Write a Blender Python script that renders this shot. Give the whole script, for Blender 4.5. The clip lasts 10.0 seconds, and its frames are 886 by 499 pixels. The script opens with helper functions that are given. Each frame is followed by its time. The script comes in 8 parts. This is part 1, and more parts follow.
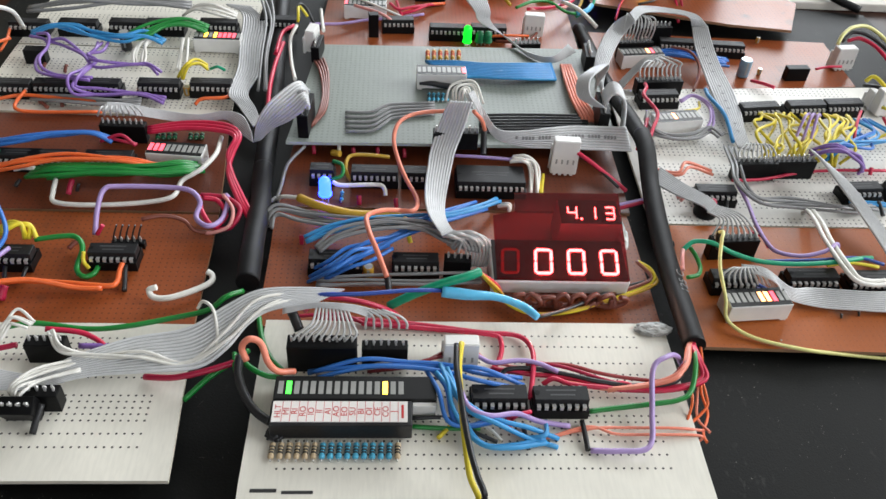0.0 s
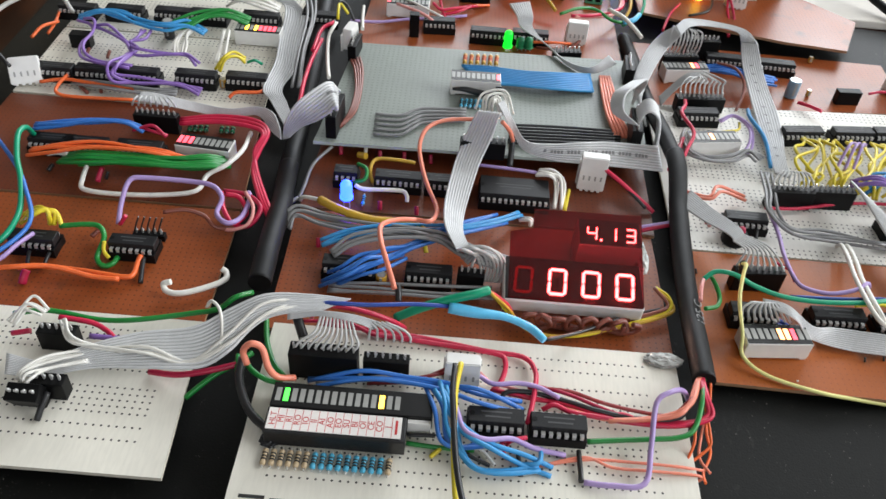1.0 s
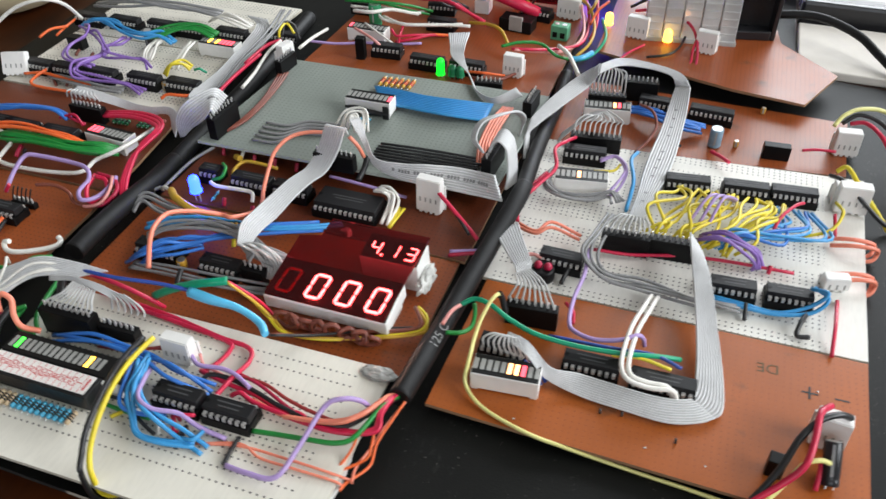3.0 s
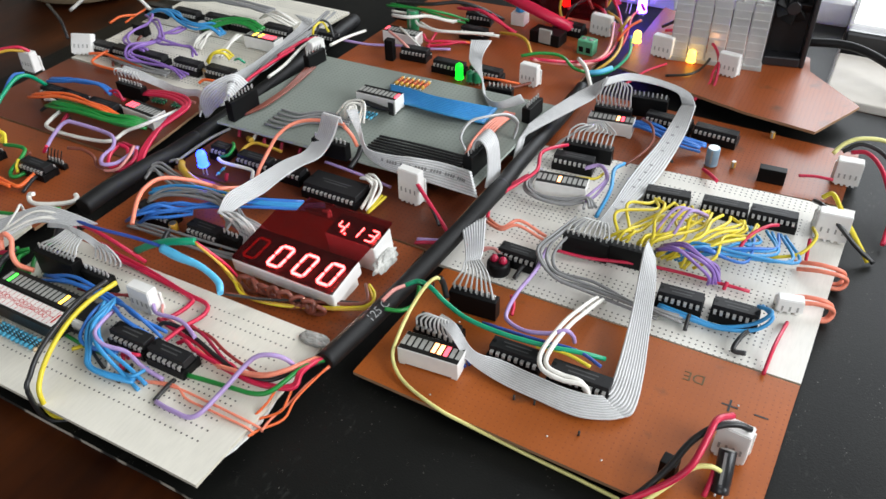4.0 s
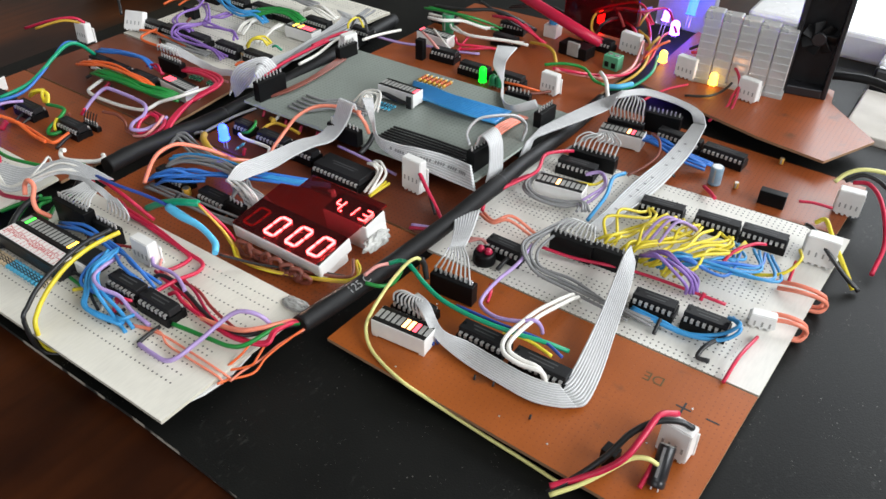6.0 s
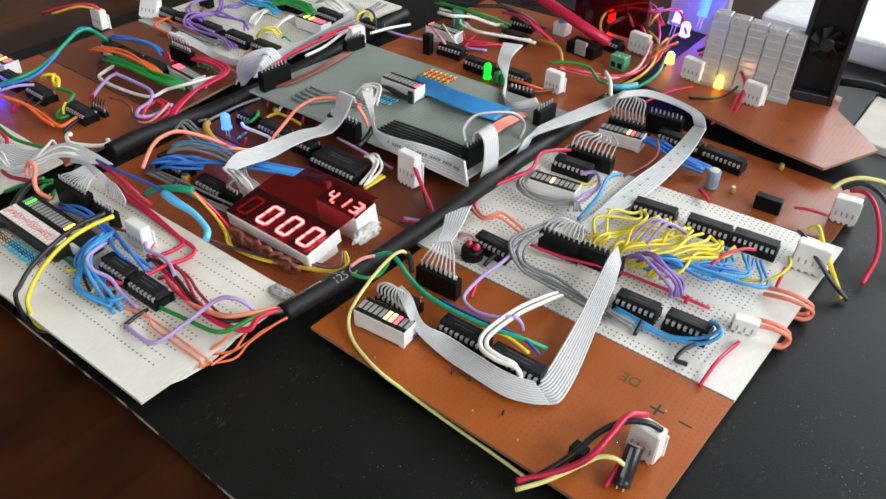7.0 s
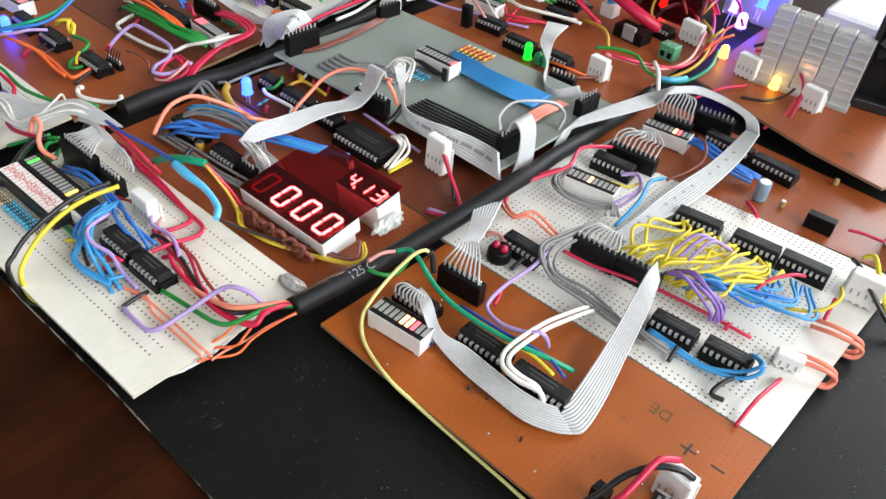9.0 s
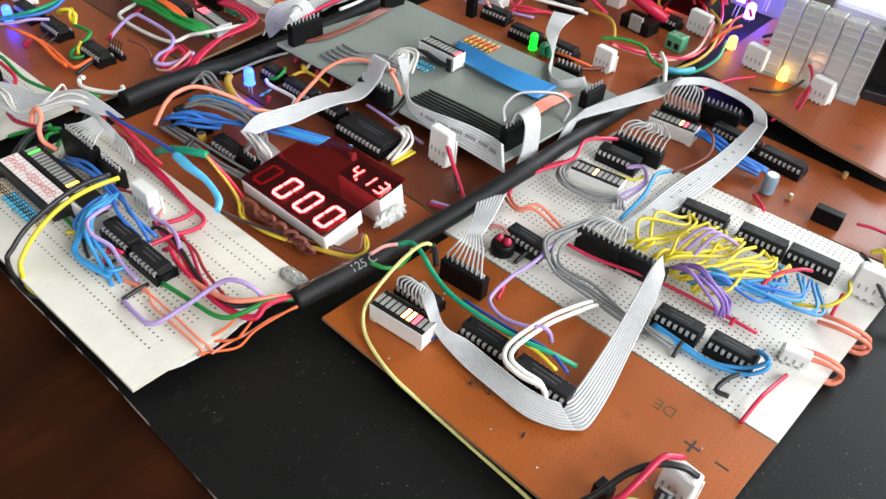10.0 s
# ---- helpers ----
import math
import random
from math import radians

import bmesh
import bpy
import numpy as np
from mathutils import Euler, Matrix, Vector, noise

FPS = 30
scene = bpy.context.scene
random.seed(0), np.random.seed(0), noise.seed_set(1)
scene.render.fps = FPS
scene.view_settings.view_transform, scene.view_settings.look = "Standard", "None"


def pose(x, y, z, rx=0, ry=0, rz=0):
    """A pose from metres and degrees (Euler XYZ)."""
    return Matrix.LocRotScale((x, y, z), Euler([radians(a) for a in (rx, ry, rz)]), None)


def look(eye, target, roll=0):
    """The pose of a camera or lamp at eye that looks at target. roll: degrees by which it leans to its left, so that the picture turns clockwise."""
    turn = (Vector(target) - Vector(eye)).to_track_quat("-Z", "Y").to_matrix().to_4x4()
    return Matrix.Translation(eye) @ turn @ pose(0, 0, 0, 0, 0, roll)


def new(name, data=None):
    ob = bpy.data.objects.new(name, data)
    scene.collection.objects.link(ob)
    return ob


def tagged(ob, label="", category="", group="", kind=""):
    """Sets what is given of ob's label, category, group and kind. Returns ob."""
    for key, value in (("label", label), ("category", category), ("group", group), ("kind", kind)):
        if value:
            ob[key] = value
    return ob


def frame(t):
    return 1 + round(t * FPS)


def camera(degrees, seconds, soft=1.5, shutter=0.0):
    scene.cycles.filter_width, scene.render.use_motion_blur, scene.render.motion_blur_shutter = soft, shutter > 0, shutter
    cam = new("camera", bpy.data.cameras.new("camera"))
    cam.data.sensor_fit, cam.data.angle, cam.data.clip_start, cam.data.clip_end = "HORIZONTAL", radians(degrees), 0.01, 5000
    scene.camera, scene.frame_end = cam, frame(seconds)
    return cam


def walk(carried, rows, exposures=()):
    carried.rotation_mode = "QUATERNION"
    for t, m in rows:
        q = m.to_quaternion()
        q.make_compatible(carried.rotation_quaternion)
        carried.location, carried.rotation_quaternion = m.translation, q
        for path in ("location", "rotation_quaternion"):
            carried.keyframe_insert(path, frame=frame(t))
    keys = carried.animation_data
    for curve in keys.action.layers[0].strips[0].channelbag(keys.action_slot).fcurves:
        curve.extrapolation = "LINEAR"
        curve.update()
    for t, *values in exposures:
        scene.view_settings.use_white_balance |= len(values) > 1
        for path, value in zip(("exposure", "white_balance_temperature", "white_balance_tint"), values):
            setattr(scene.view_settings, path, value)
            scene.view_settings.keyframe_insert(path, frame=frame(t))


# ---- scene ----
cam = camera(57.5, 10.0, soft=1.5, shutter=0.4)
PATH = [
    (0, (0.0545, -0.1275, 0.2245), (0.1973, 1.4944, -1.2241), 4.3),
    (0.5, (0.0578, -0.1243, 0.2245), (0.1591, 1.4922, -1.2328), 4.9),
    (1, (0.0687, -0.1188, 0.2311), (0.0752, 1.4791, -1.2513), 4.9),
    (1.5, (0.0970, -0.1112, 0.2311), (-0.0916, 1.4715, -1.2568), 2.1),
    (2, (0.1428, -0.1079, 0.2344), (-0.2104, 1.4639, -1.2350), -0.7),
    (2.5, (0.1951, -0.1057, 0.2365), (-0.2431, 1.4628, -1.2121), -0.7),
    (3, (0.2420, -0.1036, 0.2354), (-0.3117, 1.4562, -1.1837), -0.8),
    (3.2, (0.2561, -0.1014, 0.2354), (-0.3335, 1.4508, -1.1772), 0.1),
    (4.3, (0.3216, -0.0948, 0.2311), (-0.5712, 1.3571, -1.1271), -1.6),
    (4.5, (0.3248, -0.0916, 0.2300), (-0.5755, 1.3538, -1.1314), -0.6),
    (5, (0.3303, -0.0916, 0.2300), (-0.5984, 1.3374, -1.1292), 0.6),
    (5.5, (0.3357, -0.1003, 0.2289), (-0.6137, 1.3407, -1.1031), 1.0),
    (7, (0.3608, -0.0916, 0.2322), (-0.6671, 1.2873, -1.1085), 1.6),
    (7.5, (0.3543, -0.0850, 0.2311), (-0.6584, 1.2840, -1.1303), 2.7),
    (8, (0.3510, -0.0807, 0.2311), (-0.6584, 1.2775, -1.1445), 3.4),
    (8.5, (0.3423, -0.0752, 0.2300), (-0.6736, 1.2491, -1.1718), 5.0),
    (9, (0.3379, -0.0709, 0.2289), (-0.6704, 1.2328, -1.1979), 5.6),
    (9.5, (0.3357, -0.0698, 0.2278), (-0.6660, 1.2273, -1.2099), 5.7),
    (10, (0.3368, -0.0676, 0.2278), (-0.6704, 1.2132, -1.2197), 5.5),
]
walk(cam, [(t, look(eye, target, roll)) for t, eye, target, roll in PATH],
     exposures=[(0, 0.0), (7.5, 0.0), (8.5, 0.19), (10, 0.27)])

# ---- world, window and fill light, exposure ----
world = bpy.data.worlds.new("daylight")
scene.world = world
world.use_nodes = True
wn = world.node_tree.nodes
sky = wn.new("ShaderNodeTexSky")
sky.sky_type, sky.sun_disc = "NISHITA", False
sky.sun_elevation, sky.sun_rotation = radians(38), radians(60)
wn["Background"].inputs["Strength"].default_value = 0.12
world.node_tree.links.new(sky.outputs[0], wn["Background"].inputs["Color"])


def area_lamp(name, m, width, height, power, colour):
    lamp = bpy.data.lights.new(name, "AREA")
    lamp.shape, lamp.size, lamp.size_y, lamp.energy, lamp.color = "RECTANGLE", width, height, power, colour
    ob = new(name, lamp)
    ob.matrix_world = m
    return ob


# daylight in the back and right window openings, plus fill in an added third
area_lamp("window_and_fill_light", look((0.75, 2.25, 1.0), (0.1, 0.2, 0.0)), 1.7, 1.1, 50, (0.93, 0.97, 1.0))
area_lamp("window_and_fill_light", look((1.95, 0.2, 1.0), (0.1, 0.2, 0.0)), 1.5, 1.1, 47, (0.95, 0.98, 1.0))
# fill lamp added behind the viewer, no window is known there
area_lamp("window_and_fill_light", look((0.3, -1.85, 1.05), (0.1, 0.1, 0.0)), 1.5, 1.0, 12, (0.97, 0.98, 1.0))


# ---- materials ----
def nodes_of(name):
    mat = bpy.data.materials.new(name)
    mat.use_nodes = True
    nt = mat.node_tree
    return mat, nt, nt.nodes["Principled BSDF"]


def mix_colour(nt, fac, a, b):
    m = nt.nodes.new("ShaderNodeMix")
    m.data_type = "RGBA"
    for socket, v in ((m.inputs[6], a), (m.inputs[7], b)):
        if isinstance(v, tuple):
            socket.default_value = (*v, 1)
        else:
            nt.links.new(v, socket)
    if isinstance(fac, float):
        m.inputs[0].default_value = fac
    else:
        nt.links.new(fac, m.inputs[0])
    return m.outputs[2]


def calc(nt, op, a, b=0.0, c=0.0):
    m = nt.nodes.new("ShaderNodeMath")
    m.operation = op
    for i, v in enumerate((a, b, c)):
        if isinstance(v, (int, float)):
            m.inputs[i].default_value = v
        else:
            nt.links.new(v, m.inputs[i])
    return m.outputs[0]


def ramp(nt, fac, lo, hi):
    r = nt.nodes.new("ShaderNodeMapRange")
    nt.links.new(fac, r.inputs[0])
    r.inputs[1].default_value, r.inputs[2].default_value = lo, hi
    return r.outputs[0]


def grain(nt, scale, detail=4.0, stretch=(1, 1, 1)):
    tc = nt.nodes.new("ShaderNodeTexCoord")
    mp = nt.nodes.new("ShaderNodeMapping")
    mp.inputs["Scale"].default_value = stretch
    nt.links.new(tc.outputs["Object"], mp.inputs[0])
    nz = nt.nodes.new("ShaderNodeTexNoise")
    nz.inputs["Scale"].default_value, nz.inputs["Detail"].default_value = scale, detail
    nt.links.new(mp.outputs[0], nz.inputs["Vector"])
    return nz.outputs["Fac"]


def relief(nt, bsdf, height, strength, distance=0.0003):
    b = nt.nodes.new("ShaderNodeBump")
    b.inputs["Strength"].default_value, b.inputs["Distance"].default_value = strength, distance
    nt.links.new(height, b.inputs["Height"])
    nt.links.new(b.outputs[0], bsdf.inputs["Normal"])


def plain(name, colour, rough=0.45, metal=0.0, vary=0.12, scale=300.0, bump=0.0, coat=0.0, spec=0.5):
    mat, nt, p = nodes_of(name)
    n1, n2 = grain(nt, scale), grain(nt, scale / 9)
    dark = tuple(v * (1 - vary) for v in colour)
    light = tuple(min(1, v * (1 + vary)) for v in colour)
    both = calc(nt, "ADD", calc(nt, "MULTIPLY", n1, 0.5), calc(nt, "MULTIPLY", n2, 0.5))
    nt.links.new(mix_colour(nt, ramp(nt, both, 0.35, 0.65), dark, light), p.inputs["Base Color"])
    nt.links.new(calc(nt, "MULTIPLY_ADD", n2, 0.25, rough - 0.12), p.inputs["Roughness"])
    p.inputs["Metallic"].default_value = metal
    p.inputs["Coat Weight"].default_value = coat
    p.inputs["Specular IOR Level"].default_value = spec
    if bump:
        relief(nt, p, n1, bump)
    return mat


def glow(name, colour, strength, base=(0.1, 0.1, 0.1)):
    mat, nt, p = nodes_of(name)
    p.inputs["Base Color"].default_value = (*base, 1)
    p.inputs["Emission Color"].default_value = (*colour, 1)
    p.inputs["Emission Strength"].default_value = strength
    p.inputs["Roughness"].default_value = 0.35
    return mat


PITCH = 0.00254


def board_mat(name, colour, hole, rows=None, rough=0.42, dirt=(0.05, 0.035, 0.02), radius=0.16, coat=0.1, spots=0.66, shift=(0.0, 0.0), span=None):
    """Perforated board: drilled holes on the grid (rows: period, width and start of the drilled strips, or the drilled rows themselves), stains and scratches."""
    mat, nt, p = nodes_of(name)
    tc = nt.nodes.new("ShaderNodeTexCoord")
    sp = nt.nodes.new("ShaderNodeSeparateXYZ")
    nt.links.new(tc.outputs["Object"], sp.inputs[0])
    gx, gy = (calc(nt, "DIVIDE", calc(nt, "ADD", sp.outputs[k], off), PITCH) for k, off in enumerate(shift))
    u, v = (calc(nt, "SUBTRACT", calc(nt, "FRACT", g), 0.5) for g in (gx, gy))
    d = calc(nt, "SQRT", calc(nt, "ADD", calc(nt, "MULTIPLY", u, u), calc(nt, "MULTIPLY", v, v)))
    mask = calc(nt, "LESS_THAN", d, radius)
    if isinstance(rows, tuple):
        period, width, start = rows
        strip = calc(nt, "FRACT", calc(nt, "DIVIDE", calc(nt, "FLOOR", calc(nt, "ADD", gy, start)), period))
        mask = calc(nt, "MULTIPLY", mask, calc(nt, "LESS_THAN", strip, (width - 0.5) / period))
    elif rows:
        drilled = 0.0
        for k in rows:
            drilled = calc(nt, "ADD", drilled, calc(nt, "COMPARE", calc(nt, "FLOOR", gy), k, 0.2))
        mask = calc(nt, "MULTIPLY", mask, drilled)
    if span:
        mask = calc(nt, "MULTIPLY", mask, calc(nt, "COMPARE", sp.outputs[0], (span[0] + span[1]) / 2, (span[1] - span[0]) / 2))
    geo = nt.nodes.new("ShaderNodeNewGeometry")
    up = nt.nodes.new("ShaderNodeSeparateXYZ")
    nt.links.new(geo.outputs["Normal"], up.inputs[0])
    mask = calc(nt, "MULTIPLY", mask, calc(nt, "GREATER_THAN", up.outputs[2], 0.9))
    fine, broad = grain(nt, 900, 3, (1, 0.15, 1)), grain(nt, 26, 5)
    stain = ramp(nt, grain(nt, 70, 6), spots, spots + 0.14)
    c = mix_colour(nt, ramp(nt, broad, 0.3, 0.7), tuple(k * 0.86 for k in colour), tuple(min(1, k * 1.1) for k in colour))
    c = mix_colour(nt, calc(nt, "MULTIPLY", ramp(nt, fine, 0.4, 0.75), 0.18), c, tuple(k * 0.6 for k in colour))
    c = mix_colour(nt, calc(nt, "MULTIPLY", stain, 0.6), c, dirt)
    c = mix_colour(nt, mask, c, hole)
    nt.links.new(c, p.inputs["Base Color"])
    nt.links.new(calc(nt, "MULTIPLY_ADD", broad, 0.3, rough - 0.15), p.inputs["Roughness"])
    p.inputs["Specular IOR Level"].default_value = 0.4
    p.inputs["Coat Weight"].default_value, p.inputs["Coat Roughness"].default_value = coat, 0.2
    relief(nt, p, calc(nt, "SUBTRACT", calc(nt, "MULTIPLY", fine, 0.12), mask), 0.5, 0.0005)
    return mat


BROWN = board_mat("brown_phenolic_board", (0.30, 0.070, 0.017), (0.16, 0.038, 0.010), radius=0.16, spots=0.61)
BROWN_DARK = board_mat("dark_brown_phenolic_board", (0.15, 0.034, 0.012), (0.075, 0.018, 0.008), radius=0.16)
BROWN_ORANGE = board_mat("orange_phenolic_board", (0.36, 0.088, 0.012), (0.28, 0.066, 0.010), radius=0.14, spots=0.62)
BEIGE = board_mat("cream_board", (0.76, 0.73, 0.64), (0.05, 0.045, 0.04), rows=(7, 5, 2), rough=0.5, coat=0.05, spots=0.72, dirt=(0.35, 0.3, 0.22))
BEIGE_FRONT = board_mat("cream_front_board", (0.76, 0.73, 0.64), (0.05, 0.045, 0.04), rows=[5, 7, 9, 10, 11, 12, 13, 16, 17, 18, 19, 20, 22, 25, 27], rough=0.5, coat=0.05, spots=0.72, dirt=(0.35, 0.3, 0.22), shift=(0.0010, -0.00083), span=(0.0195, 0.1462))
BEIGE_LEFT = board_mat("cream_side_board", (0.76, 0.73, 0.64), (0.05, 0.045, 0.04), rows=[9, 11, 13, 14, 15, 16, 17, 20, 23, 24, 25, 26, 27], rough=0.5, coat=0.05, spots=0.72, dirt=(0.35, 0.3, 0.22), span=(-0.150, -0.0235))
BEIGE_R = board_mat("cream_board_with_dense_holes", (0.78, 0.76, 0.70), (0.06, 0.055, 0.05), rows=(8, 6, 3), rough=0.5, coat=0.05, spots=0.72, dirt=(0.35, 0.3, 0.22), span=(0.176, 0.311))
GREY_GREEN = board_mat("grey_green_fibreglass", (0.24, 0.27, 0.24), (0.19, 0.21, 0.19), rough=0.5, radius=0.24, coat=0.05, dirt=(0.22, 0.24, 0.22))
BOARD_EDGE = plain("raw_board_edge", (0.30, 0.17, 0.09), 0.7)
CREAM_EDGE = plain("cream_board_edge", (0.62, 0.58, 0.48), 0.7)
GREY_EDGE = plain("fibreglass_edge", (0.45, 0.50, 0.45), 0.6)
IC_BLACK = plain("black_epoxy", (0.010, 0.010, 0.011), 0.5, vary=0.3, scale=1500, bump=0.15, spec=0.3)
SOCKET = plain("black_socket_plastic", (0.004, 0.004, 0.0043), 0.45, spec=0.18)
PIN = plain("tinned_pin", (0.66, 0.65, 0.63), 0.35, 0.5, scale=900)
SOLDER = plain("solder", (0.72, 0.71, 0.69), 0.28, 0.6, vary=0.3, scale=1500, bump=0.6)
INK = plain("faint_grey_print", (0.050, 0.050, 0.052), 0.6)
PALE_INK = plain("pale_grey_print", (0.25, 0.25, 0.25), 0.6)
WHITE_PLASTIC = plain("white_plastic", (0.80, 0.79, 0.76), 0.42, vary=0.04)
BLACK_FACE = plain("black_display_face", (0.007, 0.007, 0.007), 0.4, spec=0.3)
SEG_OFF = plain("grey_unlit_segment", (0.33, 0.33, 0.31), 0.4, vary=0.08)
TAPE = plain("black_tape", (0.012, 0.012, 0.013), 0.4, vary=0.3, scale=500, bump=0.4)
SLEEVE = plain("black_heat_shrink", (0.007, 0.007, 0.0075), 0.55, vary=0.3, scale=260, bump=0.25, spec=0.3)
RIBBON = plain("grey_ribbon_insulation", (0.54, 0.545, 0.545), 0.34, vary=0.07)
RIBBON_WHITE = plain("pale_ribbon_insulation", (0.64, 0.645, 0.645), 0.36, vary=0.06)
# shade in the creases between cores, put into a darker grey
RIBBON_GROOVE_SHADE = plain("grey_ribbon_groove_shade", (0.45, 0.45, 0.45), 0.45)
PAPER = plain("white_paper_strip", (0.80, 0.76, 0.72), 0.75, vary=0.05)
RED_INK = plain("red_ink", (0.55, 0.03, 0.03), 0.7)
BLACK_INK = plain("black_ink", (0.02, 0.02, 0.02), 0.6)
GREEN_PLASTIC = plain("green_plastic", (0.02, 0.22, 0.09), 0.4)
GOLD = plain("gold_film_body", (0.52, 0.28, 0.03), 0.4)
CAN_BLUE = plain("pale_blue_can_sleeve", (0.20, 0.30, 0.38), 0.35)
CAN_BLACK = plain("black_can_sleeve", (0.015, 0.015, 0.017), 0.3)
CLEAR = plain("frosted_grey_plastic", (0.72, 0.72, 0.70), 0.3, vary=0.06)
CLEAR.node_tree.nodes["Principled BSDF"].inputs["Transmission Weight"].default_value = 0.55
ALU = plain("brushed_aluminium", (0.75, 0.75, 0.75), 0.35, 1.0)
RESIN_TAN = plain("tan_resistor", (0.55, 0.42, 0.26), 0.4)
RESIN_BLUE = plain("blue_resistor", (0.08, 0.42, 0.62), 0.4)


def dusty_black():
    """Black paper with pale dust specks and scuffs."""
    mat, nt, p = nodes_of("black_base_paper")
    tc = nt.nodes.new("ShaderNodeTexCoord")
    speck = 0.0
    for size, reach, lo in ((420, 0.10, 0.55), (950, 0.12, 0.58)):
        vo = nt.nodes.new("ShaderNodeTexVoronoi")
        vo.inputs["Scale"].default_value = size
        nt.links.new(tc.outputs["Object"], vo.inputs["Vector"])
        speck = calc(nt, "MAXIMUM", speck, calc(nt, "MULTIPLY", calc(nt, "LESS_THAN", vo.outputs["Distance"], reach), ramp(nt, grain(nt, size / 7, 3), lo, lo + 0.08)))
    scuff = calc(nt, "MULTIPLY", ramp(nt, grain(nt, 520, 5, (1, 0.4, 1)), 0.58, 0.75), ramp(nt, grain(nt, 30, 4), 0.54, 0.68))
    c = mix_colour(nt, ramp(nt, grain(nt, 18, 6), 0.3, 0.7), (0.0030, 0.0032, 0.0028), (0.0075, 0.0078, 0.0068))
    c = mix_colour(nt, calc(nt, "MULTIPLY", scuff, 0.5), c, (0.06, 0.06, 0.055))
    c = mix_colour(nt, calc(nt, "MULTIPLY", speck, 0.7), c, (0.20, 0.19, 0.17))
    nt.links.new(c, p.inputs["Base Color"])
    p.inputs["Roughness"].default_value, p.inputs["Specular IOR Level"].default_value = 0.52, 0.18
    relief(nt, p, grain(nt, 1400, 3), 0.25)
    return mat


BASE_BLACK = dusty_black()


def worn_edge():
    """Black edge paper, torn to pale board in a few places."""
    mat, nt, p = nodes_of("worn_black_edge")
    torn = ramp(nt, grain(nt, 70, 7), 0.52, 0.58)
    c = mix_colour(nt, ramp(nt, grain(nt, 500, 4), 0.35, 0.7), (0.008, 0.008, 0.008), (0.035, 0.033, 0.030))
    nt.links.new(mix_colour(nt, torn, c, (0.46, 0.42, 0.35)), p.inputs["Base Color"])
    p.inputs["Roughness"].default_value = 0.7
    relief(nt, p, grain(nt, 300, 5), 0.6)
    return mat


KRAFT = worn_edge()
RED_LIT = glow("lit_red_segment", (1.0, 0.07, 0.11), 3.2)
RED_HOT = glow("lit_red_digit", (1.0, 0.62, 0.48), 110)
SMALL_LIT = glow("lit_small_red_digit", (1.0, 0.50, 0.38), 70)
RED_DIM = glow("dim_red_segment", (0.9, 0.02, 0.03), 0.5, (0.12, 0.004, 0.006))
YELLOW_LIT = glow("lit_yellow_segment", (1.0, 0.55, 0.05), 6)
GREEN_LAMP = glow("lit_green_lens", (0.004, 0.75, 0.02), 2.2, (0.01, 0.18, 0.03))
RED_LAMP = glow("lit_red_lens", (1.0, 0.035, 0.02), 16)
AMBER_LIT = glow("lit_amber_segment", (1.0, 0.45, 0.18), 4.5)
GREEN_LIT = glow("lit_green_segment", (0.05, 0.90, 0.05), 3)
BLUE_LIT = glow("lit_blue_lens", (0.006, 0.03, 1.0), 18)
VIOLET_LIT = glow("lit_violet_lens", (0.16, 0.05, 1.0), 30)

WIRE = {}
for cname, c in dict(
    red=(0.58, 0.014, 0.06), crimson=(0.42, 0.010, 0.05), orange=(0.80, 0.14, 0.03), salmon=(0.80, 0.24, 0.15), yellow=(0.72, 0.58, 0.03),
    pale_yellow=(0.74, 0.70, 0.26), green=(0.01, 0.22, 0.035), teal=(0.0, 0.30, 0.15), blue=(0.03, 0.16, 0.52), light_blue=(0.04, 0.28, 0.58),
    sky=(0.10, 0.48, 0.75), violet=(0.24, 0.13, 0.42), lilac=(0.40, 0.28, 0.55), white=(0.78, 0.76, 0.70), grey=(0.23, 0.23, 0.23), black=(0.015, 0.015, 0.016),
    brown=(0.20, 0.055, 0.035), maroon=(0.30, 0.03, 0.03), cream=(0.72, 0.66, 0.48), mustard=(0.55, 0.33, 0.03), navy=(0.02, 0.06, 0.30), pink=(0.72, 0.30, 0.27), ash=(0.50, 0.50, 0.49),
).items():
    WIRE[cname] = plain(cname + "_insulation", c, 0.40, vary=0.10, coat=0.06)


# ---- building blocks ----
def mesh_ob(name, bm, mat, parent=None, label=""):
    me = bpy.data.meshes.new(name)
    bmesh.ops.recalc_face_normals(bm, faces=bm.faces)
    bm.to_mesh(me)
    bm.free()
    for m in mat if isinstance(mat, (list, tuple)) else (mat,):
        me.materials.append(m)
    ob = new(name, me)
    ob.parent = parent
    if label:
        ob["label"] = label
    return ob


def part(name, bm, mat, parent, label=""):
    return mesh_ob(name, bm, mat, parent, label)


def again(ob, parent, m):
    """One more piece on the same mesh."""
    o = new(ob.name.split(".")[0], ob.data)
    o.parent = parent
    o.matrix_basis = m
    return o


def thing(name, m, label, category, group="", kind=""):
    ob = new(name)
    ob.empty_display_size = 0.005
    ob.matrix_world = m
    return tagged(ob, label, category, group, kind)


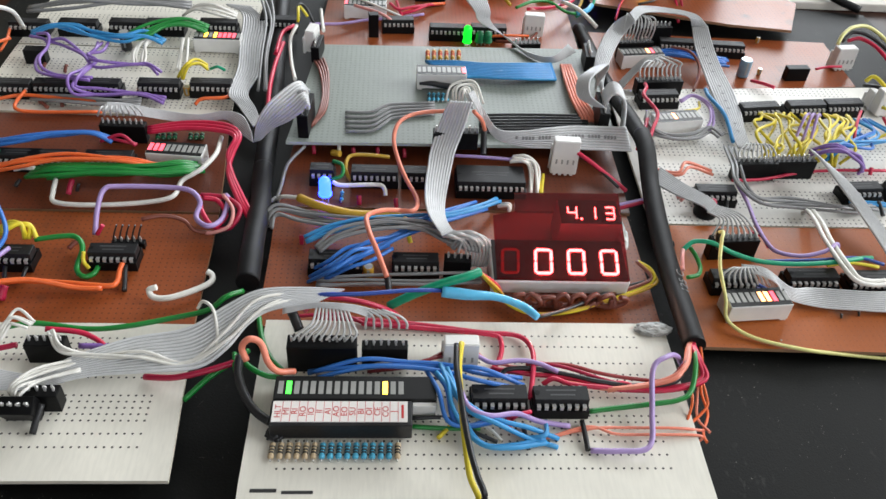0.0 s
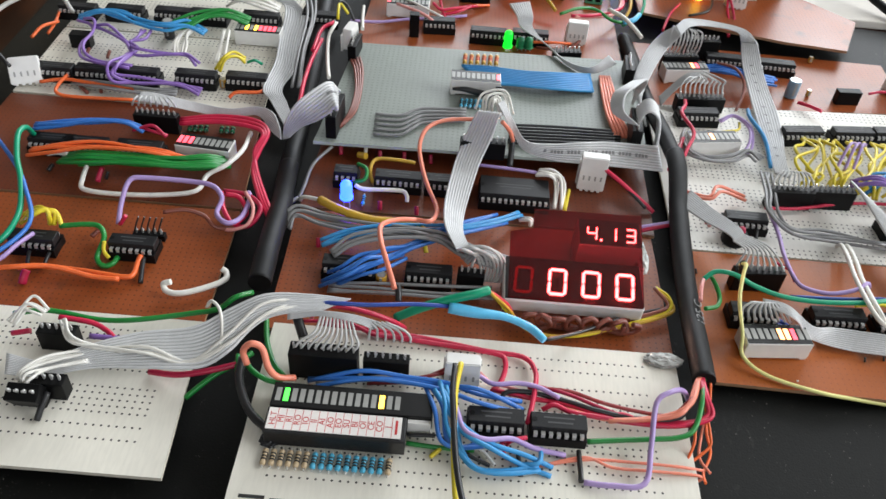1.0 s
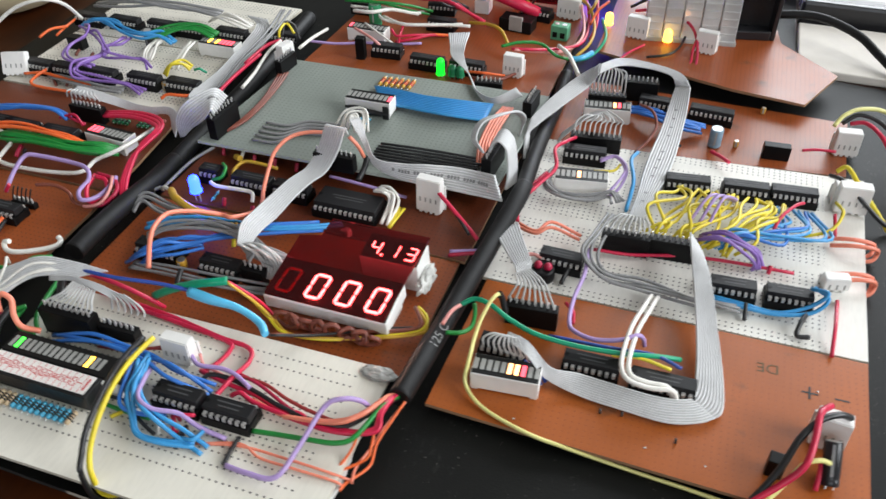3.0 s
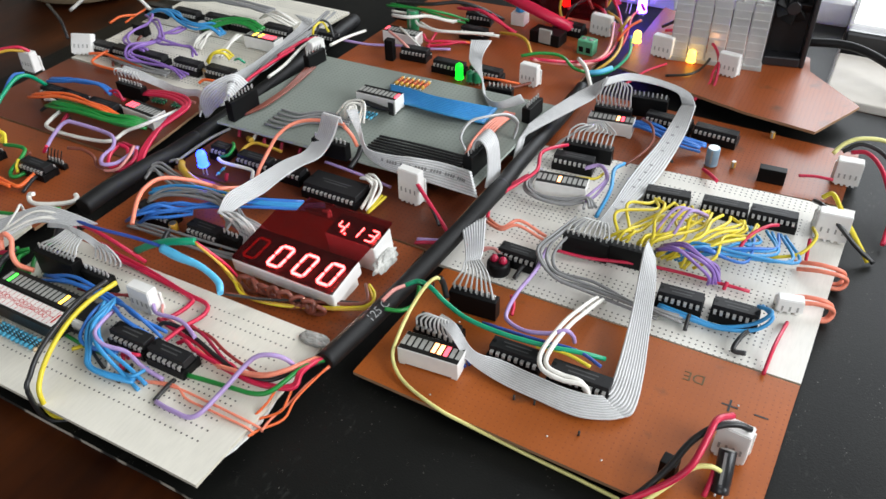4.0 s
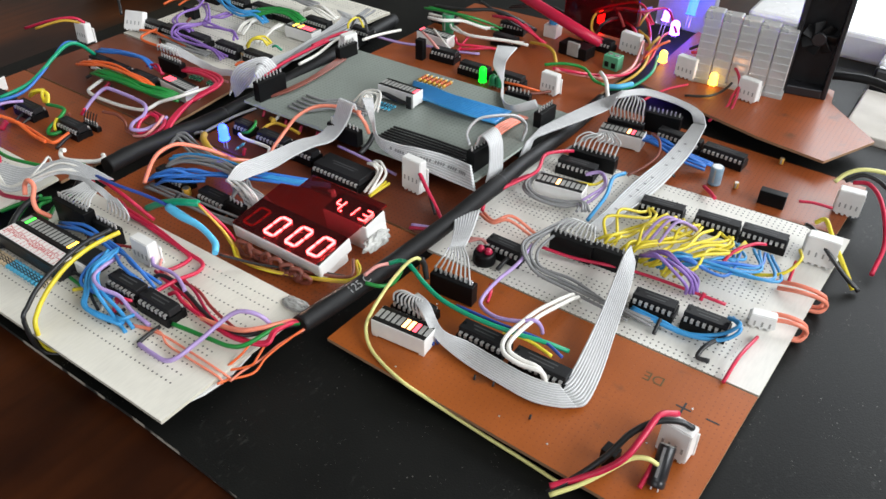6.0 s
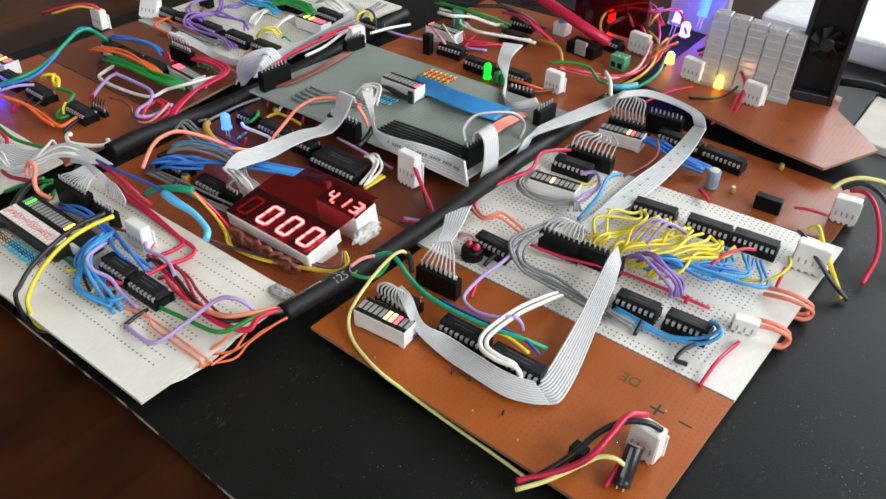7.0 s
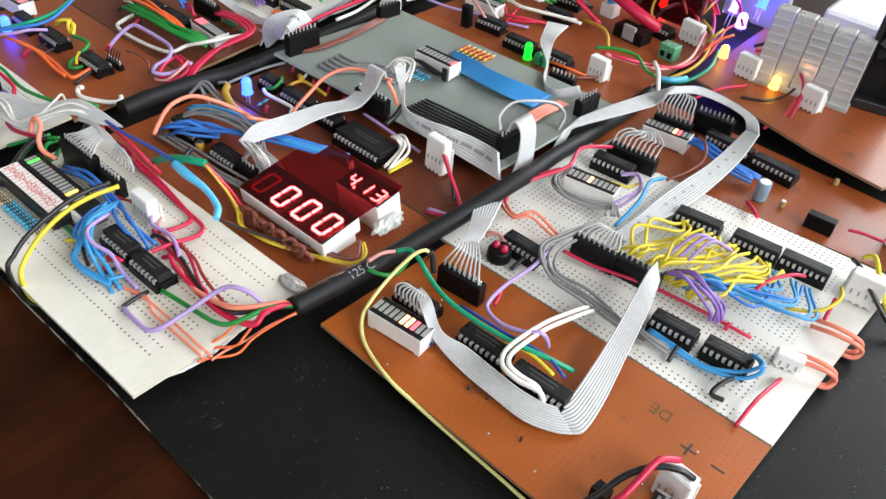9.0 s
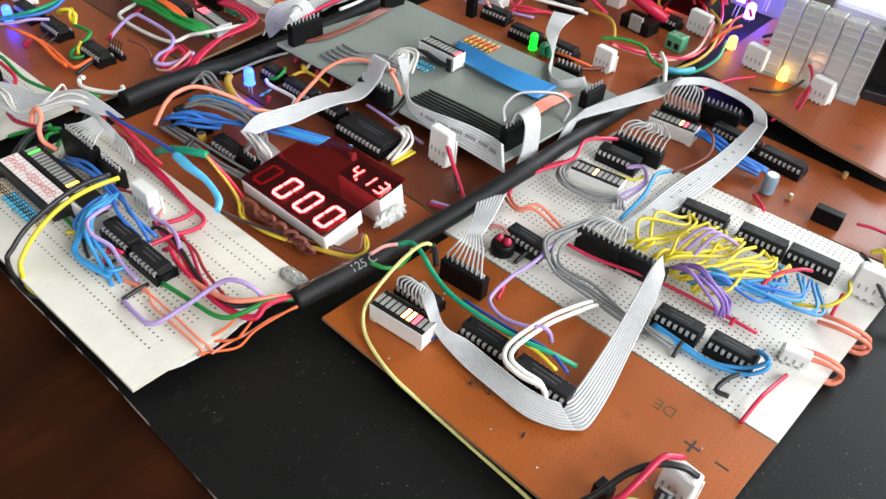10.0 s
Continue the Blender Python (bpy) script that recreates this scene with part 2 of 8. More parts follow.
def box(bm, x0, x1, y0, y1, z0, z1, bevel=0.0, mat=0):
    r = bmesh.ops.create_cube(bm, size=1, matrix=Matrix.Translation(((x0 + x1) / 2, (y0 + y1) / 2, (z0 + z1) / 2)) @ Matrix.Diagonal((x1 - x0, y1 - y0, z1 - z0, 1)))
    faces = {f for v in r["verts"] for f in v.link_faces}
    for f in faces:
        f.material_index = mat
    if bevel:
        bmesh.ops.bevel(bm, geom=list({e for f in faces for e in f.edges}), offset=bevel, segments=2, affect="EDGES", profile=0.5)
    return bm


def boxed(*a, **k):
    return box(bmesh.new(), *a, **k)


def turned(profile, sides=16):
    """A body of revolution from (radius, height) pairs."""
    bm = bmesh.new()
    rings = []
    for r, z in profile:
        rings.append([bm.verts.new((r * math.cos(6.28318 * i / sides), r * math.sin(6.28318 * i / sides), z)) for i in range(sides)])
    for a, b in zip(rings, rings[1:]):
        for i in range(sides):
            f = bm.faces.new((a[i], a[(i + 1) % sides], b[(i + 1) % sides], b[i]))
            f.smooth = True
    for ring in (rings[0], rings[-1]):
        bm.faces.new(ring)
    return bm


def smooth(pts, steps=6):
    p = [Vector(v) for v in pts]
    if len(p) == 2:
        return [p[0].lerp(p[1], i / steps) for i in range(steps + 1)]
    q = [p[0] * 2 - p[1], *p, p[-1] * 2 - p[-2]]
    out = []
    for i in range(1, len(q) - 2):
        a, b, c, d = q[i - 1], q[i], q[i + 1], q[i + 2]
        for k in range(steps):
            t = k / steps
            out.append(0.5 * (2 * b + (c - a) * t + (2 * a - 5 * b + 4 * c - d) * t * t + (3 * b - a - 3 * c + d) * t ** 3))
    return out + [p[-1]]


def tube(pts, r, sides=7, steps=6, bm=None):
    """A round cord along a smooth line."""
    bm = bm or bmesh.new()
    line = smooth(pts, steps)
    ref, rings = Vector((0.013, 0.021, 1)).normalized(), []
    for i, c in enumerate(line):
        way = (line[min(i + 1, len(line) - 1)] - line[max(i - 1, 0)]).normalized()
        side = ref.cross(way)
        if side.length < 0.05:
            side = Vector((1, 0, 0)).cross(way)
        side.normalize()
        top = way.cross(side)
        ref = top if abs(top.z) < 0.2 else ref
        rad = r(i / (len(line) - 1)) if callable(r) else r
        rings.append([bm.verts.new(c + rad * (math.cos(6.28318 * k / sides) * side + math.sin(6.28318 * k / sides) * top)) for k in range(sides)])
    for a, b in zip(rings, rings[1:]):
        for k in range(sides):
            bm.faces.new((a[k], a[(k + 1) % sides], b[(k + 1) % sides], b[k])).smooth = True
    bm.faces.new(rings[0]), bm.faces.new(rings[-1])
    return bm


SAY = dict(ash="pale grey", crimson="dark red", sky="pale blue", light_blue="bright blue", pale_yellow="pale yellow", salmon="salmon orange")


def wire(colour, r, *pts, where="looping over the circuit boards", group="jumper wires", name="jumper_wire"):
    """One insulated wire on its way over the boards."""
    ob = mesh_ob(name, tube(pts, r), WIRE[colour])
    return tagged(ob, f"{SAY.get(colour, colour.replace('_', ' '))} insulated wire {where}", "wire", group)


def bundle(colour, r, count, spread, *pts, where="in a loose bundle between chips", seed=1):
    """Several wires of one colour that run side by side."""
    rnd = random.Random(seed)
    for i in range(count):
        k = i - (count - 1) / 2
        out = []
        for j, p in enumerate(pts):
            a, b = Vector(pts[max(j - 1, 0)]), Vector(pts[min(j + 1, len(pts) - 1)])
            side = Vector((0, 0, 1)).cross(b - a).normalized()
            out.append(Vector(p) + side * (k * spread + rnd.uniform(-0.85, 0.85) * spread) + Vector((0, 0, (abs(rnd.gauss(0, 0.75)) if 0 < j < len(pts) - 1 else 0.0) * spread)))
        wire(colour, r, *out, where=where, group=f"{colour.replace('_', ' ')} wire bundle", name="bundled_wire")


def core(colour, r, *pts, where="spread from a ribbon cable's end"):
    return wire(colour, r, *pts, where=where, group="ribbon cable cores", name="cable_core")


def ribbon(pairs, n, mat=None, label="grey flat ribbon cable with fine ridges arching between connectors", r=None, print_from=None):
    """A flat cable of n cores between its two edges, given as pairs of points."""
    left, right = smooth([p[0] for p in pairs], 8), smooth([p[1] for p in pairs], 8)
    bm, rows = bmesh.new(), []
    for i, (a, b) in enumerate(zip(left, right)):
        j, k = max(i - 1, 0), min(i + 1, len(left) - 1)
        way = ((left[k] + right[k]) - (left[j] + right[j])).normalized()
        across = b - a
        nor = across.cross(way).normalized()
        th = across.length / n * 0.5 if r is None else r
        top, low = [], []
        for s in range(n * 6 + 1):
            f = s / (n * 6)
            h = th * max(0.35, abs(math.sin(math.pi * f * n)) ** 0.7)
            top.append(bm.verts.new(a + across * f + nor * h))
            low.append(bm.verts.new(a + across * f - nor * h))
        rows.append(top + low[::-1])
    for p, q in zip(rows, rows[1:]):
        m = len(p)
        for s in range(m):
            f = bm.faces.new((p[s], p[(s + 1) % m], q[(s + 1) % m], q[s]))
            f.smooth = True
            # shade between the ridges is painted: crease faces take a darker insulation colour
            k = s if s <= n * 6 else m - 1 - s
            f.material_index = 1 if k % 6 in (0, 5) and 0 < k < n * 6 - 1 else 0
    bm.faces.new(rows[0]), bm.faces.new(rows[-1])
    groove = RIBBON_GROOVE_SHADE if mat in (None, RIBBON, RIBBON_WHITE) else WIRE["blue"]
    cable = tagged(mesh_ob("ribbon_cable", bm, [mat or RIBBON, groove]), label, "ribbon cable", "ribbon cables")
    if print_from:
        # unreadable print as small dark bars on both faces
        first, last, step = print_from
        for k in range(int(first * len(left)), int(last * len(left)), step):
            if k % 5 == 3:
                continue
            a, b = left[k], right[k]
            way = ((left[k + 1] + right[k + 1]) - (a + b)).normalized()
            across = (b - a).normalized()
            nor = across.cross(way).normalized()
            up = (b - a).length / n * 0.5 + 0.00005
            for side in (-1, 1):
                m = Matrix.Translation(a.lerp(b, 0.45) + nor * up * side) @ Matrix((way, across, nor)).transposed().to_4x4()
                part("print_mark", boxed(-0.0006, 0.0006, -0.0008, 0.0008, -0.00002, 0.00002), PALE_INK, cable).matrix_basis = m
    return cable


def slab(name, corners, top, thick, mat, edge, label, category="circuit board", kind="", group="circuit boards"):
    """A board from its four corners seen from above, with slightly worn edges."""
    bm = bmesh.new()
    ring = []
    for i, c in enumerate(corners):
        d = corners[(i + 1) % len(corners)]
        for k in range(8):
            f = k / 8
            n = noise.noise((c[0] * 90 + f * 3, c[1] * 90, i)) * 0.0003
            ring.append((c[0] + (d[0] - c[0]) * f + n, c[1] + (d[1] - c[1]) * f + n))
    a = [bm.verts.new((x, y, top)) for x, y in ring]
    b = [bm.verts.new((x, y, top - thick)) for x, y in ring]
    bm.faces.new(a), bm.faces.new(b[::-1])
    for i in range(len(ring)):
        bm.faces.new((a[i], b[i], b[(i + 1) % len(ring)], a[(i + 1) % len(ring)])).material_index = 1
    return tagged(mesh_ob(name, bm, [mat, edge]), label, category, group, kind)


# ---- the large structure ----
def wood():
    mat, nt, p = nodes_of("dark_varnished_wood")
    n = grain(nt, 20, 8, (1.0, 0.45, 1))
    f = grain(nt, 210, 5, (1.0, 0.06, 1))
    blotch = grain(nt, 9, 6, (1.0, 0.5, 1))
    c = mix_colour(nt, ramp(nt, n, 0.36, 0.66), (0.016, 0.0038, 0.0012), (0.080, 0.020, 0.0040))
    c = mix_colour(nt, calc(nt, "MULTIPLY", ramp(nt, blotch, 0.42, 0.66), 0.75), c, (0.011, 0.0030, 0.0014))
    c = mix_colour(nt, calc(nt, "MULTIPLY", ramp(nt, f, 0.45, 0.7), 0.4), c, (0.010, 0.0028, 0.0013))
    nt.links.new(c, p.inputs["Base Color"])
    p.inputs["Roughness"].default_value = 0.35
    p.inputs["Specular IOR Level"].default_value = 0.16
    relief(nt, p, f, 0.12)
    return mat


TABLE_Z, BASE_Z = -0.0078, -0.0055
WALL = plain("warm_wall_paint", (0.32, 0.31, 0.29), 0.7, vary=0.04, scale=20)
FLOOR = plain("beige_floor_tile", (0.45, 0.40, 0.34), 0.35, scale=8)


def plate(name, x0, x1, y0, y1, z0, z1, mat, label, category):
    return tagged(mesh_ob(name, boxed(x0, x1, y0, y1, z0, z1), mat), label, category, kind="structure")


plate("floor", -2, 2.1, -2, 2.4, -0.80, -0.76, FLOOR, "beige tiled floor under the table", "floor")
plate("ceiling", -2, 2.1, -2, 2.4, 1.7, 1.75, WALL, "plain warm white ceiling", "ceiling")
plate("wall_west", -2.1, -2, -2.1, 2.5, -0.8, 1.75, WALL, "plain pale side wall", "wall")


def wall_with_window(name, along, at, lo, hi, w0, w1, label):
    """A wall with an opening right through it; along: 0 runs in x, 1 runs in y."""
    bm = bmesh.new()
    for a, b, z0, z1 in ((lo, w0, -0.8, 1.75), (w1, hi, -0.8, 1.75), (w0, w1, -0.8, 0.35), (w0, w1, 1.62, 1.75)):
        if along == 0:
            box(bm, a, b, at, at + 0.1, z0, z1)
        else:
            box(bm, at, at + 0.1, a, b, z0, z1)
    return tagged(mesh_ob(name, bm, WALL), label, "wall", kind="structure")


wall_with_window("wall_north", 0, 2.4, -2, 2.1, -0.1, 1.6, "pale wall with a wide window opening")
wall_with_window("wall_east", 1, 2.1, -2.1, 2.5, -0.6, 1.0, "pale side wall with a window opening")

# unseen wall with a made-up window, added around the fill lamp
wall_with_window("added_wall_south", 0, -2.1, -2, 2.1, -0.5, 1.1, "unseen pale wall with an added opening for fill light")

table = thing("table", pose(0, 0, 0), "dark brown varnished wooden table under the black base", "table")
part("tabletop", boxed(-0.62, 0.62, -0.45, 1.0, TABLE_Z - 0.03, TABLE_Z, 0.004), wood(), table)
for lx in (-0.55, 0.55):
    for ly in (-0.38, 0.93):
        part("leg", boxed(lx - 0.03, lx + 0.03, ly - 0.03, ly + 0.03, -0.76, TABLE_Z - 0.03, 0.004), wood(), table)

slab("base_sheet", [(-0.180, 0.0040), (-0.02, 0.0030), (0.065, 0.0010), (0.145, 0.0008), (0.200, -0.0013), (0.395, -0.0060), (0.372, 0.376), (0.297, 0.384), (0.297, 0.50), (-0.180, 0.50)], BASE_Z, 0.0020, BASE_BLACK, KRAFT,
     "black paper-faced base board with a worn edge", "base board", group="bases")

# circuit boards, each from its corners
slab("circuit_board", [(0.0098, 0.0005), (0.1570, 0.0005), (0.1575, 0.0775), (0.0098, 0.0775)], 0.0055, 0.0016, BEIGE_FRONT, CREAM_EDGE, "cream perforated circuit board with rows of small holes")
slab("spacer_sheet", [(0.05, 0.006), (0.1485, 0.006), (0.1552, 0.0130), (0.1576, 0.0205), (0.1584, 0.0300), (0.1574, 0.0385), (0.1560, 0.0450), (0.05, 0.05)], 0.0032, 0.0010, WHITE_PLASTIC, WHITE_PLASTIC, "thin white rounded plastic sheet under the cream board", "plastic sheet", group="")
slab("circuit_board", [(0.0055, 0.0795), (0.1595, 0.0795), (0.1600, 0.1490), (0.0050, 0.1490)], 0.0, 0.0016, BROWN, BOARD_EDGE, "reddish brown phenolic perforated board with a red digit display")
slab("circuit_board", [(0.0055, 0.1505), (0.1620, 0.1505), (0.1640, 0.2400), (0.0090, 0.2400)], 0.0, 0.0016, BROWN_DARK, BOARD_EDGE, "dark reddish brown phenolic perforated board")
slab("circuit_board", [(0.0055, 0.1875), (0.1625, 0.1900), (0.1670, 0.2870), (0.0135, 0.2825)], 0.0087, 0.0016, GREY_GREEN, GREY_EDGE, "grey green fibreglass perforated board raised on others")
slab("circuit_board", [(0.0100, 0.2900), (0.1635, 0.3000), (0.1650, 0.4300), (0.0160, 0.4200)], 0.0, 0.0016, BROWN, BOARD_EDGE, "reddish brown phenolic board at the back")
slab("circuit_board", [(-0.155, 0.0120), (-0.0120, 0.0120), (-0.0160, 0.0770), (-0.155, 0.0770)], 0.0033, 0.0016, BEIGE_LEFT, CREAM_EDGE, "cream perforated circuit board crossed by a pale ribbon cable")
slab("circuit_board", [(-0.152, 0.0785), (-0.0172, 0.0785), (-0.0190, 0.1440), (-0.152, 0.1440)], 0.0, 0.0016, BROWN, BOARD_EDGE, "orange brown phenolic perforated board")
slab("circuit_board", [(-0.152, 0.1455), (-0.0190, 0.1455), (-0.0260, 0.2190), (-0.152, 0.2190)], 0.0, 0.0016, BROWN_DARK, BOARD_EDGE, "dark brown phenolic perforated board with green wires")
slab("circuit_board", [(-0.152, 0.2210), (-0.0260, 0.2210), (-0.0300, 0.2880), (-0.152, 0.2880)], 0.0, 0.0016, BEIGE, CREAM_EDGE, "cream perforated circuit board with violet wires")
slab("circuit_board", [(-0.152, 0.2895), (-0.0290, 0.2895), (-0.0250, 0.3650), (-0.152, 0.3650)], 0.0, 0.0016, BEIGE, CREAM_EDGE, "cream perforated circuit board with a row of chips")
slab("circuit_board", [(0.1722, 0.0712), (0.3235, 0.0668), (0.3260, 0.1425), (0.1745, 0.1425)], 0.0, 0.0016, BROWN_ORANGE, BOARD_EDGE, "orange brown phenolic perforated board with a white power connector")
slab("circuit_board", [(0.1700, 0.1435), (0.3260, 0.1435), (0.3300, 0.2690), (0.1720, 0.2580)], 0.0, 0.0016, BEIGE_R, CREAM_EDGE, "cream perforated circuit board full of yellow and blue wires")
slab("circuit_board", [(0.1680, 0.2610), (0.3230, 0.2760), (0.3255, 0.3300), (0.1720, 0.3335)], -0.0038, 0.0016, BROWN, BOARD_EDGE, "reddish brown phenolic board with a long chip")
slab("circuit_board", [(0.1800, 0.3580), (0.2242, 0.3445), (0.2626, 0.3340), (0.3012, 0.3285), (0.3190, 0.3680), (0.2870, 0.4010), (0.2840, 0.4200), (0.1800, 0.4600)], 0.0045, 0.0016, BROWN, BOARD_EDGE, "reddish brown phenolic board set askew at the back")


# ---- kinds of things ----
CACHE = {}


def shared(key, name, make, mat, parent, m, label=""):
    """A part whose mesh is made once and shared by all alike parts."""
    if key not in CACHE:
        CACHE[key] = mesh_ob(name, make(), mat, parent, label)
        CACHE[key].matrix_basis = m
        return CACHE[key]
    o = again(CACHE[key], parent, m)
    if label:
        o["label"] = label
    return o


def pin_mesh():
    bm = bmesh.new()
    box(bm, -0.00066, 0.00066, -0.0009, 0.0004, 0.0014, 0.0018)
    box(bm, -0.00060, 0.00060, -0.0011, -0.0007, -0.0004, 0.0017)
    return bm


def body_mesh(length, width, h):
    bm = bmesh.new()
    box(bm, -length / 2, length / 2, -width / 2, width / 2, 0, h)
    for v in bm.verts:
        f = 0.93 if v.co.z > h / 2 else 0.97
        v.co.y *= f
        v.co.x *= 0.995 if v.co.z > h / 2 else 1
    bmesh.ops.bevel(bm, geom=list(bm.edges), offset=0.00018, segments=1, affect="EDGES")
    return bm


def socket_mesh(length, width):
    bm = bmesh.new()
    for s in (-1, 1):
        box(bm, -length / 2, length / 2, s * width / 2 - 0.0012, s * width / 2 + 0.0012, 0, 0.0042, 0.0002)
        box(bm, s * (length / 2 - 0.0006) - 0.0006, s * (length / 2 - 0.0006) + 0.0006, -width / 2, width / 2, 0.0004, 0.0040)
    return bm


def dip(n, x, y, z, turn=0.0, wide=False, socket=True, print_lines=2, what="seated in a black socket"):
    """A dual in-line chip with its legs, notch and print, in or out of a socket."""
    half = n // 2
    length, width, pitch = half * PITCH + 0.0006, (0.0138 if wide else 0.0064), (0.01524 if wide else 0.00762)
    lift = 0.0040 if socket else 0.0005
    chip = thing("integrated_circuit", pose(x, y, z, 0, 0, turn), f"black {n}-pin {'wide ' if wide else ''}chip with tinned legs {what}", "chip", "dual in-line chips")
    if socket:
        shared(("socket", n, wide), "socket", lambda: socket_mesh(length + 0.0006, pitch), SOCKET, chip, pose(0, 0, 0))
    shared(("body", n, wide), "body", lambda: body_mesh(length, width, 0.0034), IC_BLACK, chip, pose(0, 0, lift + 0.0004))
    shared("notch", "notch", lambda: turned([(0.0009, 0), (0.0009, 0.0002)], 12), SOCKET, chip, pose(-length / 2 + 0.0011, 0, lift + 0.0037))
    for i in range(half):
        px = (i - (half - 1) / 2) * PITCH
        shared("pin", "pin", pin_mesh, PIN, chip, pose(px, -pitch / 2 + 0.0003, lift, 0, 0, 0))
        shared("pin", "pin", pin_mesh, PIN, chip, pose(px, pitch / 2 - 0.0003, lift, 0, 0, 180))
    for k in range(print_lines):
        w = length * (0.55 - 0.1 * k)
        shared(("print", n, wide, k), "marking", lambda: boxed(-w / 2, w / 2, -0.00032, 0.00032, 0, 0.00004), INK, chip, pose(0.0004 * k, 0.0010 - 0.0019 * k, lift + 0.0038), "faint grey unreadable print")
    return chip


def bar_graph(x, y, z, turn, lit, label, tall=0.0080, count=10, face=BLACK_FACE, body=WHITE_PLASTIC, seg=SEG_OFF):
    """A ten-segment light bar: body, dark face and each segment."""
    w, d = count * PITCH, 0.0101
    bar = thing("led_bar_graph", pose(x, y, z, 0, 0, turn), label, "led bar", "ten-segment light bars")
    part("body", boxed(-w / 2, w / 2, -d / 2, d / 2, 0, tall, 0.0003), body, bar)
    for sx in (-1, 1):
        for sy in (-1, 1):
            part("foot", boxed(sx * (w / 2 - 0.0016) - 0.0012, sx * (w / 2 - 0.0016) + 0.0012, sy * (d / 2 - 0.001) - 0.0008, sy * (d / 2 - 0.001) + 0.0008, -0.0007, 0.0004), body, bar)
    part("face", boxed(-w / 2 + 0.0003, w / 2 - 0.0003, -d / 2 + 0.0003, d / 2 - 0.0003, tall - 0.0002, tall + 0.00012), face, bar)
    for i in range(count):
        shared(("seg", lit.get(i, seg).name), "segment", lambda: boxed(-0.00085, 0.00085, -0.0026, 0.0026, 0, 0.0002), lit.get(i, seg), bar, pose((i - (count - 1) / 2) * PITCH, 0, tall + 0.00008))
    return bar


def blob_mesh(seed=0):
    bm = bmesh.new()
    bmesh.ops.create_icosphere(bm, subdivisions=1, radius=0.0008)
    for v in bm.verts:
        v.co *= 0.8 + 0.4 * noise.noise(v.co * 900 + Vector((seed, 0, 0)))
        v.co.z *= 1.3
    return bm


def header(n, x, y, z, turn, tall=0.0095, deep=0.0045, lean=0.0, label="black plastic header socket with soldered cable ends on top", solder=True, tails=None):
    """A black socket strip standing on the board, with solder joints and short bared cores on top."""
    w = n * PITCH + 0.0006
    head = thing("pin_header", pose(x, y, z, lean, 0, turn), label, "connector", "header sockets")
    part("housing", boxed(-w / 2, w / 2, -deep / 2, deep / 2, 0, tall, 0.0003), SOCKET, head)
    if solder:
        for i in range(n):
            px = (i - (n - 1) / 2) * PITCH
            shared("post", "pin", lambda: boxed(-0.00032, 0.00032, -0.00032, 0.00032, 0, 0.0028), PIN, head, pose(px, 0, tall - 0.0002, random.Random(i + n).uniform(-9, 9), 0, 10))
            shared("blob", "solder_joint", blob_mesh, SOLDER, head, pose(px, 0.0002, tall + 0.0012, 0, 0, 37 * i))
    return head


def plug(x, y, z, turn, w=0.0105, tall=0.0125, deep=0.006, n=4, label="white plastic wire plug seated on the board", lean=0.0):
    """A white crimp plug: tapered housing, base wall, contact slots and teeth."""
    ob = thing("wire_plug", pose(x, y, z, lean, 0, turn), label, "connector", "white wire plugs")
    bm = boxed(-w / 2, w / 2, -deep / 2, deep / 2, 0.001, tall)
    for v in bm.verts:
        if v.co.z > tall / 2:
            v.co.y *= 0.86
            v.co.x *= 0.97
    bmesh.ops.bevel(bm, geom=list(bm.edges), offset=0.0004, segments=2, affect="EDGES")
    part("housing", bm, WHITE_PLASTIC, ob)
    part("base_wall", boxed(-w / 2 - 0.0004, w / 2 + 0.0004, deep / 2 - 0.0004, deep / 2 + 0.0008, 0, tall * 0.72, 0.0003), WHITE_PLASTIC, ob)
    for i in range(n):
        px = (i - (n - 1) / 2) * w * 0.85 / n
        shared("slot", "contact_slot", lambda: boxed(-0.0004, 0.0004, -0.0001, 0.0001, -0.0012, 0.0012), SEG_OFF, ob, pose(px, -deep / 2 * 0.95 - 0.00005, tall * 0.42, -3))
        shared("tooth", "tooth", lambda: boxed(-0.0007, 0.0007, -0.0004, 0.0004, 0, 0.0012, 0.0001), WHITE_PLASTIC, ob, pose(px, -deep / 2 + 0.0006, 0.0002))
    return ob


def resistor(a, b, body, band, label, r=0.00095, group="resistors"):
    """A resistor from lead end to lead end: waisted body, colour bands and leads."""
    a, b = Vector(a), Vector(b)
    way = b - a
    ob = thing("resistor", Matrix.Translation(a) @ way.to_track_quat("Z", "Y").to_matrix().to_4x4(), label, "resistor", group)
    L = way.length
    s = 0.12 * L
    part("body", turned([(r * 0.5, s), (r * 1.05, s + L * 0.06), (r * 1.05, s + L * 0.18), (r * 0.85, s + L * 0.24), (r * 0.85, L - s - L * 0.24), (r * 1.05, L - s - L * 0.18), (r * 1.05, L - s - L * 0.06), (r * 0.5, L - s)], 10), body, ob)
    for k in (0.3, 0.45, 0.58, 0.72):
        part("band", turned([(r * 0.96, L * k), (r * 1.0, L * (k + 0.01)), (r * 1.0, L * (k + 0.06)), (r * 0.96, L * (k + 0.07))], 10), band, ob)
    for lo, hi in ((0, s), (L - s, L)):
        part("lead", turned([(0.0003, lo), (0.0003, hi)], 6), PIN, ob)
    return ob


